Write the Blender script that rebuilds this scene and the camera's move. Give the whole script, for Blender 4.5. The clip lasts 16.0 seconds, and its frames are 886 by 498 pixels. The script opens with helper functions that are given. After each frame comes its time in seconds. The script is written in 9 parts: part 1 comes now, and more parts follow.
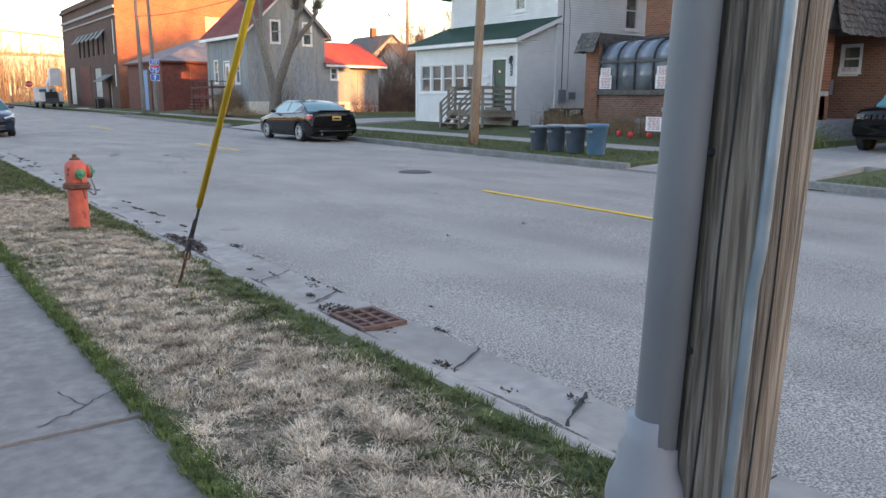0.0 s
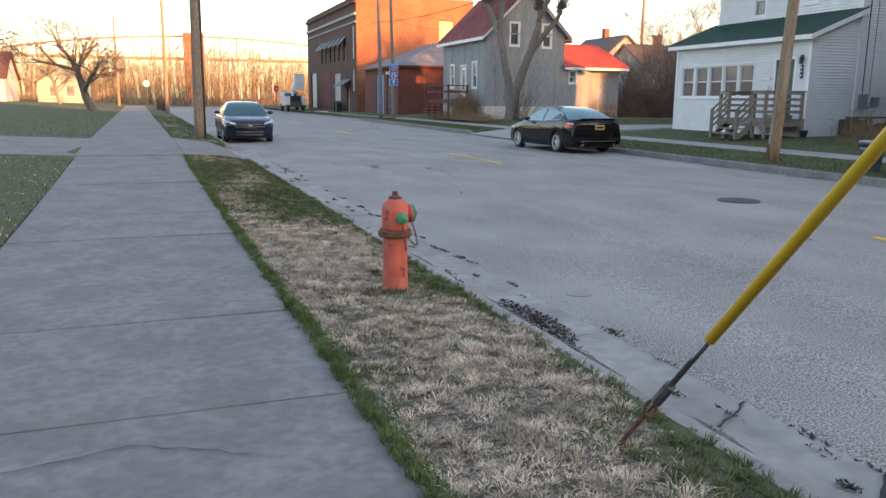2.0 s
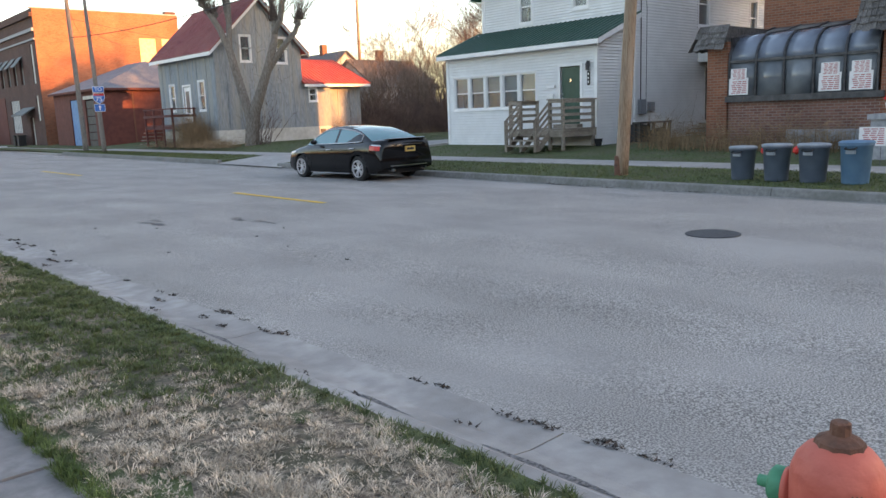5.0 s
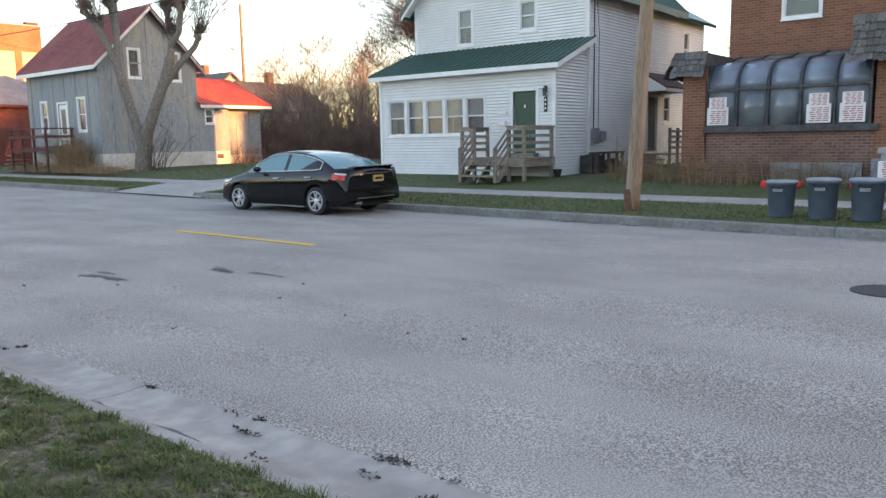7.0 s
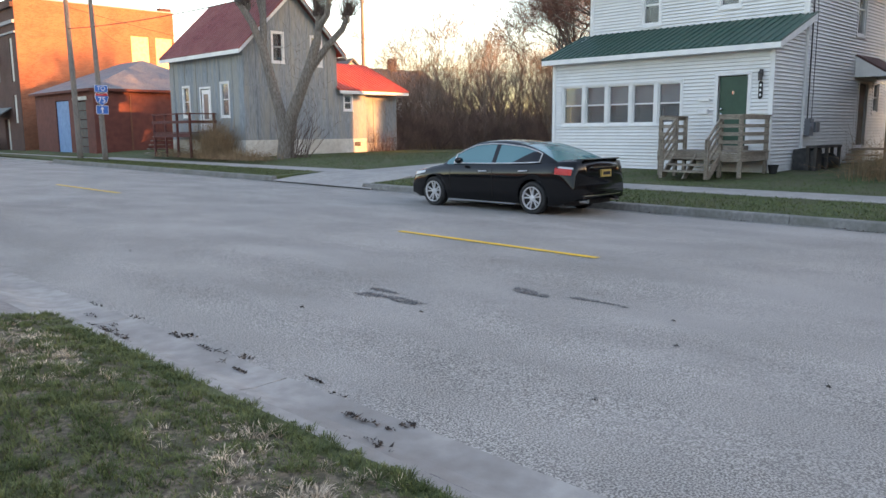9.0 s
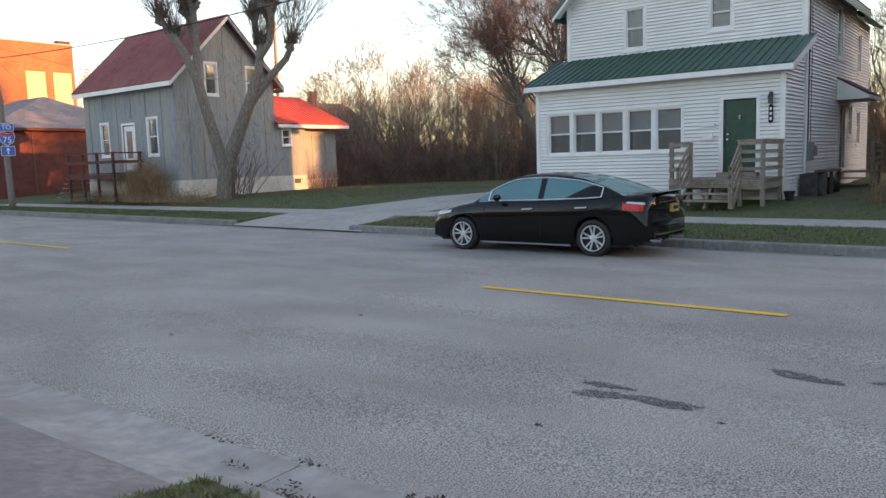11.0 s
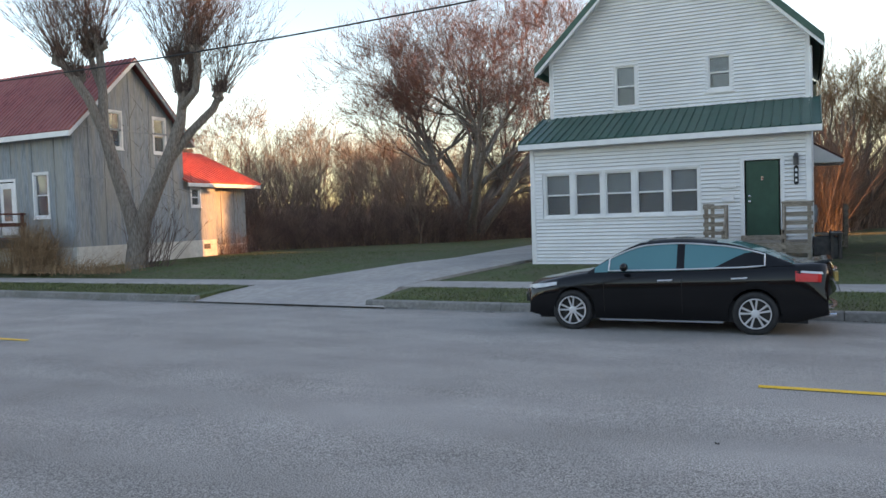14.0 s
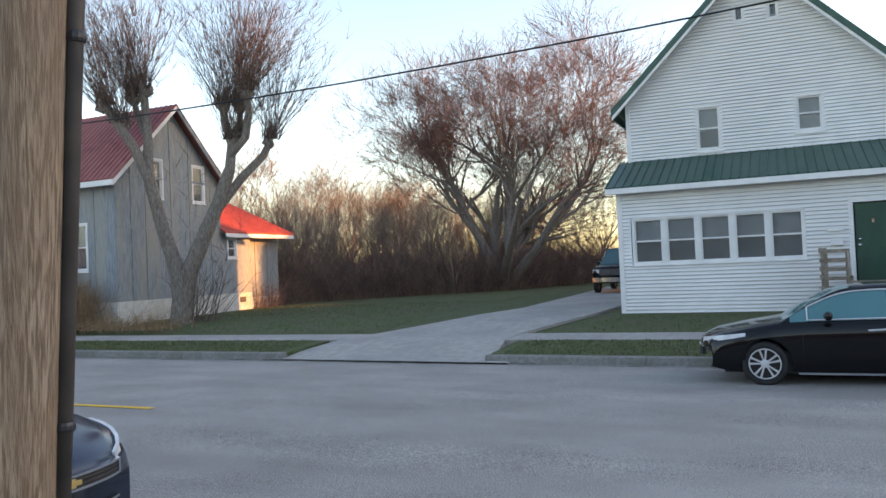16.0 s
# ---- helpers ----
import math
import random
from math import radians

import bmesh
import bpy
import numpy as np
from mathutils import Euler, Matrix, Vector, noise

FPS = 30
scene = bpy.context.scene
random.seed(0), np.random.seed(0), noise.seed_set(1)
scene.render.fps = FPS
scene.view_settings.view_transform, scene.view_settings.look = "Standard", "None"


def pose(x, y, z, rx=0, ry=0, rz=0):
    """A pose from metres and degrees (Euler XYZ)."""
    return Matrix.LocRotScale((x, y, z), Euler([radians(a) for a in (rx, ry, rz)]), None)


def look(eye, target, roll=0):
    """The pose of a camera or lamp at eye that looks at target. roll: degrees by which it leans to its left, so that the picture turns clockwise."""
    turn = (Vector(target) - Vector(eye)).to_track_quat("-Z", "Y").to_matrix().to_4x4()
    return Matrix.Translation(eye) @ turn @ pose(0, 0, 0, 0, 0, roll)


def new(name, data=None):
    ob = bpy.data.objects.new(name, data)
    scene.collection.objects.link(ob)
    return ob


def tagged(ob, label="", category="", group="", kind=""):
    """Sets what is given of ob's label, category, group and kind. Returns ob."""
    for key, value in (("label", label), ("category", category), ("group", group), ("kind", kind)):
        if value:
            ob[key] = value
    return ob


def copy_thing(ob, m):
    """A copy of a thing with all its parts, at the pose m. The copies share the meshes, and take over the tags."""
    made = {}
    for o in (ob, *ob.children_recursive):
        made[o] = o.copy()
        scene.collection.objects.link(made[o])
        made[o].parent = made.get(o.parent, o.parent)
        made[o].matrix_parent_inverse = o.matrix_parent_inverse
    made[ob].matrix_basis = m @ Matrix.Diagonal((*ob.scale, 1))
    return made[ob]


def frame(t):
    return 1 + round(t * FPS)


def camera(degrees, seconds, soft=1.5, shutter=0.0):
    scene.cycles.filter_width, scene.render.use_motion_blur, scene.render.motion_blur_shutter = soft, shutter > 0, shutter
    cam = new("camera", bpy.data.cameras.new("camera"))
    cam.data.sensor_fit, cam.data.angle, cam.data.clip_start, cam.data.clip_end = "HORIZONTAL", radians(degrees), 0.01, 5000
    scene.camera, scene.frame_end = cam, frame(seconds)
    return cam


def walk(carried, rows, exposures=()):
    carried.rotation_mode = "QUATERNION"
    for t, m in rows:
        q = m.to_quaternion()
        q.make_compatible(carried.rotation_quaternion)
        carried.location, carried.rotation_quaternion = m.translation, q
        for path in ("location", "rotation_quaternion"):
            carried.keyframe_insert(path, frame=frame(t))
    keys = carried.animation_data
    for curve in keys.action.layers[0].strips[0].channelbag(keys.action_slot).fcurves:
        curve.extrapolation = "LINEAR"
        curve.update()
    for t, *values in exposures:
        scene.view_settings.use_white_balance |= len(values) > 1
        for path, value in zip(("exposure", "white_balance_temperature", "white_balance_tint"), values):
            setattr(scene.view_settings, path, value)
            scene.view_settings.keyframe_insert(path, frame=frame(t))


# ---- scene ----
cam = camera(59.7, 16.0)
PATH = [
    (0, (0.148, 0.594, 1.446), (1.293, 2.189, 1.063), 0.5),
    (0.5, (0.138, 1.343, 1.469), (1.282, 2.929, 1.05), 1.9),
    (1, (0.024, 1.927, 1.521), (0.895, 3.69, 1.153), 1.4),
    (1.5, (0.018, 2.767, 1.51), (0.764, 4.579, 1.11), 0.4),
    (2, (0.0, 3.676, 1.556), (0.679, 5.518, 1.175), 0.5),
    (2.5, (-0.034, 4.519, 1.544), (0.674, 6.334, 1.091), 0.9),
    (3, (-0.056, 5.449, 1.544), (0.722, 7.242, 1.122), -0.4),
    (3.5, (-0.072, 6.269, 1.55), (0.878, 7.984, 1.153), -0.5),
    (4, (-0.077, 7.177, 1.573), (1.013, 8.815, 1.212), -1.1),
    (4.5, (-0.115, 7.988, 1.593), (1.148, 9.495, 1.227), -1.9),
    (5, (-0.072, 8.896, 1.577), (1.235, 10.371, 1.234), -2.1),
    (7.5, (0.074, 13.548, 1.567), (1.643, 14.757, 1.29), -0.9),
    (8, (0.039, 14.497, 1.551), (1.519, 15.827, 1.351), -0.3),
    (8.5, (-0.013, 15.318, 1.56), (1.376, 16.724, 1.253), -0.3),
    (10.8, (-0.12, 19.279, 1.664), (1.384, 20.574, 1.417), -2.4),
    (11, (-0.163, 19.642, 1.662), (1.407, 20.86, 1.434), -1.8),
    (11.5, (-0.218, 20.547, 1.691), (1.395, 21.712, 1.491), -2.6),
    (12, (-0.298, 21.388, 1.74), (1.232, 22.648, 1.47), -2.2),
    (12.5, (-0.356, 22.266, 1.754), (1.167, 23.544, 1.537), -0.8),
    (13, (-0.337, 23.187, 1.773), (1.275, 24.344, 1.521), -1.8),
    (13.5, (-0.262, 24.147, 1.771), (1.496, 25.086, 1.61), -1.7),
    (14, (-0.327, 25.005, 1.81), (1.478, 25.863, 1.729), -1.8),
    (14.5, (-0.336, 25.812, 1.811), (1.466, 26.679, 1.792), -1.3),
    (15, (-0.427, 26.625, 1.836), (1.34, 27.561, 1.818), -2.0),
    (15.5, (-0.474, 27.524, 1.868), (1.315, 28.418, 1.876), -3.1),
    (16, (-0.494, 28.238, 1.886), (1.339, 29.037, 1.932), -2.5),
]
walk(cam, [(t, look(eye, target, roll)) for t, eye, target, roll in PATH], exposures=[(0.0, 2.48, 8300, 23), (1.0, 2.42, 8300, 23), (1.5, 2.3, 8300, 23), (2.0, 2.24, 8300, 23), (3.0, 2.42, 8300, 22), (3.5, 2.26, 8300, 22), (4.0, 2.22, 8300, 22), (5.0, 2.36, 8400, 22), (7.5, 2.52, 8500, 22), (8.0, 2.15, 8500, 23), (8.6, 2.48, 8500, 23), (11.0, 2.12, 8600, 23), (12.5, 2.18, 8700, 23), (14.0, 2.1, 8200, 21), (16.0, 2.15, 8000, 21)])

# ---- light: low evening sun behind the camera, clear sky ----
SUN_AZ, SUN_EL = radians(155.0), radians(9.0)
world = bpy.data.worlds.new("evening_sky")
scene.world = world
world.use_nodes = True
_wn = world.node_tree.nodes
_sky = _wn.new("ShaderNodeTexSky")
_sky.sky_type, _sky.sun_disc = 'NISHITA', False
_sky.sun_elevation, _sky.sun_rotation = SUN_EL, SUN_AZ
_sky.air_density, _sky.dust_density, _sky.ozone_density = 1.0, 0.8, 1.8
_wn["Background"].inputs["Strength"].default_value = 0.15
world.node_tree.links.new(_sky.outputs[0], _wn["Background"].inputs["Color"])
_sun = new("sun", bpy.data.lights.new("sun", 'SUN'))
_sun.data.energy, _sun.data.angle, _sun.data.color = 3.2, radians(0.6), (1.0, 0.48, 0.18)
_sd = Vector((math.sin(SUN_AZ) * math.cos(SUN_EL), math.cos(SUN_AZ) * math.cos(SUN_EL), math.sin(SUN_EL)))
_sun.matrix_world = look(_sd * 200, (0, 0, 0))

# ---- materials ----
def surf(name, c1, c2, scale=4.0, rough=0.8, bump=0.0, bscale=60.0, metal=0.0, c3=None, stain=0.6, stretch=(1, 1, 1), spec=0.5, contrast=(0.35, 0.65), isle=0.0):
    m = bpy.data.materials.new(name)
    m.use_nodes = True
    n, l = m.node_tree.nodes, m.node_tree.links
    b = n["Principled BSDF"]
    tc = n.new("ShaderNodeTexCoord")
    mp = n.new("ShaderNodeMapping")
    mp.inputs["Scale"].default_value = stretch
    l.new(tc.outputs["Object"], mp.inputs[0])
    t1 = n.new("ShaderNodeTexNoise")
    t1.inputs["Scale"].default_value, t1.inputs["Detail"].default_value = scale, 6
    l.new(mp.outputs[0], t1.inputs["Vector"])
    r1 = n.new("ShaderNodeValToRGB")
    r1.color_ramp.elements[0].position, r1.color_ramp.elements[1].position = contrast
    r1.color_ramp.elements[0].color, r1.color_ramp.elements[1].color = (*c1, 1), (*c2, 1)
    l.new(t1.outputs[0], r1.inputs[0])
    col = r1.outputs[0]
    if c3:
        t2 = n.new("ShaderNodeTexNoise")
        t2.inputs["Scale"].default_value, t2.inputs["Detail"].default_value = scale * 0.13, 4
        l.new(mp.outputs[0], t2.inputs["Vector"])
        r2 = n.new("ShaderNodeValToRGB")
        r2.color_ramp.elements[0].position, r2.color_ramp.elements[1].position = 0.42, 0.62
        l.new(t2.outputs[0], r2.inputs[0])
        mu = n.new("ShaderNodeMath")
        mu.operation = 'MULTIPLY'
        mu.inputs[1].default_value = stain
        l.new(r2.outputs[0], mu.inputs[0])
        mx = n.new("ShaderNodeMix")
        mx.data_type = 'RGBA'
        l.new(mu.outputs[0], mx.inputs[0])
        l.new(col, mx.inputs[6])
        mx.inputs[7].default_value = (*c3, 1)
        col = mx.outputs[2]
    if isle:
        g = n.new("ShaderNodeNewGeometry")
        hs = n.new("ShaderNodeHueSaturation")
        mr = n.new("ShaderNodeMapRange")
        mr.inputs["To Min"].default_value, mr.inputs["To Max"].default_value = 1 - isle, 1 + isle
        l.new(g.outputs["Random Per Island"], mr.inputs[0])
        l.new(mr.outputs[0], hs.inputs["Value"])
        l.new(col, hs.inputs["Color"])
        col = hs.outputs[0]
    l.new(col, b.inputs["Base Color"])
    b.inputs["Roughness"].default_value, b.inputs["Metallic"].default_value = rough, metal
    b.inputs["Specular IOR Level"].default_value = spec
    if bump:
        t3 = n.new("ShaderNodeTexNoise")
        t3.inputs["Scale"].default_value, t3.inputs["Detail"].default_value = bscale, 5
        l.new(mp.outputs[0], t3.inputs["Vector"])
        bp = n.new("ShaderNodeBump")
        bp.inputs["Strength"].default_value, bp.inputs["Distance"].default_value = bump, 0.02
        l.new(t3.outputs[0], bp.inputs["Height"])
        l.new(bp.outputs[0], b.inputs["Normal"])
    return m


def brick_mat(name, c1, c2, mortar, axis="x"):
    """Brickwork at true size; axis is the direction that the wall faces."""
    m = bpy.data.materials.new(name)
    m.use_nodes = True
    n, l = m.node_tree.nodes, m.node_tree.links
    b = n["Principled BSDF"]
    tc, sx, cx = n.new("ShaderNodeTexCoord"), n.new("ShaderNodeSeparateXYZ"), n.new("ShaderNodeCombineXYZ")
    l.new(tc.outputs["Object"], sx.inputs[0])
    l.new(sx.outputs[1 if axis == "x" else 0], cx.inputs[0])
    l.new(sx.outputs[2], cx.inputs[1])
    br = n.new("ShaderNodeTexBrick")
    br.inputs["Scale"].default_value = 1.0
    br.inputs["Brick Width"].default_value, br.inputs["Row Height"].default_value = 0.215, 0.075
    br.inputs["Mortar Size"].default_value = 0.008
    br.inputs["Color1"].default_value, br.inputs["Color2"].default_value, br.inputs["Mortar"].default_value = (*c1, 1), (*c2, 1), (*mortar, 1)
    l.new(cx.outputs[0], br.inputs["Vector"])
    t = n.new("ShaderNodeTexNoise")
    t.inputs["Scale"].default_value, t.inputs["Detail"].default_value = 0.7, 6
    l.new(tc.outputs["Object"], t.inputs["Vector"])
    mr = n.new("ShaderNodeMapRange")
    mr.inputs["To Min"].default_value, mr.inputs["To Max"].default_value = 0.55, 1.4
    l.new(t.outputs[0], mr.inputs[0])
    hs = n.new("ShaderNodeHueSaturation")
    l.new(mr.outputs[0], hs.inputs["Value"])
    l.new(br.outputs[0], hs.inputs["Color"])
    l.new(hs.outputs[0], b.inputs["Base Color"])
    b.inputs["Roughness"].default_value = 0.9
    bp = n.new("ShaderNodeBump")
    bp.inputs["Strength"].default_value, bp.inputs["Distance"].default_value, bp.invert = 0.5, 0.01, True
    l.new(br.outputs["Fac"], bp.inputs["Height"])
    l.new(bp.outputs[0], b.inputs["Normal"])
    return m


def glass(name, tint, rough=0.03):
    m = bpy.data.materials.new(name)
    m.use_nodes = True
    b = m.node_tree.nodes["Principled BSDF"]
    b.inputs["Base Color"].default_value = (*tint, 1)
    b.inputs["Roughness"].default_value = rough
    b.inputs["Transmission Weight"].default_value = 0.9
    b.inputs["IOR"].default_value = 1.33
    return m


def asphalt_mat():
    """Old asphalt: coarse open aggregate in some stretches, worn smooth and paler in others."""
    m = bpy.data.materials.new("asphalt")
    m.use_nodes = True
    n, l = m.node_tree.nodes, m.node_tree.links
    b = n["Principled BSDF"]
    tc = n.new("ShaderNodeTexCoord")
    def tex(scale, detail, stretch=(1, 1, 1), rough=0.5):
        mp = n.new("ShaderNodeMapping")
        mp.inputs["Scale"].default_value = stretch
        l.new(tc.outputs["Object"], mp.inputs[0])
        t = n.new("ShaderNodeTexNoise")
        t.inputs["Scale"].default_value, t.inputs["Detail"].default_value, t.inputs["Roughness"].default_value = scale, detail, rough
        l.new(mp.outputs[0], t.inputs["Vector"])
        return t.outputs[0]
    def ramp(fac, p0, p1, c0, c1):
        r = n.new("ShaderNodeValToRGB")
        r.color_ramp.elements[0].position, r.color_ramp.elements[1].position = p0, p1
        r.color_ramp.elements[0].color, r.color_ramp.elements[1].color = (*c0, 1), (*c1, 1)
        l.new(fac, r.inputs[0])
        return r.outputs[0]
    def mix(fac, a, c, kind='MIX'):
        x = n.new("ShaderNodeMix")
        x.data_type, x.blend_type = 'RGBA', kind
        if isinstance(fac, float): x.inputs[0].default_value = fac
        else: l.new(fac, x.inputs[0])
        l.new(a, x.inputs[6]); l.new(c, x.inputs[7])
        return x.outputs[2]
    grit = tex(84, 3, (1, 1, 1), 0.6)
    coarse = ramp(grit, 0.41, 0.61, (0.115, 0.107, 0.10), (0.51, 0.475, 0.442))
    smooth = ramp(tex(40, 5), 0.3, 0.7, (0.285, 0.265, 0.25), (0.335, 0.313, 0.295))
    worn = ramp(tex(0.42, 5, (1, 0.6, 1), 0.6), 0.49, 0.68, (0.12, 0.12, 0.12), (0.9, 0.9, 0.9))
    col = mix(worn, coarse, smooth)
    col = mix(1.0, col, ramp(tex(0.9, 5, (1, 0.55, 1)), 0.35, 0.65, (0.84, 0.835, 0.83), (1.08, 1.08, 1.08)), 'MULTIPLY')
    col = mix(0.22, col, ramp(tex(1.0, 4, (1.5, 0.12, 1)), 0.38, 0.62, (0.80, 0.80, 0.80), (1.1, 1.1, 1.1)), 'MULTIPLY')
    l.new(col, b.inputs["Base Color"])
    b.inputs["Roughness"].default_value = 0.9
    inv = ramp(worn, 0.2, 1.0, (0.55, 0.55, 0.55), (0.08, 0.08, 0.08))
    bp = n.new("ShaderNodeBump")
    bp.inputs["Distance"].default_value = 0.012
    l.new(inv, bp.inputs["Strength"]); l.new(grit, bp.inputs["Height"])
    l.new(bp.outputs[0], b.inputs["Normal"])
    return m


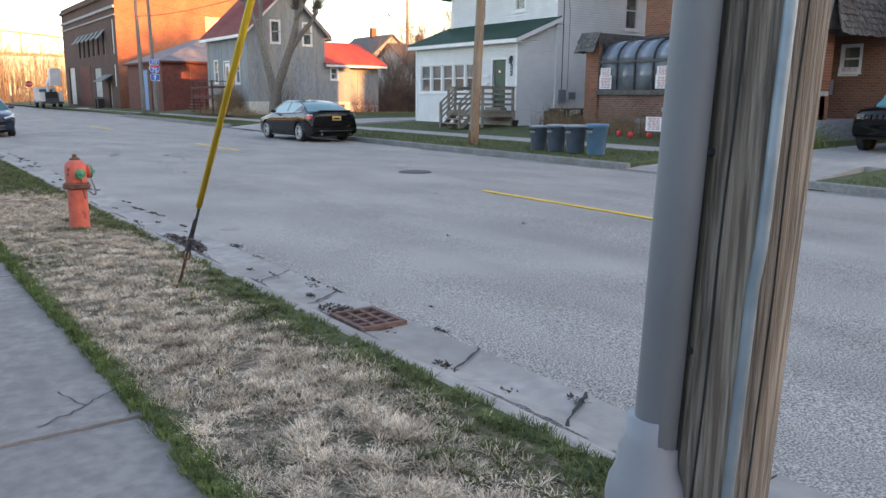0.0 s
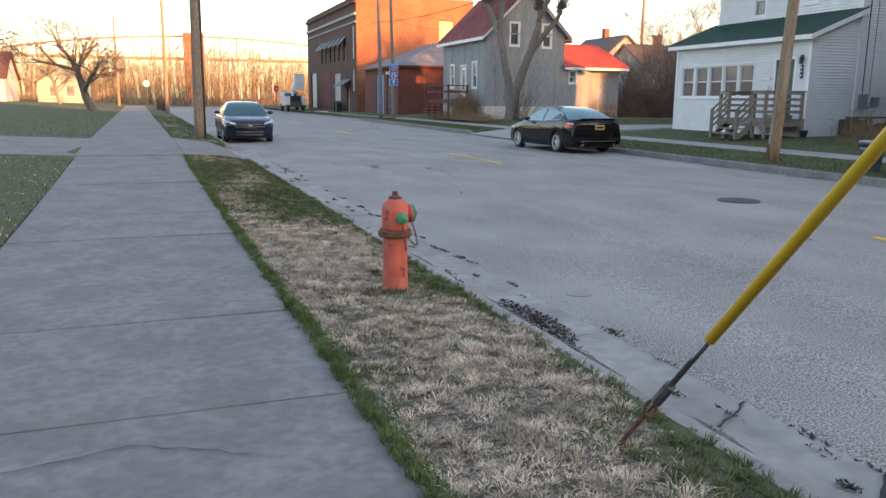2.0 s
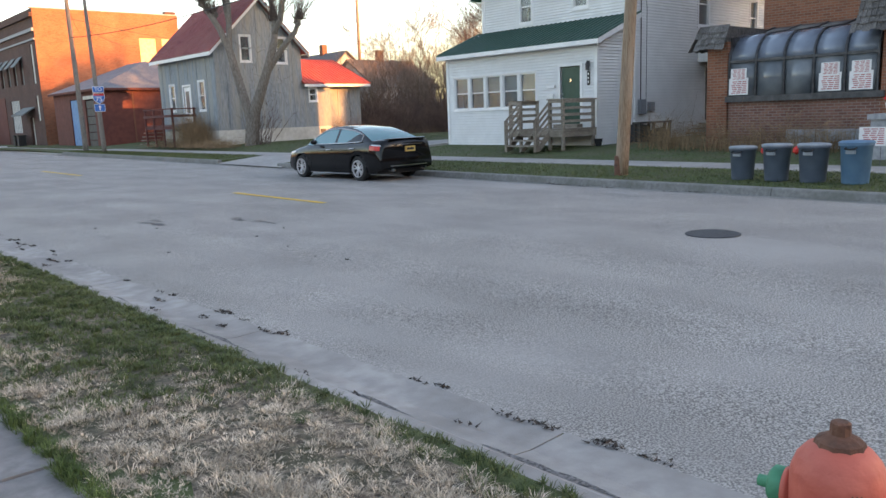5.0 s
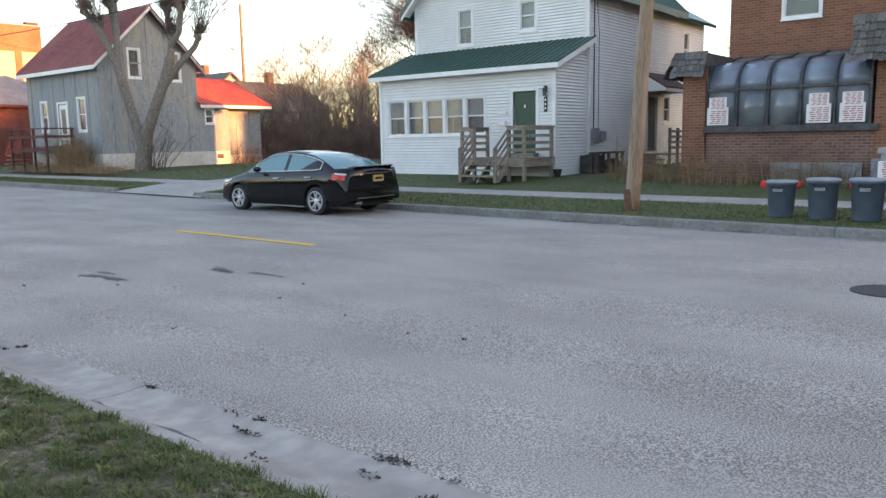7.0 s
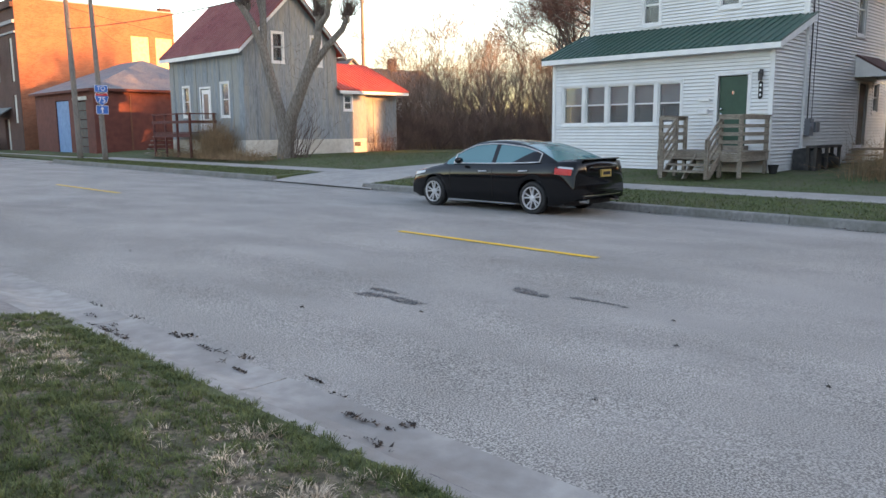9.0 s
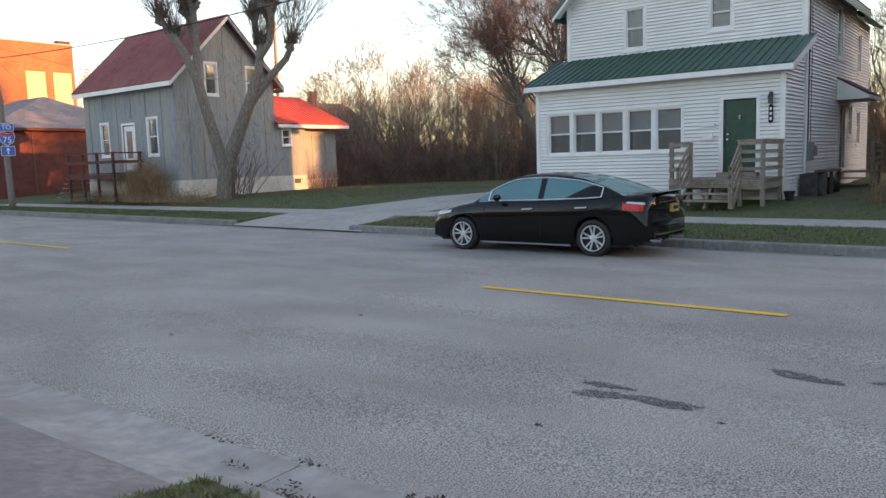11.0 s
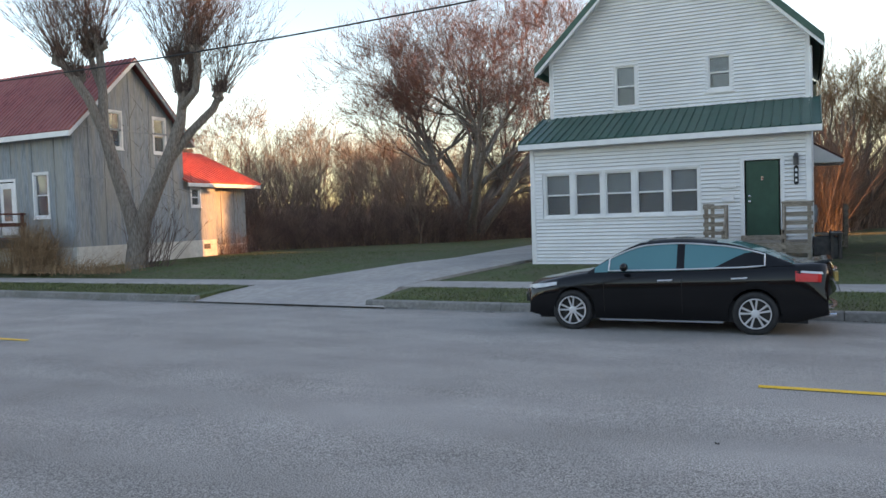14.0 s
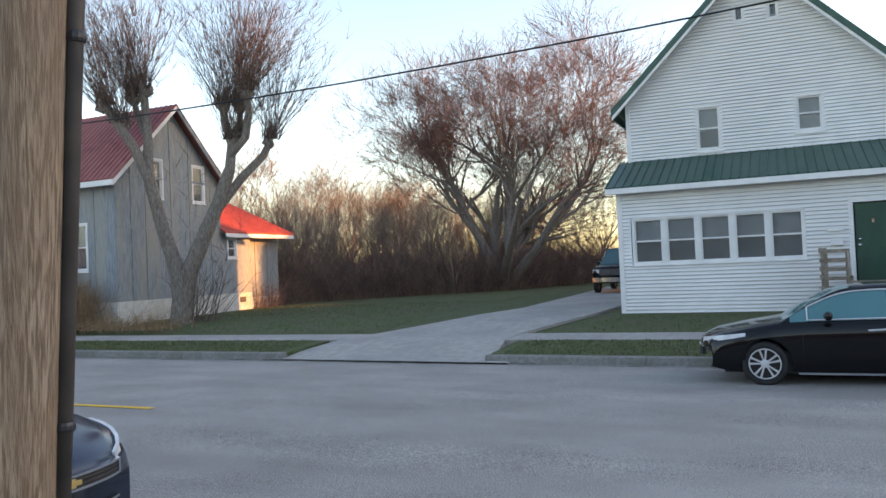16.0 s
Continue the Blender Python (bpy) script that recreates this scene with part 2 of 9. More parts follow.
M = dict(
    asphalt=asphalt_mat(),
    patch=surf("dark_asphalt", (0.05, 0.048, 0.05), (0.22, 0.21, 0.21), 60, 0.9, 0.7, 90),
    concrete=surf("concrete", (0.31, 0.288, 0.268), (0.39, 0.365, 0.34), 5, 0.85, 0.2, 120, c3=(0.25, 0.24, 0.235), stain=0.6),
    slab=surf("worn_pavement", (0.19, 0.172, 0.165), (0.265, 0.242, 0.232), 14, 0.85, 0.35, 130, c3=(0.15, 0.135, 0.13), stain=0.5),
    gutter=surf("gutter_concrete", (0.285, 0.265, 0.25), (0.37, 0.348, 0.33), 8, 0.85, 0.25, 110, c3=(0.19, 0.172, 0.16)),
    kerb=surf("kerb_concrete", (0.17, 0.165, 0.155), (0.24, 0.232, 0.22), 14, 0.9, 0.25, 90, c3=(0.13, 0.13, 0.11)),
    lawn=surf("lawn", (0.038, 0.062, 0.016), (0.09, 0.118, 0.042), 9, 0.95, 0.9, 90, c3=(0.10, 0.092, 0.052), stain=0.7),
    soil=surf("thatch", (0.07, 0.052, 0.038), (0.30, 0.235, 0.175), 30, 0.95, 1.0, 120, c3=(0.06, 0.062, 0.03), stain=0.8),
    yellow=surf("road_paint", (0.78, 0.42, 0.015), (0.88, 0.52, 0.03), 30, 0.7, 0.2, 150, c3=(0.60, 0.36, 0.05), stain=0.4),
    siding=surf("white_vinyl", (0.70, 0.71, 0.72), (0.78, 0.79, 0.80), 2, 0.55, 0.05, 40, c3=(0.66, 0.66, 0.66), stain=0.5),
    trim=surf("white_trim", (0.72, 0.72, 0.73), (0.80, 0.80, 0.80), 3, 0.5),
    green_roof=surf("green_metal", (0.012, 0.062, 0.046), (0.024, 0.098, 0.074), 3, 0.4, 0.05, 30, c3=(0.03, 0.09, 0.075)),
    green_door=surf("green_paint", (0.010, 0.055, 0.035), (0.014, 0.07, 0.045), 5, 0.45),
    deck=surf("weathered_wood", (0.20, 0.165, 0.13), (0.36, 0.31, 0.26), 10, 0.85, 0.4, 60, stretch=(1, 1, 4), c3=(0.17, 0.13, 0.10)),
    pane=glass("window_glass", (0.75, 0.8, 0.83)),
    # near-black colour that stands for the shade inside rooms
    room=surf("room_darkness", (0.02, 0.02, 0.02), (0.05, 0.048, 0.045), 3, 0.9),
    blind=surf("roller_blind", (0.17, 0.175, 0.18), (0.25, 0.255, 0.26), 4, 0.9),
    lit_blind=surf("yellow_blind", (0.62, 0.50, 0.27), (0.72, 0.60, 0.35), 4, 0.9),
    grey_board=surf("weathered_board", (0.19, 0.22, 0.245), (0.32, 0.355, 0.385), 5, 0.9, 0.35, 60, stretch=(6, 6, 0.6), c3=(0.36, 0.34, 0.30), stain=0.65),
    red_roof=surf("red_metal", (0.22, 0.045, 0.045), (0.33, 0.085, 0.08), 3, 0.5, 0.05, 30, c3=(0.35, 0.12, 0.10)),
    # red metal lightened towards orange, as if the low sun lay on it
    red_roof_sunlit=surf("sunlit_red_metal", (0.55, 0.075, 0.045), (0.68, 0.12, 0.07), 3, 0.5, 0.05, 30),
    white_block=surf("white_masonry", (0.55, 0.53, 0.49), (0.70, 0.68, 0.63), 5, 0.9, 0.3, 40, c3=(0.42, 0.38, 0.33)),
    red_wood=surf("dark_red_paint", (0.085, 0.022, 0.02), (0.14, 0.04, 0.035), 8, 0.8, 0.2, 60),
    garage_red=surf("barn_red", (0.125, 0.034, 0.026), (0.17, 0.05, 0.038), 3, 0.85, 0.15, 50, c3=(0.10, 0.03, 0.025)),
    garage_roof=surf("grey_shingle", (0.12, 0.13, 0.155), (0.19, 0.20, 0.23), 12, 0.9, 0.4, 50, c3=(0.24, 0.22, 0.22)),
    blue_door=surf("blue_paint", (0.06, 0.20, 0.42), (0.10, 0.28, 0.52), 4, 0.6, c3=(0.07, 0.22, 0.5)),
    dark_door=surf("dark_door_paint", (0.05, 0.045, 0.045), (0.085, 0.075, 0.07), 4, 0.7),
    # same brick twice: shade coloured into the front, evening sun into the side
    brick_shaded=brick_mat("shaded_brick", (0.075, 0.032, 0.027), (0.105, 0.046, 0.038), (0.10, 0.075, 0.068), "x"),
    brick_lit=brick_mat("sunlit_brick_side", (0.26, 0.085, 0.045), (0.36, 0.13, 0.068), (0.30, 0.16, 0.11), "y"),
    brick_x=brick_mat("red_brick", (0.19, 0.064, 0.036), (0.27, 0.098, 0.055), (0.23, 0.165, 0.13), "x"),
    brick_y=brick_mat("red_brick_side", (0.19, 0.064, 0.036), (0.27, 0.098, 0.055), (0.23, 0.165, 0.13), "y"),
    brick_low=brick_mat("worn_brick", (0.16, 0.07, 0.055), (0.24, 0.11, 0.085), (0.26, 0.21, 0.19), "x"),
    shake=surf("grey_shake", (0.075, 0.07, 0.07), (0.19, 0.175, 0.165), 14, 0.95, 0.6, 50, stretch=(3, 3, 0.7), isle=0.3),
    stone=surf("grey_block", (0.26, 0.27, 0.29), (0.38, 0.39, 0.41), 8, 0.9, 0.4, 50),
    frame_dark=surf("dark_metal", (0.055, 0.055, 0.06), (0.10, 0.10, 0.105), 6, 0.5, metal=0.6),
    smoke_glass=surf("smoked_glazing", (0.12, 0.14, 0.16), (0.22, 0.24, 0.26), 1.5, 0.12, c3=(0.10, 0.115, 0.13)),
    vault_glass=surf("tinted_vault_glazing", (0.16, 0.19, 0.24), (0.21, 0.25, 0.31), 1.5, 0.14),
    paper=surf("paper", (0.72, 0.70, 0.70), (0.82, 0.80, 0.80), 4, 0.8),
    ink=surf("ink_red", (0.45, 0.10, 0.10), (0.55, 0.16, 0.15), 4, 0.8),
    ink_blue=surf("ink_grey", (0.30, 0.30, 0.36), (0.42, 0.42, 0.48), 4, 0.8),
    red_flag=surf("red_plastic", (0.65, 0.03, 0.025), (0.75, 0.05, 0.04), 4, 0.5),
    pole=surf("pole_wood", (0.12, 0.095, 0.078), (0.38, 0.32, 0.265), 18, 0.9, 0.8, 45, stretch=(6, 6, 0.2), c3=(0.20, 0.15, 0.115), contrast=(0.38, 0.62)),
    pole_brown=surf("pole_wood_brown", (0.20, 0.12, 0.075), (0.36, 0.25, 0.17), 12, 0.9, 0.5, 40, stretch=(5, 5, 0.4), c3=(0.40, 0.31, 0.24)),
    pole_grey=surf("pole_wood_grey", (0.15, 0.135, 0.12), (0.25, 0.225, 0.20), 12, 0.9, 0.5, 40, stretch=(5, 5, 0.4)),
    pvc=surf("grey_conduit", (0.20, 0.215, 0.24), (0.235, 0.25, 0.275), 3, 0.5, 0.05, 40),
    galv=surf("galvanised_strip", (0.20, 0.26, 0.30), (0.30, 0.36, 0.40), 9, 0.5, 0.1, 60, metal=0.3),
    black=surf("black_rubber", (0.012, 0.012, 0.013), (0.022, 0.022, 0.024), 12, 0.7, 0.1, 60),
    guy=surf("yellow_plastic", (0.66, 0.40, 0.015), (0.76, 0.49, 0.03), 6, 0.5, c3=(0.6, 0.34, 0.02)),
    steel=surf("dull_steel", (0.09, 0.09, 0.10), (0.17, 0.17, 0.18), 20, 0.5, 0.1, 60, metal=0.7),
    hydrant=surf("hydrant_orange", (0.56, 0.095, 0.06), (0.70, 0.15, 0.10), 9, 0.6, 0.2, 40, c3=(0.34, 0.085, 0.06), stain=0.6),
    rust=surf("rust", (0.10, 0.045, 0.03), (0.21, 0.09, 0.055), 18, 0.9, 0.4, 60),
    cap_green=surf("cap_green", (0.02, 0.20, 0.10), (0.04, 0.30, 0.16), 14, 0.6, 0.2, 50, c3=(0.03, 0.10, 0.06)),
    iron=surf("cast_iron", (0.10, 0.055, 0.045), (0.18, 0.10, 0.085), 24, 0.85, 0.3, 80),
    iron_dark=surf("manhole_iron", (0.03, 0.03, 0.033), (0.06, 0.06, 0.065), 24, 0.7, 0.3, 80),
    # near black: painted shade of hollows, also used for cracks and door seams
    pit=surf("hollow_black", (0.006, 0.005, 0.005), (0.014, 0.012, 0.01), 8, 0.6),
    litter=surf("leaf_litter", (0.025, 0.02, 0.018), (0.085, 0.065, 0.055), 30, 0.95, 0.5, 60, isle=0.5),
    bin_grey=surf("grey_blue_plastic", (0.075, 0.10, 0.135), (0.10, 0.13, 0.17), 4, 0.5, 0.05, 40),
    bin_blue=surf("blue_plastic", (0.075, 0.17, 0.27), (0.10, 0.21, 0.32), 4, 0.5, 0.05, 40),
    lid_grey=surf("pale_lid", (0.22, 0.25, 0.28), (0.30, 0.33, 0.36), 4, 0.55),
    bark=surf("bark", (0.13, 0.11, 0.095), (0.27, 0.235, 0.205), 8, 0.95, 0.7, 40, stretch=(3, 3, 0.7)),
    twig=surf("twig", (0.085, 0.06, 0.052), (0.155, 0.11, 0.095), 6, 0.95),
    twig_red=surf("red_twig", (0.15, 0.082, 0.07), (0.24, 0.135, 0.11), 4, 0.95),
    brush=surf("brush_stems", (0.135, 0.086, 0.076), (0.27, 0.18, 0.15), 1.2, 0.95, isle=0.4),
    brush_pale=surf("pale_stems", (0.18, 0.13, 0.10), (0.30, 0.22, 0.17), 2, 0.95, isle=0.4),
    wood_far=surf("far_wood", (0.22, 0.15, 0.10), (0.38, 0.27, 0.18), 0.8, 0.95, isle=0.4),
    dry=surf("dry_stems", (0.20, 0.125, 0.07), (0.33, 0.22, 0.13), 3, 0.95, isle=0.4),
    blade=surf("grass_blades", (0.055, 0.08, 0.022), (0.135, 0.155, 0.06), 5, 0.9, isle=0.4),
    blade_bright=surf("bright_grass_blades", (0.06, 0.095, 0.022), (0.125, 0.17, 0.05), 5, 0.9, isle=0.4),
    pole_tan=surf("pole_wood_tan", (0.20, 0.145, 0.10), (0.46, 0.36, 0.265), 16, 0.9, 0.8, 45, stretch=(6, 6, 0.22), c3=(0.26, 0.185, 0.13), contrast=(0.4, 0.6)),
    straw=surf("straw_blades", (0.33, 0.26, 0.19), (0.70, 0.57, 0.44), 5, 0.9, isle=0.5),
    car_black=surf("black_paint", (0.005, 0.005, 0.006), (0.007, 0.007, 0.008), 1, 0.1, spec=0.35),
    car_blue=surf("navy_paint", (0.012, 0.021, 0.045), (0.016, 0.027, 0.056), 1, 0.18, spec=0.6),
    car_white=surf("white_car_paint", (0.55, 0.56, 0.58), (0.65, 0.66, 0.68), 1, 0.3),
    # teal tint strengthened so the base colour holds the sky's reflection too
    car_glass=surf("sky_teal_car_glass", (0.035, 0.17, 0.19), (0.045, 0.19, 0.21), 1, 0.05, spec=0.9),
    car_glass_teal=surf("teal_car_glass", (0.025, 0.09, 0.105), (0.03, 0.11, 0.125), 1, 0.06, spec=0.9),
    chrome=surf("chrome", (0.6, 0.6, 0.62), (0.7, 0.7, 0.72), 2, 0.15, metal=1.0),
    alloy=surf("machined_alloy", (0.55, 0.55, 0.57), (0.68, 0.68, 0.70), 4, 0.3, metal=0.25),
    tail=surf("tail_red", (0.55, 0.015, 0.02), (0.68, 0.03, 0.03), 3, 0.2),
    lens=surf("lamp_lens", (0.50, 0.52, 0.54), (0.68, 0.70, 0.72), 5, 0.12),
    gold=surf("gold_badge", (0.62, 0.46, 0.16), (0.72, 0.55, 0.22), 5, 0.35, metal=0.6),
    sign_blue=surf("sign_blue", (0.01, 0.13, 0.45), (0.015, 0.16, 0.52), 3, 0.4),
    sign_red=surf("sign_red", (0.55, 0.03, 0.03), (0.62, 0.05, 0.05), 3, 0.4),
    sign_white=surf("sign_white", (0.72, 0.74, 0.76), (0.80, 0.82, 0.84), 3, 0.4),
    teal=surf("teal_siding", (0.20, 0.30, 0.29), (0.27, 0.37, 0.36), 3, 0.7),
    far_roof=surf("far_roof", (0.10, 0.095, 0.095), (0.16, 0.15, 0.145), 6, 0.9),
    far_white=surf("far_siding", (0.50, 0.49, 0.46), (0.62, 0.60, 0.56), 3, 0.8),
    truss=surf("truss_steel", (0.30, 0.24, 0.16), (0.40, 0.32, 0.22), 1, 0.8),
    hedge_green=surf("evergreen_plant", (0.10, 0.13, 0.02), (0.20, 0.22, 0.05), 6, 0.9, isle=0.4),
    awning=surf("grey_awning", (0.10, 0.12, 0.125), (0.17, 0.19, 0.195), 6, 0.7),
    maroon=surf("maroon_shingle", (0.085, 0.04, 0.04), (0.13, 0.065, 0.06), 14, 0.9, 0.4, 50),
)

# ---- mesh helpers ----
def part(name, bm, material, parent=None, label="", smooth=False):
    me = bpy.data.meshes.new(name)
    bm.normal_update()
    bm.to_mesh(me)
    bm.free()
    me.materials.append(M[material])
    if smooth:
        for p in me.polygons:
            p.use_smooth = True
    ob = new(name, me)
    if parent is not None:
        ob.parent = parent
    if label:
        ob["label"] = label
    return ob


def thing(name, label, category, group="", at=(0, 0, 0), kind=""):
    e = new(name)
    e.empty_display_size = 0.2
    e.location = at
    return tagged(e, label, category, group, kind)


def setting(name, bm, material, label, category):
    return tagged(part(name, bm, material), label, category, kind="structure")


def box(bm, x0, x1, y0, y1, z0, z1, m=None):
    vs = [bm.verts.new((x, y, z)) for z in (z0, z1) for x, y in ((x0, y0), (x1, y0), (x1, y1), (x0, y1))]
    if m is not None:
        for v in vs:
            v.co = m @ v.co
    for f in ((3, 2, 1, 0), (4, 5, 6, 7), (0, 1, 5, 4), (1, 2, 6, 5), (2, 3, 7, 6), (3, 0, 4, 7)):
        bm.faces.new([vs[i] for i in f])
    return vs


def B(*a, **k):
    bm = bmesh.new()
    box(bm, *a, **k)
    return bm


def hexa(bm, pts):
    """A solid from eight corners: four below, four above, anticlockwise."""
    vs = [bm.verts.new(p) for p in pts]
    for f in ((3, 2, 1, 0), (4, 5, 6, 7), (0, 1, 5, 4), (1, 2, 6, 5), (2, 3, 7, 6), (3, 0, 4, 7)):
        bm.faces.new([vs[i] for i in f])


def rod(bm, p, q, r0, r1=None, n=8, cap=True):
    p, q = Vector(p), Vector(q)
    r1 = r0 if r1 is None else r1
    d = (q - p).normalized()
    u = d.orthogonal().normalized()
    w = d.cross(u)
    rings = []
    for c, r in ((p, r0), (q, r1)):
        rings.append([bm.verts.new(c + (u * math.cos(a) + w * math.sin(a)) * r) for a in (2 * math.pi * i / n for i in range(n))])
    for i in range(n):
        bm.faces.new((rings[0][i], rings[0][(i + 1) % n], rings[1][(i + 1) % n], rings[1][i]))
    if cap:
        bm.faces.new(rings[0][::-1])
        bm.faces.new(rings[1])


def pipe(bm, pts, radii, n=8, cap=True):
    """A tapered tube through points."""
    pts = [Vector(p) for p in pts]
    if not isinstance(radii, (list, tuple)):
        radii = [radii] * len(pts)
    rings, u = [], None
    for i, p in enumerate(pts):
        d = (pts[min(i + 1, len(pts) - 1)] - pts[max(i - 1, 0)]).normalized()
        u = d.orthogonal().normalized() if u is None else (u - d * u.dot(d)).normalized()
        w = d.cross(u)
        rings.append([bm.verts.new(p + (u * math.cos(a) + w * math.sin(a)) * radii[i]) for a in (2 * math.pi * k / n for k in range(n))])
    for a, b in zip(rings, rings[1:]):
        for i in range(n):
            bm.faces.new((a[i], a[(i + 1) % n], b[(i + 1) % n], b[i]))
    if cap:
        bm.faces.new(rings[0][::-1])
        bm.faces.new(rings[-1])


def lathe(bm, profile, n=24, centre=(0, 0, 0), axis='z', cap=True):
    """A turned solid from (radius, height) pairs."""
    c = Vector(centre)
    def at(r, h, a):
        x, y = r * math.cos(a), r * math.sin(a)
        return c + (Vector((x, y, h)) if axis == 'z' else Vector((h, x, y)) if axis == 'x' else Vector((x, h, y)))
    rings = [[bm.verts.new(at(r, h, 2 * math.pi * i / n)) for i in range(n)] for r, h in profile]
    for a, b in zip(rings, rings[1:]):
        for i in range(n):
            bm.faces.new((a[i], a[(i + 1) % n], b[(i + 1) % n], b[i]))
    if cap:
        bm.faces.new(rings[0][::-1])
        bm.faces.new(rings[-1])
    bmesh.ops.recalc_face_normals(bm, faces=bm.faces[:])


def sheet(name, verts, faces, material, label="", category="", kind="", parent=None, smooth=False):
    me = bpy.data.meshes.new(name)
    me.from_pydata(verts, [], faces)
    me.update()
    me.materials.append(M[material])
    if smooth:
        for p in me.polygons:
            p.use_smooth = True
    ob = new(name, me)
    if parent is not None:
        ob.parent = parent
    return tagged(ob, label, category, kind=kind)


def lerp(pts, x):
    return float(np.interp(x, [p[0] for p in pts], [p[1] for p in pts]))

# ---- the plan: edges of the street, by y along it ----
def near_kerb(y): return 2.40 - 0.014 * y
def walk_right(y): return 1.06 - 0.0205 * y
def walk_left(y): return walk_right(y) - 2.35
def seam(y): return near_kerb(y) + 0.66
def centre_line(y): return 7.95 + 0.011 * y
def far_kerb(y): return 13.2 + 0.027 * y
def near_z(y): return lerp([(-80, 0.03), (11, 0.03), (15, 0.06), (20, 0.14), (24, 0.23), (29, 0.30), (200, 0.35)], y)
def kerb_z(y): return lerp([(-80, -0.01), (10, 0.0), (22, 0.05), (30, 0.12), (200, 0.12)], y)
FAR_WALK = (16.3, 17.85)
FAR_Z = [(13.0, 0.03), (14.0, 0.045), (16.3, 0.14), (17.85, 0.15), (21.3, 0.37), (27, 0.43), (45, 0.5), (400, 0.6)]
GAP_NEAR, GAP_FAR, GAP_BRICK = (23.0, 29.0), (33.8, 38.8), (8.0, 12.3)


def stations():
    ys = [-600, -300, -160] + list(np.arange(-80, -4, 8)) + list(np.arange(-4, 46, 0.5)) + list(np.arange(46, 130, 3)) + [135, 140, 160, 220, 400, 900]
    ys += [g + d for g in (*GAP_NEAR, *GAP_FAR, *GAP_BRICK) for d in (-0.01, 0.01)]
    return sorted(float(y) for y in ys)


def sweep(name, ys, section, material, label, category, parent=None):
    """A strip along the street: section(y) gives the (x, z) points across it."""
    verts, faces, k = [], [], 0
    for j, y in enumerate(ys):
        s = section(y)
        k = len(s)
        verts += [(x, y, z) for x, z in s]
    for j in range(len(ys) - 1):
        for i in range(k - 1):
            a = j * k + i
            faces.append((a, a + 1, a + k + 1, a + k))
    if name == "kerb_stone":
        faces += [tuple(range(k)), tuple(range(len(verts) - 1, len(verts) - k - 1, -1))]
    return sheet(name, verts, faces, material, label, category, "structure", parent)


def wob(x, y, s=0.8):
    return noise.noise((x * s, y * s, 3.1))


def in_gap(y, g, pad=0.0):
    return g[0] - pad < y < g[1] + pad


def ground_section(y):
    """Lawn sheet, lowered under all hard surfaces."""
    cn = 0.35 if in_gap(y, GAP_NEAR) else 0.0
    cf = 0.35 if in_gap(y, GAP_FAR) or in_gap(y, GAP_BRICK) else 0.0
    nz, kz = near_z(y), kerb_z(y)
    wl, wr, nk, fk = walk_left(y), walk_right(y), near_kerb(y), far_kerb(y)
    e = 0.035 * wob(0, y, 2.2)
    out = [(-600, 2.5), (-60, 1.6), (-25, nz + 0.75), (-10, nz + 0.28), (-5, nz + 0.1), (wl - 0.35, nz + 0.02), (wl - 0.02, nz + 0.012), (wl, nz - 0.06)]
    out += [(wr - 0.01 + e, nz - 0.06), (wr + e, nz + 0.012)]
    out += [(wr + (nk - wr) * f, nz + (kz - nz) * f + 0.03 * math.sin(f * 3.14) + 0.012 * wob(f * 6, y, 3) - cn) for f in (0.15, 0.3, 0.45, 0.6, 0.75, 0.9)]
    out += [(nk + e * 0.7, kz + 0.012 - cn), (nk + e * 0.7 + 0.02, -0.3)]
    out += [(fk + 0.2, -0.3), (fk + 0.22, lerp(FAR_Z, fk) - cf)]
    out += [(x, lerp(FAR_Z, x) + (0.02 * wob(x, y, 0.7) if x not in FAR_WALK else 0) - cf) for x in (15.2, FAR_WALK[0])]
    out += [(FAR_WALK[0] + 0.02, 0.05), (FAR_WALK[1] - 0.02, 0.05)]
    out += [(x, lerp(FAR_Z, x) + (0.015 * wob(x, y, 0.35) if x > 18 else 0) - (0.06 if 32.5 < y < 38.6 and x < 39 else 0)) for x in (FAR_WALK[1], 18.6, 20, 21.3, 23, 25, 27, 30, 34, 38, 45, 60, 120, 600)]
    return out


ys = stations()
sweep("ground", ys, ground_section, "lawn", "short green lawn grass with dull brown patches", "lawn")
sweep("road", ys[:-4], lambda y: [(seam(y), -0.088), (seam(y) + 1.6, -0.07), (centre_line(y), -0.045), (11, -0.07), (far_kerb(y) - 0.35, -0.092), (far_kerb(y) + 0.02, -0.10)],
      "asphalt", "worn pale grey asphalt street with patches and cracks", "road")
_cross = bmesh.new()
box(_cross, -200, 200, 128, 141, -0.3, -0.02)
setting("cross_street", _cross, "asphalt", "grey asphalt street crossing at the far end", "road")


def kerb_near(y):
    nk, kz = near_kerb(y), kerb_z(y)
    return [(nk - 0.03, kz - 0.2), (nk - 0.02, kz), (nk + 0.11, kz - 0.005), (nk + 0.15, kz - 0.03), (nk + 0.24, -0.075), (nk + 0.4, -0.094), (seam(y) + 0.01, -0.084)]


def kerb_far(y):
    fk = far_kerb(y)
    t = lerp(FAR_Z, fk) + 0.01
    return [(fk - 0.45, -0.091), (fk - 0.02, -0.098), (fk, -0.095), (fk + 0.035, t - 0.02), (fk + 0.06, t), (fk + 0.2, t + 0.004), (fk + 0.22, -0.2)]


def drop_kerb_near(y):
    nk = near_kerb(y)
    return [(nk - 0.03, -0.2), (nk - 0.02, -0.02), (nk + 0.11, -0.03), (nk + 0.15, -0.045), (nk + 0.24, -0.075), (nk + 0.4, -0.094), (seam(y) + 0.01, -0.084)]


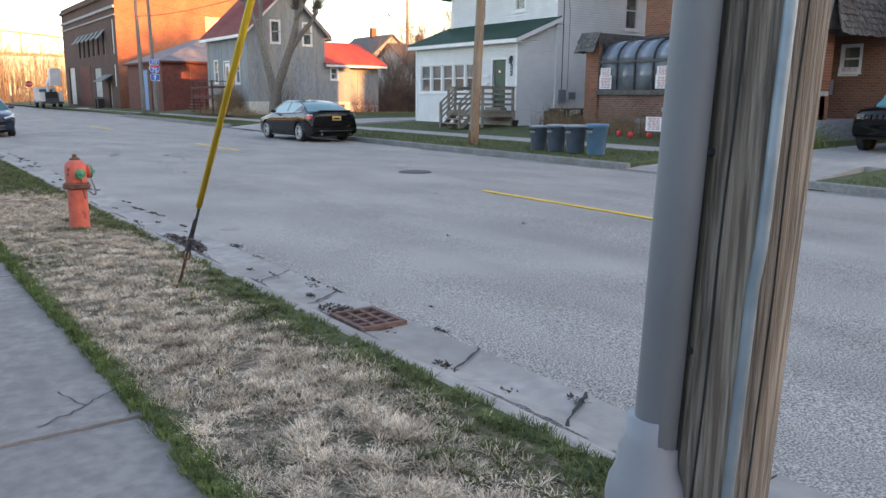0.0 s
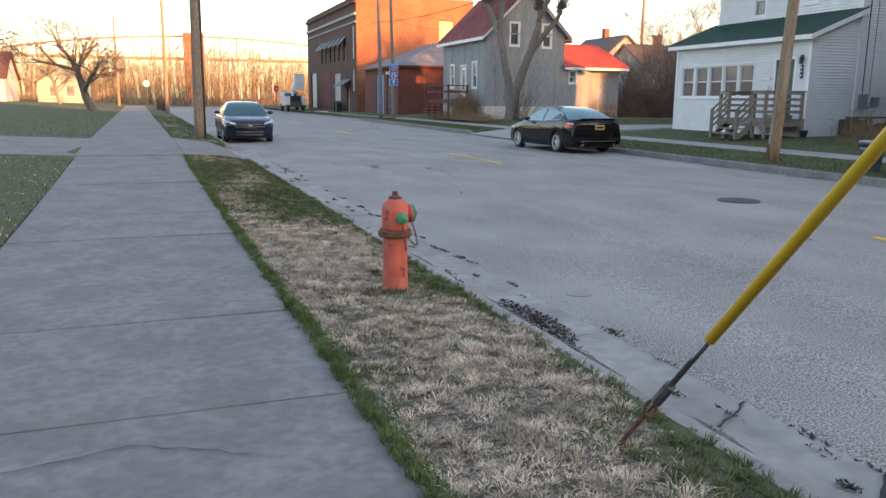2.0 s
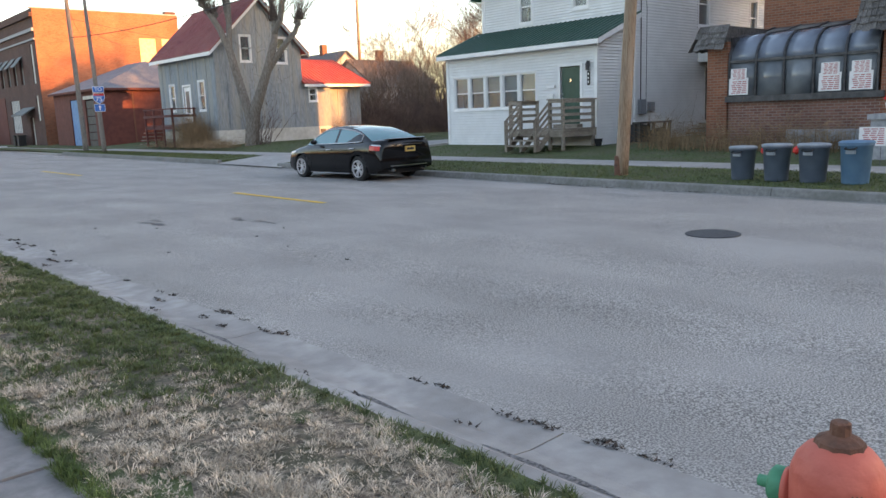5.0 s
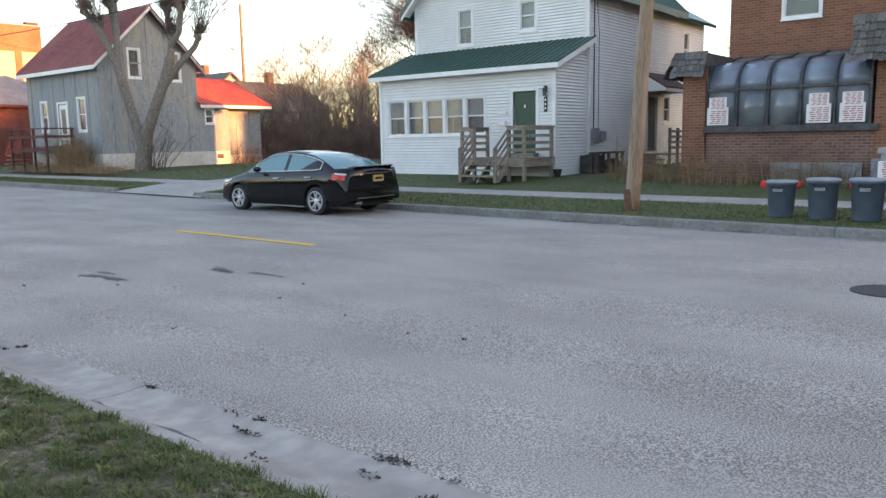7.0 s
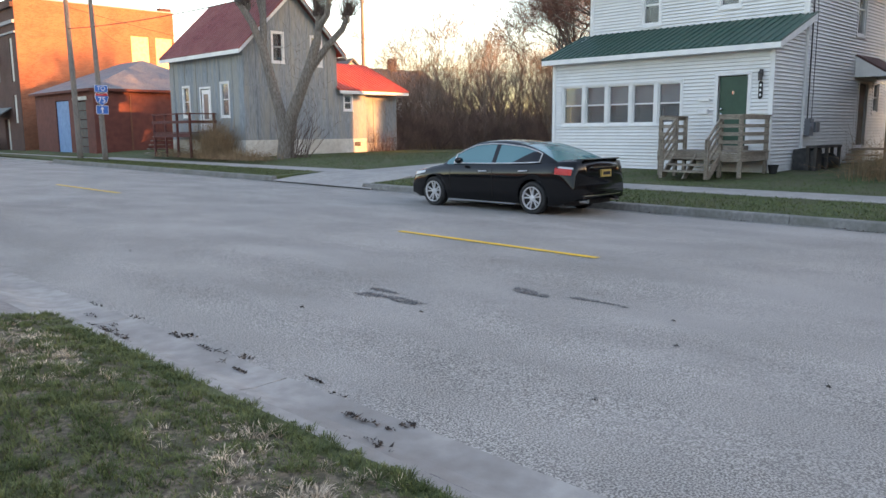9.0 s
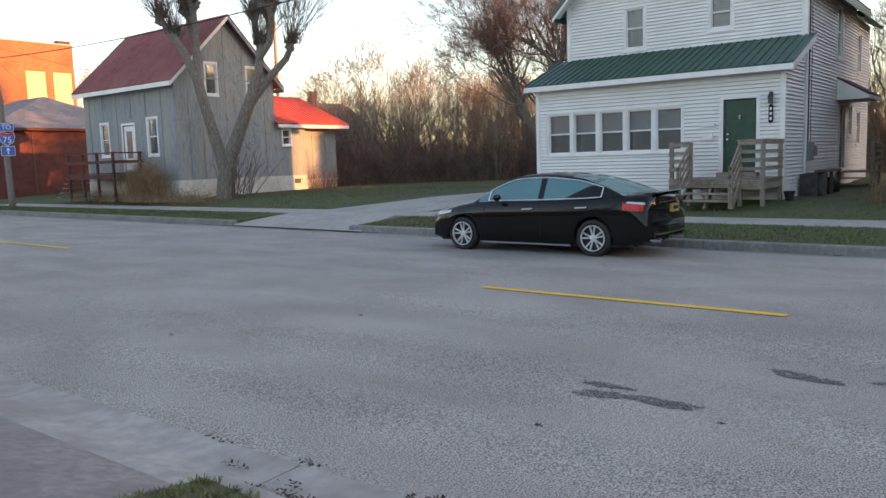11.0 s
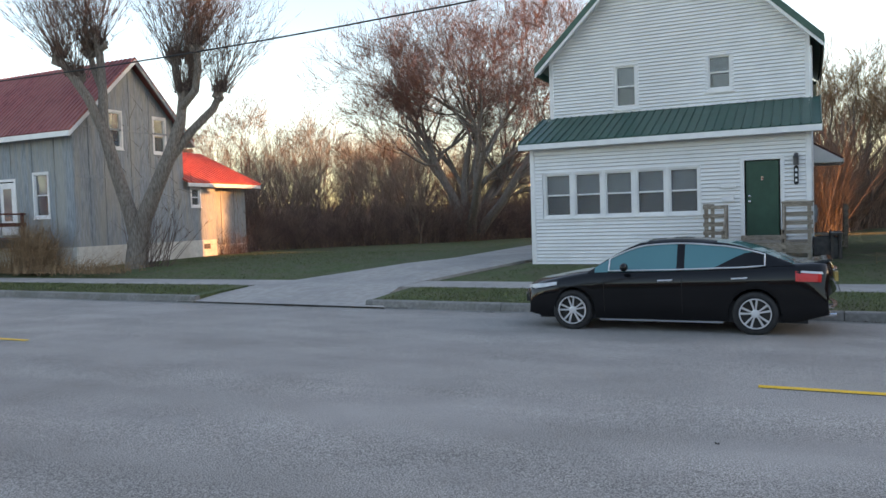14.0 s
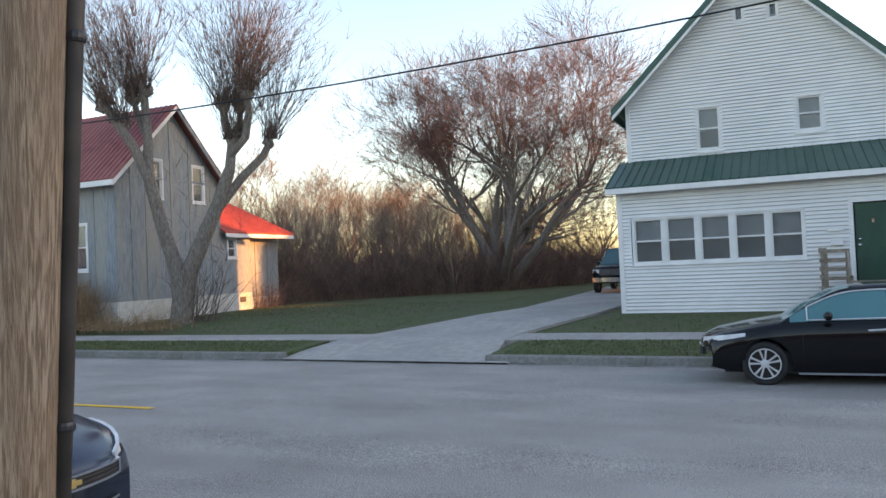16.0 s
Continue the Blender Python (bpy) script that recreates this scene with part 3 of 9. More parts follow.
def drop_kerb_far(y):
    fk = far_kerb(y)
    return [(fk - 0.45, -0.091), (fk - 0.02, -0.098), (fk, -0.096), (fk + 0.035, -0.075), (fk + 0.06, -0.07), (fk + 0.2, -0.06), (fk + 0.22, -0.2)]


def span(a, b, step=0.5):
    n = max(2, int((b - a) / step) + 1)
    return [a + (b - a) * i / (n - 1) for i in range(n)]


def kerb_pieces(base, ranges, section, material, label, length=3.05):
    """Kerb stones of one pour length each, with a thin joint between."""
    e = thing(base, label, "kerb", kind="structure")
    for a, b in ranges:
        y = a
        while y < b - 0.05:
            y2 = min(y + length, b)
            sweep("kerb_stone", span(y + 0.006, y2 - 0.006, 0.6), section, material, "", "", e)
            y = y2
    for o in e.children:
        for key in ("kind",):
            if key in o:
                del o[key]
    return e


kerb_pieces("kerb_near", [(-10, GAP_NEAR[0]), (GAP_NEAR[1], 66), (66, 120)], kerb_near, "gutter", "low rolled concrete kerb and gutter beside dry grass")
kerb_pieces("kerb_near_drop", [GAP_NEAR], drop_kerb_near, "gutter", "lowered concrete kerb at a driveway mouth")
kerb_pieces("kerb_far", [(-10, GAP_BRICK[0]), (GAP_BRICK[1], GAP_FAR[0]), (GAP_FAR[1], 62)], kerb_far, "kerb", "stained concrete kerb along the grass verge")
kerb_pieces("kerb_far_drop", [GAP_BRICK, GAP_FAR], drop_kerb_far, "kerb", "lowered concrete kerb at a driveway mouth")

sweep("verge", [y for y in ys if -4 <= y < GAP_NEAR[0]], lambda y: [(walk_right(y) + (near_kerb(y) - walk_right(y)) * f, near_z(y) + (kerb_z(y) - near_z(y)) * f + 0.03 * math.sin(f * 3.14) + 0.012 * wob(f * 6, y, 3) + 0.006) for f in (0.1, 0.2, 0.3, 0.4, 0.5, 0.6, 0.7, 0.8, 0.9)],
      "soil", "dry tan thatch of the grass verge", "verge")

# pavement slabs of the near side
pave = thing("pavement_near", "grey concrete pavement slabs with dark joints", "pavement", kind="structure")
y, k = -6.28, 0
while y < 118:
    step = 1.72 if y < 60 else 6.0
    vs, fs = [], []
    tilt = 0.004 * math.sin(k * 2.3)
    for yy in (y + 0.008, y + step - 0.008):
        for x, dz in ((walk_left(yy), -0.12), (walk_left(yy), 0), (walk_right(yy), tilt), (walk_right(yy), -0.12)):
            vs.append((x, yy, near_z(yy) + dz + (tilt if yy > y + 0.5 else 0)))
    fs = [(0, 1, 5, 4), (1, 2, 6, 5), (2, 3, 7, 6), (0, 3, 2, 1), (4, 5, 6, 7)]
    sheet("slab", vs, fs, "slab", parent=pave)
    y, k = y + step, k + 1
pave2 = thing("pavement_far", "pale concrete footpath between two lawns", "pavement", kind="structure")
y = -12.0
while y < 60:
    box(_b := bmesh.new(), FAR_WALK[0], FAR_WALK[1], y + 0.008, y + 1.51, -0.1, 0.155)
    part("slab", _b, "concrete", pave2)
    y += 1.52


def slab_poly(name, pts, thick, material, label, category):
    """A paved sheet over a polygon of (x, y, z)."""
    bm = bmesh.new()
    top = [bm.verts.new(p) for p in pts]
    low = [bm.verts.new((p[0], p[1], p[2] - thick)) for p in pts]
    n = len(pts)
    if (Vector(pts[1]) - Vector(pts[0])).cross(Vector(pts[2]) - Vector(pts[1])).z < 0:
        top.reverse(), low.reverse()
    bm.faces.new(top)
    bm.faces.new(low[::-1])
    for i in range(n):
        bm.faces.new((low[i], low[(i + 1) % n], top[(i + 1) % n], top[i]))
    return setting(name, bm, material, label, category)


def drive_strip(name, rows, thick, material, label):
    """A drive from cross rows of two points each."""
    verts, faces = [], []
    for a, b in rows:
        verts += [a, b, (a[0], a[1], a[2] - thick), (b[0], b[1], b[2] - thick)]
    for i in range(len(rows) - 1):
        o, p = i * 4, i * 4 + 4
        faces += [(o, o + 1, p + 1, p), (o, p, p + 2, o + 2), (o + 1, o + 3, p + 3, p + 1)]
    return sheet(name, verts, faces, material, label, "driveway", "structure")


fz = lambda x: lerp(FAR_Z, x) + 0.02
drive_strip("driveway_far", [((13.95, 33.2, -0.06), (14.25, 39.4, -0.06)), ((14.6, 33.75, 0.0), (14.8, 38.9, 0.0)), ((16.3, 34.1, 0.162), (16.3, 38.5, 0.162)), ((17.85, 34.2, 0.166), (17.85, 38.3, 0.166)),
             ((19.5, 33.7, fz(19.5)), (19.5, 37.5, fz(19.5))), ((21.5, 33.1, fz(21.5)), (21.5, 36.7, fz(21.5))), ((24, 32.9, fz(24)), (24, 36.1, fz(24))), ((28, 32.8, fz(28) + 0.02), (28, 36.0, fz(28) + 0.02)), ((38, 32.8, fz(38) + 0.03), (38, 36.2, fz(38) + 0.03))],
            0.2, "concrete", "pale concrete driveway running back between two houses")
drive_strip("driveway_brick_house", [((13.35, 7.6, -0.065), (13.6, 12.6, -0.065)), ((14.3, 8.3, 0.0), (14.3, 12.2, 0.0)), ((16.3, 8.4, 0.16), (16.3, 12.0, 0.16)), ((17.85, 8.0, 0.165), (17.85, 11.6, 0.165)), ((21, 6.0, fz(21)), (21, 10.6, fz(21))), ((30, 5.0, fz(30)), (30, 10.6, fz(30)))],
            0.2, "concrete", "concrete driveway beside the brick house")
drive_strip("driveway_near", [((-30, 22.8, near_z(22.8) + 0.95), (-30, 30.0, near_z(29) + 0.9)), ((-10, 23.2, near_z(23.2) + 0.3), (-10, 29.4, near_z(29) + 0.3)), ((-4, 23.3, near_z(23.3) + 0.1), (-4, 29.2, near_z(29.2) + 0.1)), ((walk_left(25), 23.1, near_z(23.1) + 0.015), (walk_left(25), 29.1, near_z(29.1) + 0.015)),
             ((walk_right(25), 23.1, near_z(23.1) + 0.01), (walk_right(25), 29.05, near_z(29.05) + 0.01)), ((1.5, 22.95, 0.14), (1.5, 29.05, 0.19)), ((2.06, 22.6, -0.01), (2.02, 29.3, -0.01))],
            0.25, "slab", "worn concrete driveway crossing the pavement")
_ap = [(14.6, 62), (20.2, 62), (20.2, 110), (16.3, 110)]
slab_poly("forecourt", [(x, y, 0.14 if x > 18 else -0.03) for x, y in _ap], 0.25, "concrete", "bare grey forecourt before the brick building", "pavement")

# a broken line of dark silt where the kerb meets the gutter
silt = random.Random(21)
y = 0.8
while y < 22.8:
    n = silt.randint(4, 14)
    vs, fs = [], []
    for i in range(n + 1):
        yy = y + i * 0.09
        w = silt.uniform(0.006, 0.03) * (1 - abs(2 * i / n - 1)) + 0.003
        c = near_kerb(yy) + 0.255 + 0.015 * wob(2, yy, 3)
        vs += [(c - w, yy, -0.0735), (c + w * 1.4, yy, -0.0765)]
    sheet("gutter_silt", vs, [(2 * i, 2 * i + 1, 2 * i + 3, 2 * i + 2) for i in range(n)], "patch", "dark silt along the kerb foot", "dirt", "structure")
    y += n * 0.09 + silt.uniform(0.1, 1.3)

# worn yellow centre dashes
lane = thing("lane_marking", "worn yellow dashed centre line on asphalt", "road marking", kind="structure")
for a, b in ((6.8, 10.5), (21.65, 25.5), (36.95, 41.9), (53, 57), (68, 72)):
    n = 12
    vs, fs = [], []
    for i in range(n + 1):
        yy = a + (b - a) * i / n
        h = 0.062 + 0.008 * wob(1, yy, 5)
        vs += [(centre_line(yy) - h, yy, -0.037), (centre_line(yy) + h, yy, -0.037)]
    sheet("dash", vs, [(2 * i, 2 * i + 1, 2 * i + 3, 2 * i + 2) for i in range(n)], "yellow", parent=lane)

# plain rows added behind the walker and across the road; no view shows them; they block sun and low sky
SUNWARD = (42.3, -90.6, 15.84)
SHADE_ROWS = [("wall_south", (-140, 44, -38, -30, -0.5, 22.0), 1), ("wall_south_low", (44, 57.8, -38, -30, -0.5, 13.0), 1), ("wall_south_tall", (57.8, 63, -38, -30, -0.5, 23.0), 1),
        ("wall_south_east", (67.6, 95, -31, -30, -0.5, 21.2), 1), ("wall_west", (-50, -46, -58, 80, -0.5, 9.0), 0), ("wall_garden", (51.5, 95, 0, 6, -0.5, 12.0), 0)]
for nm, (x0, x1, y0, y1, z0, z1), far in SHADE_ROWS:
    _row = bmesh.new()
    box(_row, x0 + far * SUNWARD[0], x1 + far * SUNWARD[0], y0 + far * SUNWARD[1], y1 + far * SUNWARD[1], z0, z1 + far * SUNWARD[2])
    setting(nm, _row, "brick_x", "plain unseen block added to cut sun and sky light", "wall")


# ---- building helpers ----
def put(plane, u, z, d):
    """A point on a wall: plane is ('x', x0, out) or ('y', y0, out); d is the distance out of the wall."""
    ax, v, out = plane
    return (v + out * d, u, z) if ax == 'x' else (u, v + out * d, z)


def wbox(bm, plane, u0, u1, z0, z1, d0, d1):
    a, b = put(plane, u0, z0, d0), put(plane, u1, z1, d1)
    box(bm, min(a[0], b[0]), max(a[0], b[0]), min(a[1], b[1]), max(a[1], b[1]), min(a[2], b[2]), max(a[2], b[2]))


def WB(*a):
    bm = bmesh.new()
    wbox(bm, *a)
    return bm


def cut(u0, u1, z, holes):
    """The stretches of u0..u1 left at height z beside the openings."""
    out = [(u0, u1)]
    for a, b, z0, z1 in holes:
        if z0 < z < z1:
            nxt = []
            for p, q in out:
                if b <= p or a >= q:
                    nxt.append((p, q))
                else:
                    if a > p: nxt.append((p, a))
                    if b < q: nxt.append((b, q))
            out = nxt
    return out


def clapboard(bm, plane, width, z0, z1, holes, course=0.1016, lap=0.04, slot=0.022):
    """Lapped boards; width(z) gives the ends of the wall at that height."""
    z = z0
    while z < z1 - 0.01:
        h = min(course, z1 - z)
        u0, u1 = width(z + h / 2)
        for a, b in cut(u0, u1, z + h / 2, holes):
            zl = z + slot
            p = [put(plane, a, zl, 0.02), put(plane, b, zl, 0.02), put(plane, b, zl, 0.02 + lap), put(plane, a, zl, 0.02 + lap),
                 put(plane, a, z + h, 0.02), put(plane, b, z + h, 0.02), put(plane, b, z + h, 0.024), put(plane, a, z + h, 0.024)]
            hexa(bm, p)
        z += course
    bmesh.ops.recalc_face_normals(bm, faces=bm.faces[:])


def wall_slab(bm, plane, width, z0, z1, holes, thick=0.18, step=0.25):
    """The structural wall behind the cladding, with openings through it."""
    zs = sorted({z0, z1, *[h for o in holes for h in o[2:] if z0 < h < z1], *list(np.arange(z0, z1, step))})
    for a, b in zip(zs, zs[1:]):
        lo, hi = width(a), width(b)
        for (p, q) in cut(min(lo[0], hi[0]), max(lo[1], hi[1]), (a + b) / 2, holes):
            p0, p1, q0, q1 = max(p, lo[0]), max(p, hi[0]), min(q, lo[1]), min(q, hi[1])
            hexa(bm, [put(plane, p0, a, -thick), put(plane, q0, a, -thick), put(plane, q0, a, 0.02), put(plane, p0, a, 0.02),
                      put(plane, p1, b, -thick), put(plane, q1, b, -thick), put(plane, q1, b, 0.02), put(plane, p1, b, 0.02)])
    bmesh.ops.remove_doubles(bm, verts=bm.verts[:], dist=0.0005)
    bmesh.ops.recalc_face_normals(bm, faces=bm.faces[:])


def ring(bm, plane, u0, u1, z0, z1, w, d0, d1):
    """A rectangular frame of width w in one piece."""
    loops = []
    for d in (d0, d1):
        for o in (0, w):
            loops.append([bm.verts.new(put(plane, u, z, d)) for u, z in ((u0 + o, z0 + o), (u1 - o, z0 + o), (u1 - o, z1 - o), (u0 + o, z1 - o))])
    a, b, c, e = loops
    for i in range(4):
        j = (i + 1) % 4
        for f in ((a[i], a[j], b[j], b[i]), (c[i], c[j], e[j], e[i]), (a[i], a[j], c[j], c[i]), (b[i], b[j], e[j], e[i])):
            bm.faces.new(f)
    bmesh.ops.recalc_face_normals(bm, faces=bm.faces[:])


def window(parent, plane, u0, u1, z0, z1, casing=0.09, sash=True, blind=0.5, trim="trim", inner="blind", proud=0.05, sill=True):
    """A sash window in its opening: casing, sash rails, two panes, a blind and a dark panel in place of an unlit room.
    """
    me = bmesh.new()
    ring(me, plane, u0 - casing, u1 + casing, z0 - casing, z1 + casing, casing, 0.0, proud)
    w = part("window", me, trim, parent)
    s = 0.045
    me = bmesh.new()
    ring(me, plane, u0, u1, z0, z1, s, -0.06, 0.01)
    part("sash", me, trim, w)
    mid = (z0 + z1) / 2
    if sash:
        part("meeting_rail", WB(plane, u0 + s, u1 - s, mid - 0.022, mid + 0.022, -0.05, 0.0), trim, w)
    for a, b, dd in (((mid + 0.022, z1 - s, -0.03), (z0 + s, mid - 0.022, -0.045)) if sash else ((z0 + s, z1 - s, -0.03),)):
        pane = part("pane", WB(plane, u0 + s, u1 - s, a, b, dd - 0.004, dd), "pane", w)
        pane.visible_shadow = False
    if blind:
        part("blind", WB(plane, u0 + 0.01, u1 - 0.01, z1 - (z1 - z0) * blind, z1 - 0.01, -0.12, -0.11), inner, w)
    # flat panel, its dark colour gives the room's shade
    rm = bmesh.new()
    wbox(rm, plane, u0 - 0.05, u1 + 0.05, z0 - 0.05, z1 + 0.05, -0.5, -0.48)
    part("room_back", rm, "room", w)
    if sill:
        part("sill", WB(plane, u0 - casing - 0.02, u1 + casing + 0.02, z0 - casing - 0.03, z0 - casing, 0.0, proud + 0.03), trim, w)
    return w


def ribbed_roof(name, parent, material, label, p00, p10, p11, p01, spacing=0.3, rib=0.03, thick=0.05):
    """A metal roof plane: p00-p10 along the eave, p01-p11 along the ridge; ribs run up the slope."""
    p00, p10, p11, p01 = map(Vector, (p00, p10, p11, p01))
    n = (p10 - p00).cross(p01 - p00).normalized()
    if n.z < 0: n = -n
    bm = bmesh.new()
    hexa(bm, [*(p - n * thick for p in (p00, p10, p11, p01)), p00, p10, p11, p01])
    bmesh.ops.recalc_face_normals(bm, faces=bm.faces[:])
    roof = part(name, bm, material, parent, label)
    k = int((p10 - p00).length / spacing)
    s = (p10 - p00).normalized() * 0.022
    for i in range(k + 1):
        f = (i + 0.02) / (k + 0.04)
        a, b = p00.lerp(p10, f), p01.lerp(p11, f)
        bm = bmesh.new()
        hexa(bm, [a - s, a + s, b + s, b - s, a - s * 0.5 + n * rib, a + s * 0.5 + n * rib, b + s * 0.5 + n * rib, b - s * 0.5 + n * rib])
        bmesh.ops.recalc_face_normals(bm, faces=bm.faces[:])
        part("rib", bm, material, roof)
    return roof


def slab_roof(bm, p00, p10, p11, p01, thick=0.12):
    p00, p10, p11, p01 = map(Vector, (p00, p10, p11, p01))
    n = (p10 - p00).cross(p01 - p00).normalized()
    if n.z < 0: n = -n
    hexa(bm, [*(p - n * thick for p in (p00, p10, p11, p01)), p00, p10, p11, p01])
    bmesh.ops.recalc_face_normals(bm, faces=bm.faces[:])


# ---- the white house ----
def white_house():
    h = thing("white_house", "white clapboard two-storey house with green metal roof and enclosed porch", "house", at=(0, 0, 0))
    X0, X1, XB, Y0, Y1 = 21.3, 23.4, 30.7, 25.0, 32.3
    zb, zp, ze, yr, zr = 0.34, 4.0, 6.62, 28.65, 10.25
    # porch front
    F = ('x', X0, -1)
    holes = [(27.62, 32.0, 1.70, 2.98), (25.66, 26.52, 1.0, 3.05)]
    full = lambda z: (Y0, Y1)
    bm = bmesh.new()
    wall_slab(bm, F, full, zb, 3.85, holes)
    part("porch_wall", bm, "siding", h)
    bm = bmesh.new()
    clapboard(bm, F, full, zb, 3.85, holes)
    part("siding", bm, "siding", h, "white lapped vinyl siding")["kind"] = "stuff"
    for i in range(5):
        u = 27.66 + i * 0.875
        window(h, F, u, u + 0.76, 1.74, 2.95, casing=0.056, blind=0.5)
    # front door
    part("door", WB(F, 25.70, 26.48, 1.02, 3.02, -0.06, -0.01), "green_door", h, "dark green panelled front door")
    bm = bmesh.new()
    for a, b, c, e in ((25.56, 25.66, 0.98, 3.14), (26.52, 26.62, 0.98, 3.14), (25.66, 26.52, 3.05, 3.14)):
        wbox(bm, F, a, b, c, e, 0.0, 0.055)
    part("door_frame", bm, "trim", h)
    for z in (1.98, 2.12):
        bm = bmesh.new()
        lathe(bm, [(0.035, -0.01), (0.035, 0.02), (0.028, 0.05), (0.01, 0.06)], 12, (X0 - 0.02, 26.40, z), 'x')
        for v in bm.verts: v.co.x = 2 * (X0 - 0.02) - v.co.x
        part("door_knob" if z < 2 else "door_lock", bm, "chrome", h)
    part("knocker", WB(F, 26.06, 26.12, 2.52, 2.62, -0.01, 0.012), "chrome", h)
    # lamp, number board, letter box
    lamp = part("wall_lamp", bmesh.new(), "frame_dark", h, "black carriage lamp")
    bm = bmesh.new()
    wbox(bm, F, 25.24, 25.34, 2.98, 3.16, 0.05, 0.075)
    wbox(bm, F, 25.27, 25.31, 3.14, 3.17, 0.05, 0.14)
    lathe(bm, [(0.06, 2.86), (0.065, 3.04), (0.075, 3.06), (0.03, 3.13), (0.01, 3.16)], 8, (X0 - 0.13, 25.29, 0))
    bm.to_mesh(lamp.data); bm.free()
    bm = bmesh.new()
    wbox(bm, F, 25.235, 25.345, 2.42, 2.80, 0.05, 0.075)
    lathe(bm, [(0.055, 0), (0.055, 0.014)], 16, (X0 - 0.075, 25.29, 2.80), 'x')
    lathe(bm, [(0.055, 0), (0.055, 0.014)], 16, (X0 - 0.075, 25.29, 2.42), 'x')
    nb = part("number_board", bm, "black", h)
    for z in (2.48, 2.61, 2.74):
        bm = bmesh.new()
        wbox(bm, F, 25.265, 25.315, z - 0.035, z + 0.035, 0.076, 0.08)
        part("number_bar", bm, "sign_white", nb)
    part("letter_box", WB(F, 26.78, 27.06, 2.0, 2.14, 0.04, 0.14), "trim", h)
    part("letter_box", WB(F, 26.74, 27.1, 2.36, 2.44, 0.04, 0.1), "trim", h)
    # corner boards
    for u in (Y0, Y1):
        part("corner_board", WB(F, u - 0.06, u + 0.06, zb, 3.85, 0.02, 0.06), "trim", h)
    # porch side walls
    for yy, out in ((Y0, -1), (Y1, 1)):
        P = ('y', yy, out)
        top = lambda z: (X0 + max(0, (z - 3.9) / 0.92 * 2.1), X1)
        bm = bmesh.new(); wall_slab(bm, P, top, zb, 4.75, []); part("porch_wall", bm, "siding", h)
        bm = bmesh.new(); clapboard(bm, P, top, zb, 4.75, []); part("siding", bm, "siding", h)["kind"] = "stuff"
    # porch roof with fascia
    ribbed_roof("porch_roof", h, "green_roof", "green standing-seam metal porch roof", (X0 - 0.35, Y0 - 0.3, 3.86), (X0 - 0.35, Y1 + 0.3, 3.86), (X1, Y1 + 0.3, 4.82), (X1, Y0 - 0.3, 4.82), 0.23, 0.036)
    bm = bmesh.new()
    box(bm, X0 - 0.36, X0 - 0.33, Y0 - 0.3, Y1 + 0.3, 3.68, 3.83)
    box(bm, X0 - 0.33, X0 + 0.02, Y0 - 0.28, Y1 + 0.28, 3.69, 3.71)
    for yy in (Y0 - 0.31, Y1 + 0.28):
        hexa(bm, [(X0 - 0.35, yy, 3.66), (X1, yy, 4.62), (X1, yy + 0.03, 4.62), (X0 - 0.35, yy + 0.03, 3.66), (X0 - 0.35, yy, 3.83), (X1, yy, 4.79), (X1, yy + 0.03, 4.79), (X0 - 0.35, yy + 0.03, 3.83)])
    bmesh.ops.recalc_face_normals(bm, faces=bm.faces[:])
    part("fascia", bm, "trim", h)
    # main front gable
    G = ('x', X1, -1)
    slope = (zr - ze) / (yr - Y0)
    gab = lambda z: (Y0, Y1) if z < ze else (Y0 + (z - ze) / slope, Y1 - (z - ze) / slope)
    gh = [(29.66, 30.30, 4.98, 6.24), (26.97, 27.62, 5.26, 6.24), (28.88, 29.14, 8.6, 9.1), (27.97, 28.23, 8.55, 9.03)]
    bm = bmesh.new(); wall_slab(bm, G, gab, 3.6, zr - 0.15, gh); part("front_wall", bm, "siding", h)
    bm = bmesh.new(); clapboard(bm, G, gab, 4.6, zr - 0.2, gh); part("siding", bm, "siding", h)["kind"] = "stuff"
    window(h, G, 29.68, 30.28, 5.0, 6.22, blind=0.55)
    window(h, G, 26.99, 27.60, 5.28, 6.22, blind=0.97)
    window(h, G, 28.89, 29.13, 8.62, 9.08, casing=0.06, sash=False, blind=0, sill=False)
    window(h, G, 27.98, 28.22, 8.57, 9.01, casing=0.06, sash=False, blind=0, sill=False)
    for u in (Y0, Y1):
        part("corner_board", WB(G, u - 0.06, u + 0.06, 4.6, ze, 0.02, 0.06), "trim", h)
    # south and north walls
    S = ('y', Y0, -1)
    wS = lambda z: (X1, XB)
    sh = [(27.55, 28.35, 4.55, 6.2), (28.15, 29.0, 1.0, 3.05), (29.6, 30.2, 2.1, 3.1)]
    bm = bmesh.new(); wall_slab(bm, S, wS, zb, ze, sh); part("side_wall", bm, "siding", h)
    bm = bmesh.new(); clapboard(bm, S, wS, zb, ze, sh); part("siding", bm, "siding", h)["kind"] = "stuff"
    window(h, S, 27.58, 28.32, 4.58, 6.18, blind=0.4)
    window(h, S, 29.63, 30.17, 2.12, 3.08, blind=0.4)
    part("side_door", WB(S, 28.18, 28.97, 1.0, 3.02, -0.08, -0.03), "dark_door", h, "dark side door")
    bm = bmesh.new()
    for a, b, c, e in ((28.07, 28.15, 0.98, 3.12), (29.0, 29.08, 0.98, 3.12), (28.15, 29.0, 3.05, 3.12)):
        wbox(bm, S, a, b, c, e, 0.0, 0.05)
    part("door_frame", bm, "trim", h)
    N = ('y', Y1, 1)
    bm = bmesh.new(); wall_slab(bm, N, wS, zb, ze, []); part("side_wall", bm, "siding", h)
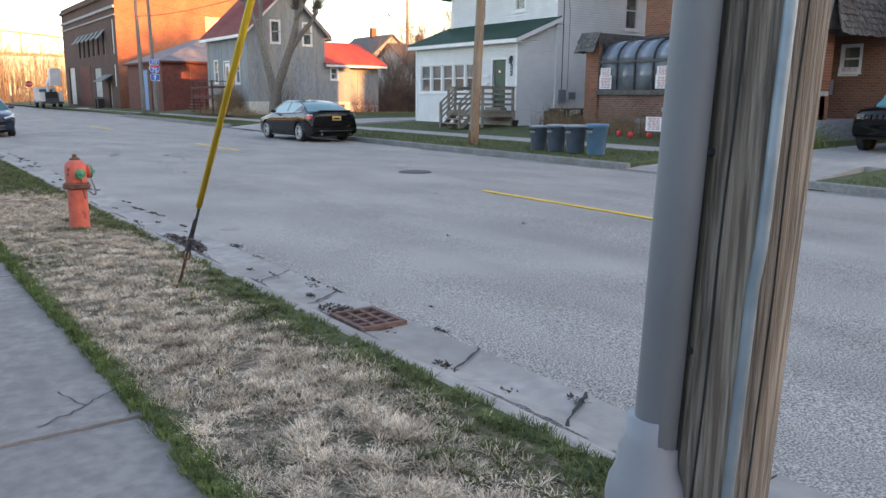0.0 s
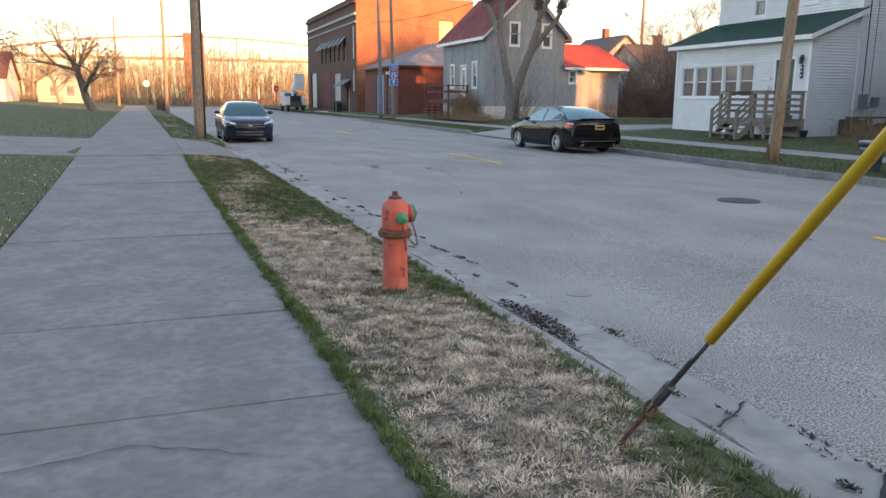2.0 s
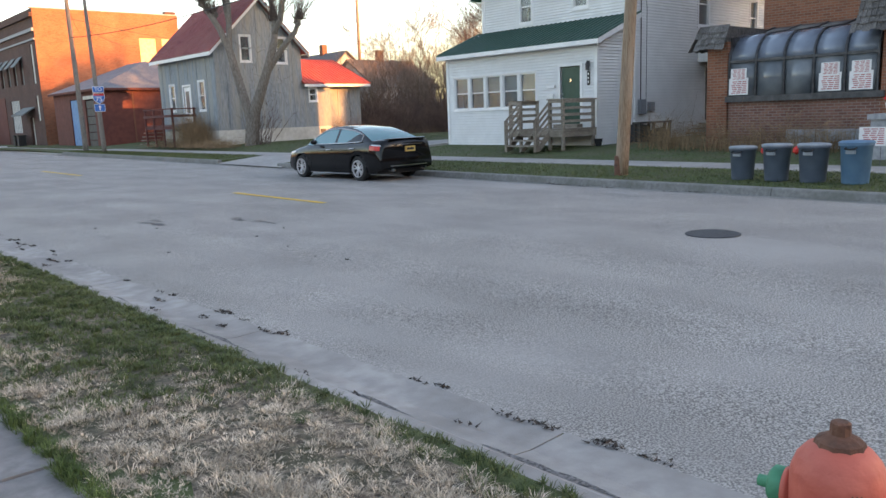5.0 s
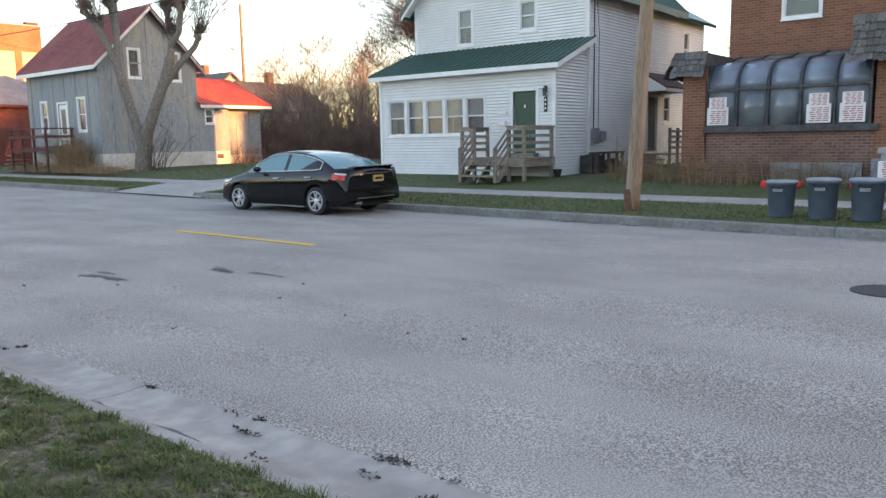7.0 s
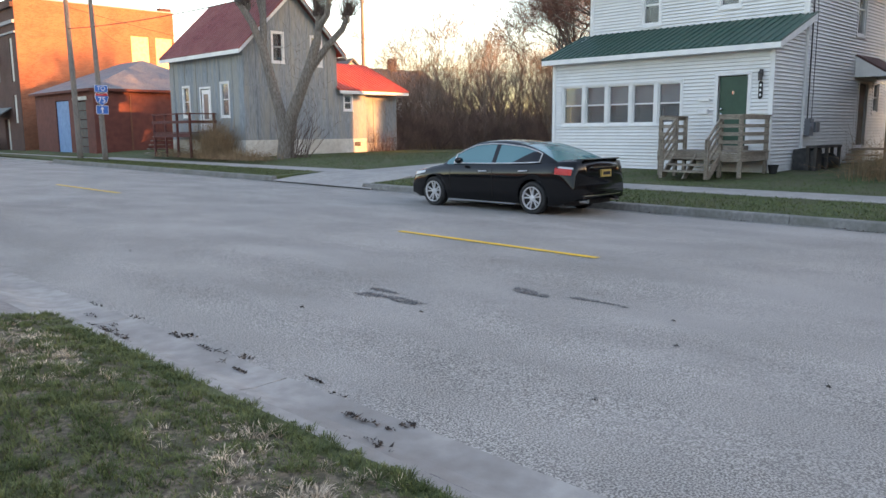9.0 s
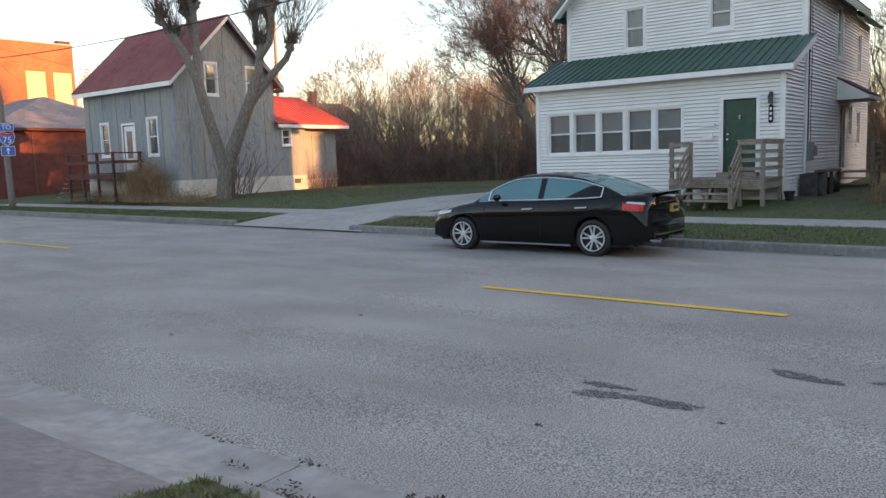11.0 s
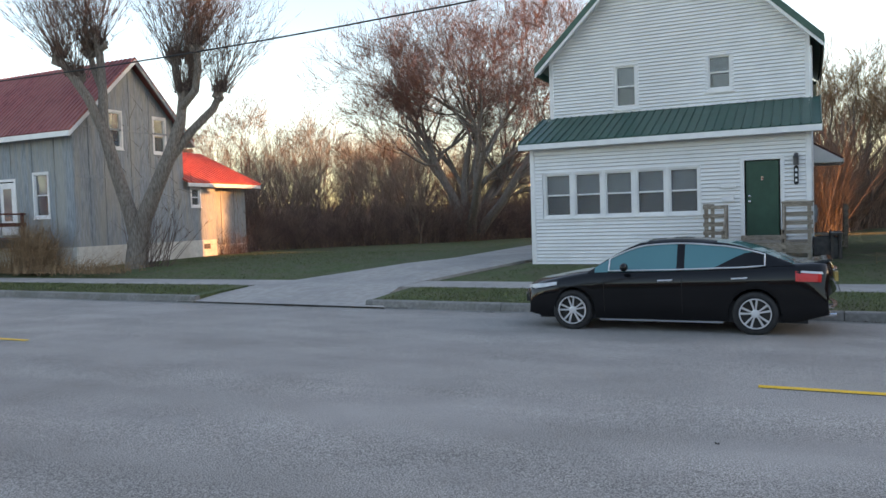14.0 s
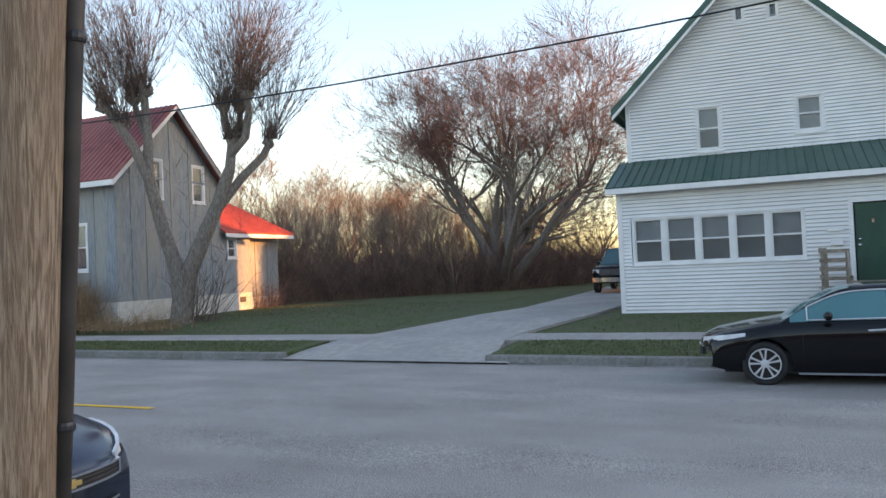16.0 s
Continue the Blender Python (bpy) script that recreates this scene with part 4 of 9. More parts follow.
    bm = bmesh.new(); clapboard(bm, N, wS, zb, ze, []); part("siding", bm, "siding", h)["kind"] = "stuff"
    R = ('x', XB, 1)
    bm = bmesh.new(); wall_slab(bm, R, gab, zb, zr - 0.15, []); part("back_wall", bm, "siding", h)
    # side-door hood
    bm = bmesh.new()
    slab_roof(bm, (27.6, Y0 - 1.0, 3.35), (29.9, Y0 - 1.0, 3.35), (29.9, Y0 - 0.03, 3.95), (27.6, Y0 - 0.03, 3.95), 0.06)
    hood = part("door_hood", bm, "maroon", h, "small maroon-shingled hood over the side door")
    bm = bmesh.new()
    for xx in (27.6, 29.86):
        hexa(bm, [(xx, Y0 - 1.0, 3.2), (xx + 0.04, Y0 - 1.0, 3.2), (xx + 0.04, Y0 - 0.03, 3.2), (xx, Y0 - 0.03, 3.2), (xx, Y0 - 1.0, 3.28), (xx + 0.04, Y0 - 1.0, 3.28), (xx + 0.04, Y0 - 0.03, 3.88), (xx, Y0 - 0.03, 3.88)])
    box(bm, 27.6, 29.9, Y0 - 1.02, Y0 - 0.98, 3.18, 3.3)
    part("hood_board", bm, "trim", hood)
    # main roof
    ov = 0.4
    for sgn, ye in ((-1, Y0), (1, Y1)):
        y_e, z_e = ye + sgn * ov, ze - slope * ov + 0.16
        ribbed_roof("roof", h, "green_roof", "dark green metal roof", (X1 - 0.45, y_e, z_e), (XB + 0.3, y_e, z_e), (XB + 0.3, yr, zr + 0.16), (X1 - 0.45, yr, zr + 0.16), 0.3, 0.03, 0.1)
        bm = bmesh.new()
        s = [(X1 - 0.47, y_e, z_e - 0.30), (X1 - 0.47, yr, zr - 0.14), (X1 - 0.42, yr, zr - 0.14), (X1 - 0.42, y_e, z_e - 0.30)]
        hexa(bm, s + [(p[0], p[1], p[2] + 0.10) for p in s])
        s = [(X1 - 0.42, y_e, z_e - 0.16), (X1 - 0.42, yr, zr), (X1 + 0.02, yr, zr), (X1 + 0.02, y_e, z_e - 0.16)]
        hexa(bm, s + [(p[0], p[1], p[2] + 0.02) for p in s])
        bmesh.ops.recalc_face_normals(bm, faces=bm.faces[:])
        part("rake_board", bm, "trim", h)
        bm = bmesh.new()
        s = [(X1 - 0.48, y_e, z_e - 0.20), (X1 - 0.48, yr, zr - 0.04), (X1 - 0.455, yr, zr - 0.04), (X1 - 0.455, y_e, z_e - 0.20)]
        hexa(bm, s + [(p[0], p[1], p[2] + 0.22) for p in s])
        box(bm, X1 - 0.45, XB + 0.3, y_e - 0.02, y_e + 0.02, z_e - 0.26, z_e - 0.02)
        bmesh.ops.recalc_face_normals(bm, faces=bm.faces[:])
        part("edge_trim", bm, "green_roof", h, "dark green metal edge trim")
    # rear wing, slightly lower, catching the sun
    W = ('y', Y0 + 0.15, -1)
    wW = lambda z: (XB, 34.2)
    wh = [(31.9, 32.5, 4.4, 5.8), (32.0, 32.6, 1.8, 3.0)]
    bm = bmesh.new(); wall_slab(bm, W, wW, zb, 6.3, wh); part("rear_wall", bm, "siding", h)
    bm = bmesh.new(); clapboard(bm, W, wW, zb, 6.3, wh); part("siding", bm, "siding", h)["kind"] = "stuff"
    window(h, W, 31.92, 32.48, 4.42, 5.78, blind=0.5); window(h, W, 32.02, 32.58, 1.82, 2.98, blind=0.5)
    bm = bmesh.new(); box(bm, XB + 0.05, 34.2, Y0 + 0.4, Y1 - 0.1, zb, 6.3); part("rear_block", bm, "siding", h)
    bm = bmesh.new(); slab_roof(bm, (XB, Y0 - 0.3, 6.25), (34.6, Y0 - 0.3, 6.25), (34.6, yr, 8.6), (XB, yr, 8.6)); slab_roof(bm, (XB, Y1 + 0.3, 6.25), (34.6, Y1 + 0.3, 6.25), (34.6, yr, 8.6), (XB, yr, 8.6)); part("rear_roof", bm, "green_roof", h)
    # foundation shadow gap, downpipe, meter, cables
    bm = bmesh.new(); box(bm, X0 + 0.08, XB - 0.05, Y0 + 0.08, Y1 - 0.08, 0.0, zb + 0.02); part("foundation", bm, "stone", h)
    bm = bmesh.new(); pipe(bm, [(X1 - 0.05, Y0 - 0.08, 0.5), (X1 - 0.05, Y0 - 0.08, 6.2)], 0.04, 8); part("downpipe", bm, "trim", h)
    bm = bmesh.new(); pipe(bm, [(23.75, Y0 - 0.06, 1.6), (23.75, Y0 - 0.06, 6.5), (23.85, Y0 - 0.2, 6.7)], 0.018, 6); pipe(bm, [(24.1, Y0 - 0.05, 1.8), (24.12, Y0 - 0.05, 5.0), (23.9, Y0 - 0.05, 6.4)], 0.01, 6); part("service_cable", bm, "black", h)
    bm = bmesh.new(); box(bm, 23.6, 23.9, Y0 - 0.2, Y0 - 0.03, 1.35, 1.85); lathe(bm, [(0.1, 0), (0.1, 0.12), (0.06, 0.14)], 14, (23.75, Y0 - 0.22, 1.65), 'y'); part("electric_meter", bm, "pvc", h)
    part("junction_box", B(24.2, 24.5, Y0 - 0.16, Y0 - 0.03, 1.45, 1.75), "pvc", h)
    return h


white_house()


def front_steps():
    """The weathered stair and landing at the green door."""
    d = thing("front_stoop", "weathered grey wooden stoop with railings and three steps", "porch stairs")
    zt = 0.98
    for i in range(7):
        part("deck_board", B(19.48 + i * 0.255, 19.73 + i * 0.255, 24.95, 27.35, zt - 0.04, zt), "deck", d)
    bm = bmesh.new()
    box(bm, 19.5, 21.25, 24.97, 25.02, zt - 0.26, zt - 0.045); box(bm, 19.5, 21.25, 27.28, 27.33, zt - 0.26, zt - 0.045); box(bm, 19.46, 19.5, 24.97, 27.33, zt - 0.26, zt - 0.045)
    part("skirt", bm, "deck", d)
    # a raised sill step at the door
    part("door_step", B(20.95, 21.24, 25.55, 26.6, zt, zt + 0.12), "deck", d)
    # posts and rails; steps go down on the street side at the north half
    ztop = zt + 0.92
    posts = [(19.53, 25.0), (19.53, 25.54), (21.1, 25.0), (19.53, 26.82), (19.53, 27.28), (20.9, 27.28)]
    for x, y in posts:
        part("post", B(x - 0.045, x + 0.045, y - 0.045, y + 0.045, 0.3, ztop), "deck", d)
    def rails(p, q, n=4):
        for i in range(n):
            z = zt + 0.2 + i * 0.21
            bm = bmesh.new()
            a, b = Vector((*p, z)), Vector((*q, z))
            s = (b - a).normalized().cross(Vector((0, 0, 1))) * 0.018
            hexa(bm, [a - s, b - s, b + s, a + s] + [v + Vector((0, 0, 0.09)) for v in (a - s, b - s, b + s, a + s)])
            bmesh.ops.recalc_face_normals(bm, faces=bm.faces[:])
            part("rail", bm, "deck", d)
    rails((19.47, 25.0), (19.47, 25.54)); rails((19.53, 24.94), (21.1, 24.94)); rails((19.53, 27.34), (20.9, 27.34)); rails((19.47, 26.82), (19.47, 27.28))
    part("hand_rail", B(19.44, 19.60, 24.9, 25.6, ztop, ztop + 0.04), "deck", d)
    part("hand_rail", B(19.6, 20.96, 27.24, 27.36, ztop, ztop + 0.04), "deck", d)
    part("hand_rail", B(19.6, 21.2, 24.92, 25.06, ztop, ztop + 0.04), "deck", d)
    for i in range(3):
        z = zt - 0.165 * (i + 1)
        x = 19.46 - 0.23 * (i + 1)
        part("tread", B(x, x + 0.26, 25.56, 26.8, z - 0.045, z), "deck", d)
    for y in (25.54, 26.18, 26.82):
        bm = bmesh.new()
        s = [(18.74, y - 0.02, 0.28), (18.98, y - 0.02, 0.28), (19.46, y - 0.02, 0.66), (19.46, y - 0.02, 0.93)]
        hexa(bm, s + [(p[0], p[1] + 0.04, p[2]) for p in s])
        bmesh.ops.recalc_face_normals(bm, faces=bm.faces[:])
        part("stringer", bm, "deck", d)
        if y == 26.18:
            continue
        part("post", B(18.76, 18.85, y - 0.045, y + 0.045, 0.28, 1.3), "deck", d)
        for k in range(4):
            bm = bmesh.new()
            a, b = Vector((18.76, y, 0.58 + k * 0.21)), Vector((19.5, y, 1.17 + k * 0.21))
            hexa(bm, [v + Vector((0, o, u)) for u in (0, 0.085) for v, o in ((a, -0.018), (b, -0.018), (b, 0.018), (a, 0.018))])
            bmesh.ops.recalc_face_normals(bm, faces=bm.faces[:])
            part("rail", bm, "deck", d)
    # side stoop by the south door
    s = thing("side_stoop", "low weathered wooden stoop with railing at the side door", "porch stairs")
    for i in range(4):
        part("deck_board", B(27.7 + i * 0.4, 28.08 + i * 0.4, 23.9, 24.93, 0.86, 0.9), "deck", s)
    for i in range(3):
        part("tread", B(27.1 - 0.3 * i, 27.42 - 0.3 * i, 23.95, 24.9, 0.68 - 0.17 * i, 0.72 - 0.17 * i), "deck", s)
    for x in (27.75, 28.5, 29.25):
        part("post", B(x, x + 0.09, 23.88, 23.97, 0.35, 1.85), "deck", s)
    for k in range(4):
        part("rail", B(27.7, 29.4, 23.85, 23.885, 1.08 + k * 0.2, 1.17 + k * 0.2), "deck", s)
    # bench and black bags beside the wall
    b = thing("garden_bench", "dark wooden bench frame standing on the lawn", "bench")
    part("top", B(22.6, 24.6, 24.2, 24.5, 1.02, 1.08), "dark_door", b)
    for x in (22.65, 23.5, 24.5):
        part("leg", B(x, x + 0.08, 24.22, 24.3, 0.35, 1.02), "dark_door", b)
        part("leg", B(x, x + 0.08, 24.42, 24.5, 0.35, 1.02), "dark_door", b)
    ac = thing("air_conditioner", "black outdoor air conditioner unit on the grass", "air conditioner")
    bm = bmesh.new(); box(bm, 22.75, 23.35, 24.32, 24.9, 0.37, 0.98); bmesh.ops.bevel(bm, geom=bm.edges[:], offset=0.03, segments=2); part("case", bm, "frame_dark", ac)
    bm = bmesh.new(); lathe(bm, [(0.24, 0.98), (0.24, 1.0), (0.1, 1.01)], 20, (23.05, 24.6, 0)); part("fan_guard", bm, "black", ac)
    for x, y, r in ((23.75, 24.55, 0.3), (24.3, 24.5, 0.34)):
        bm = bmesh.new()
        bmesh.ops.create_icosphere(bm, subdivisions=3, radius=r)
        for v in bm.verts:
            v.co.z *= 0.75
            v.co *= 1 + 0.16 * noise.noise(v.co * 5 + Vector((x, y, 0)))
            v.co += Vector((x, y, 0.36 + r * 0.68))
        tagged(part("rubbish_bag", bm, "black", None, "", True), "full black plastic rubbish bag beside the wall", "bag", "rubbish bags")
    p = thing("flower_pot", "small black pot at the house corner", "pot")
    bm = bmesh.new(); lathe(bm, [(0.09, 0.36), (0.14, 0.58), (0.15, 0.6), (0.12, 0.6), (0.1, 0.55)], 16, (21.05, 24.75, 0)); part("pot", bm, "black", p)


front_steps()


# ---- the grey house ----
def grey_house():
    h = thing("grey_house", "weathered grey board house with red metal roof", "house")
    X0, X1, Y0, Y1 = 19.6, 25.1, 49.4, 57.0
    zb, ze, xr, zr = 1.15, 5.7, 22.4, 8.4
    sl = (zr - ze) / (xr - X0)
    gab = lambda z: (X0, X1) if z < ze else (X0 + (z - ze) / sl, X1 - (z - ze) / sl)
    S = ('y', Y0, -1)
    sh = [(21.22, 21.86, 4.92, 6.34), (23.5, 24.14, 4.86, 6.3)]
    bm = bmesh.new(); wall_slab(bm, S, gab, zb, zr - 0.1, sh); part("gable_wall", bm, "grey_board", h)
    F = ('x', X0, -1)
    fh = [(54.82, 55.55, 2.35, 3.9), (52.66, 53.6, 1.65, 3.72), (50.76, 51.55, 2.3, 3.95)]
    w = lambda z: (Y0, Y1)
    bm = bmesh.new(); wall_slab(bm, F, w, zb, ze, fh); part("front_wall", bm, "grey_board", h)
    bm = bmesh.new(); wall_slab(bm, ('x', X1, 1), w, zb, ze, []); part("back_wall", bm, "grey_board", h)
    bm = bmesh.new(); wall_slab(bm, ('y', Y1, 1), gab, zb, zr - 0.1, []); part("gable_wall", bm, "grey_board", h)
    # battens and horizontal bands
    for u in np.arange(50.4, 57, 1.22):
        part("batten", WB(F, u - 0.03, u + 0.03, 4.0 if any(a - 0.1 < u < b + 0.1 for a, b, *_ in fh) else zb, ze, 0.02, 0.045), "grey_board", h)
    for u in (20.3, 21.0, 22.3, 23.3, 24.5):
        part("batten", WB(S, u - 0.03, u + 0.03, zb, min(zr - 0.3, ze + sl * min(u - X0, X1 - u)), 0.02, 0.045), "grey_board", h)
    part("band", WB(S, X0, X1, 3.72, 3.82, 0.02, 0.05), "grey_board", h)
    part("band", WB(S, X0 + 0.3, X1 - 0.3, 5.6, 5.68, 0.02, 0.05), "grey_board", h)
    window(h, S, 21.25, 21.83, 4.95, 6.31, casing=0.08, blind=0.0)
    window(h, S, 23.53, 24.11, 4.89, 6.27, casing=0.08, blind=0.55, inner="lit_blind")
    window(h, F, 54.85, 55.52, 2.38, 3.87, casing=0.08, blind=0.6, inner="lit_blind")
    window(h, F, 50.79, 51.52, 2.33, 3.92, casing=0.08, blind=0.5)
    dr = part("door", WB(F, 52.7, 53.56, 1.66, 3.68, -0.06, 0.0), "trim", h, "white panelled door with a glass light")
    part("door_light", WB(F, 52.9, 53.36, 2.2, 3.45, 0.0, 0.006), "smoke_glass", dr)
    bm = bmesh.new()
    for a, b, c, e in ((52.56, 52.66, 1.6, 3.82), (53.6, 53.7, 1.6, 3.82), (52.66, 53.6, 3.72, 3.82)):
        wbox(bm, F, a, b, c, e, 0.0, 0.05)
    part("door_frame", bm, "trim", h)
    # roof
    for sgn, xe in ((-1, X0), (1, X1)):
        x_e, z_e = xe + sgn * 0.4, ze - sl * 0.4 + 0.12
        ribbed_roof("roof", h, "red_roof", "faded red ribbed metal roof", (x_e, Y0 - 0.35, z_e), (x_e, Y1 + 0.35, z_e), (xr, Y1 + 0.35, zr + 0.12), (xr, Y0 - 0.35, zr + 0.12), 0.24, 0.03, 0.06)
        bm = bmesh.new()
        s = [(x_e, Y0 - 0.37, z_e - 0.26), (xr, Y0 - 0.37, zr - 0.12), (xr, Y0 - 0.32, zr - 0.12), (x_e, Y0 - 0.32, z_e - 0.26)]
        hexa(bm, s + [(p[0], p[1], p[2] + 0.18) for p in s])
        box(bm, x_e - 0.02, x_e + 0.02, Y0 - 0.35, Y1 + 0.35, z_e - 0.24, z_e - 0.05)
        bmesh.ops.recalc_face_normals(bm, faces=bm.faces[:])
        part("eave_board", bm, "trim" if sgn < 0 else "grey_board", h)
    # masonry base
    bm = bmesh.new(); box(bm, X0 + 0.03, X1, Y0 - 0.03, Y0 + 0.25, 0.2, zb); box(bm, X0 - 0.03, X0 + 0.25, Y0, Y1, 0.2, zb); box(bm, X1 - 0.2, X1 + 0.0, Y0 + 0.25, Y1, 0.2, zb)
    part("foundation", bm, "white_block", h, "white painted masonry foundation")
    # rear addition; its red roof has evening sun put into the colour
    A = ('y', Y0 + 0.05, -1)
    ww = lambda z: (X1, 27.05)
    bm = bmesh.new(); wall_slab(bm, A, ww, zb, 3.7, [(25.55, 26.1, 2.65, 3.45)]); part("addition_wall", bm, "grey_board", h)
    window(h, A, 25.58, 26.07, 2.68, 3.42, casing=0.07, blind=0.6)
    A2 = ('y', Y0 + 0.45, -1)
    bm = bmesh.new(); wall_slab(bm, A2, lambda z: (27.05, 29.6), 0.9, 3.7, []); part("addition_wall", bm, "grey_board", h)
    for u in (27.9, 28.8):
        part("batten", WB(A2, u - 0.03, u + 0.03, 0.9, 3.65, 0.02, 0.045), "grey_board", h)
    part("addition_wall", WB(('x', 29.6, 1), Y0 + 0.45, Y1 - 1.5, 0.9, 3.7, -0.15, 0.0), "grey_board", h)
    bm = bmesh.new(); box(bm, X1, 27.05, Y0 + 0.0, Y0 + 0.3, 0.2, zb); box(bm, 27.05, 29.6, Y0 + 0.42, Y0 + 0.7, 0.2, 0.9); part("foundation", bm, "white_block", h)
    part("cellar_vent", WB(A, 26.2, 26.6, 0.75, 0.98, 0.05, 0.06), "dark_door", h)
    ribbed_roof("addition_roof", h, "red_roof_sunlit", "red ribbed metal roof with evening sun in its colour", (X1 - 0.05, Y0 - 0.3, 3.72), (29.95, Y0 - 0.3, 3.72), (29.3, Y0 + 2.9, 5.35), (X1 - 0.05, Y0 + 2.9, 5.35), 0.26, 0.03, 0.06)
    bm = bmesh.new(); slab_roof(bm, (X1 - 0.05, Y0 + 6.2, 3.72), (29.95, Y0 + 6.2, 3.72), (29.3, Y0 + 2.9, 5.35), (X1 - 0.05, Y0 + 2.9, 5.35), 0.06); part("addition_roof", bm, "red_roof_sunlit", h)
    bm = bmesh.new(); box(bm, X1 - 0.03, 29.9, Y0 - 0.32, Y0 - 0.28, 3.5, 3.66); part("eave_board", bm, "trim", h)
    # red stoop at the front door
    s = thing("red_stoop", "dark red painted wooden stoop with railings", "porch stairs")
    for i in range(5):
        part("deck_board", B(18.1 + i * 0.29, 18.37 + i * 0.29, 52.1, 56.2, 1.52, 1.56), "red_wood", s)
    for y in (52.15, 53.5, 54.8, 56.1):
        part("post", B(18.1, 18.2, y - 0.05, y + 0.05, 0.3, 2.5), "red_wood", s)
    part("post", B(19.4, 19.5, 52.1, 52.2, 0.3, 2.5), "red_wood", s)
    for z in (2.42, 1.98):
        part("rail", B(18.06, 18.1, 52.1, 56.2, z, z + (0.06 if z > 2.2 else 0.14)), "red_wood", s)
        part("rail", B(18.1, 19.55, 52.06, 52.1, z, z + (0.06 if z > 2.2 else 0.14)), "red_wood", s)
    part("skirt", B(18.12, 18.17, 52.1, 56.2, 1.3, 1.5), "red_wood", s)
    for i in range(5):
        part("tread", B(18.2, 19.3, 56.2 + i * 0.27, 56.5 + i * 0.27, 1.3 - i * 0.22, 1.35 - i * 0.22), "deck", s)


grey_house()


# ---- the red garage ----
def red_garage():
    g = thing("red_garage", "dark red garage with grey hipped roof and blue door", "garage")
    X0, X1, Y0, Y1, z0, z1 = 19.1, 29.0, 66.6, 77.5, 0.05, 4.3
    F, S = ('x', X0, -1), ('y', Y0, -1)
    holes = [(70.9, 73.4, 0.05, 3.7), (67.9, 69.9, 0.05, 3.6)]
    bm = bmesh.new(); wall_slab(bm, F, lambda z: (Y0, Y1), z0, z1, holes); part("front_wall", bm, "garage_red", g)
    bm = bmesh.new(); wall_slab(bm, S, lambda z: (X0, X1), z0, z1, []); part("side_wall", bm, "garage_red", g)
    for u in (21.4,):
        part("batten", WB(S, u - 0.05, u + 0.05, z0 + 0.3, z1 - 0.3, 0.02, 0.05), "rust", g)
    bm = bmesh.new(); box(bm, X0, X1, Y1 - 0.2, Y1, z0, z1); box(bm, X1 - 0.2, X1, Y0, Y1, z0, z1); part("back_wall", bm, "garage_red", g)
    part("blue_door", WB(F, 70.95, 73.35, 0.06, 3.65, -0.1, -0.04), "blue_door", g, "bright blue garage door")
    bm = bmesh.new()
    for i in range(6):
        wbox(bm, F, 67.95, 69.85, 0.08 + i * 0.58, 0.62 + i * 0.58, -0.1, -0.05)
    part("roller_door", bm, "dark_door", g)
    part("lintel", WB(F, 67.7, 70.1, 3.62, 3.85, 0.02, 0.07), "white_block", g)
    o, zr = 0.35, 6.5
    bm = bmesh.new()
    c = [bm.verts.new(p) for p in ((X0 - o, Y0 - o, z1), (X1 + o, Y0 - o, z1), (X1 + o, Y1 + o, z1), (X0 - o, Y1 + o, z1))]
    r = [bm.verts.new(p) for p in ((24.0, 70.2, zr), (24.0, 74.0, zr))]
    for f in ((c[0], c[1], r[0]), (c[1], c[2], r[1], r[0]), (c[2], c[3], r[1]), (c[3], c[0], r[0], r[1]), (c[3], c[2], c[1], c[0])):
        bm.faces.new(f)
    part("roof", bm, "garage_roof", g, "grey shingled hipped roof")
    bm = bmesh.new(); box(bm, X0 - o, X0 - o + 0.03, Y0 - o, Y1 + o, z1 - 0.16, z1 - 0.004); box(bm, X0 - o, X1 + o, Y0 - o - 0.001, Y0 - o + 0.03, z1 - 0.16, z1 - 0.004); part("eave_board", bm, "garage_red", g)


red_garage()


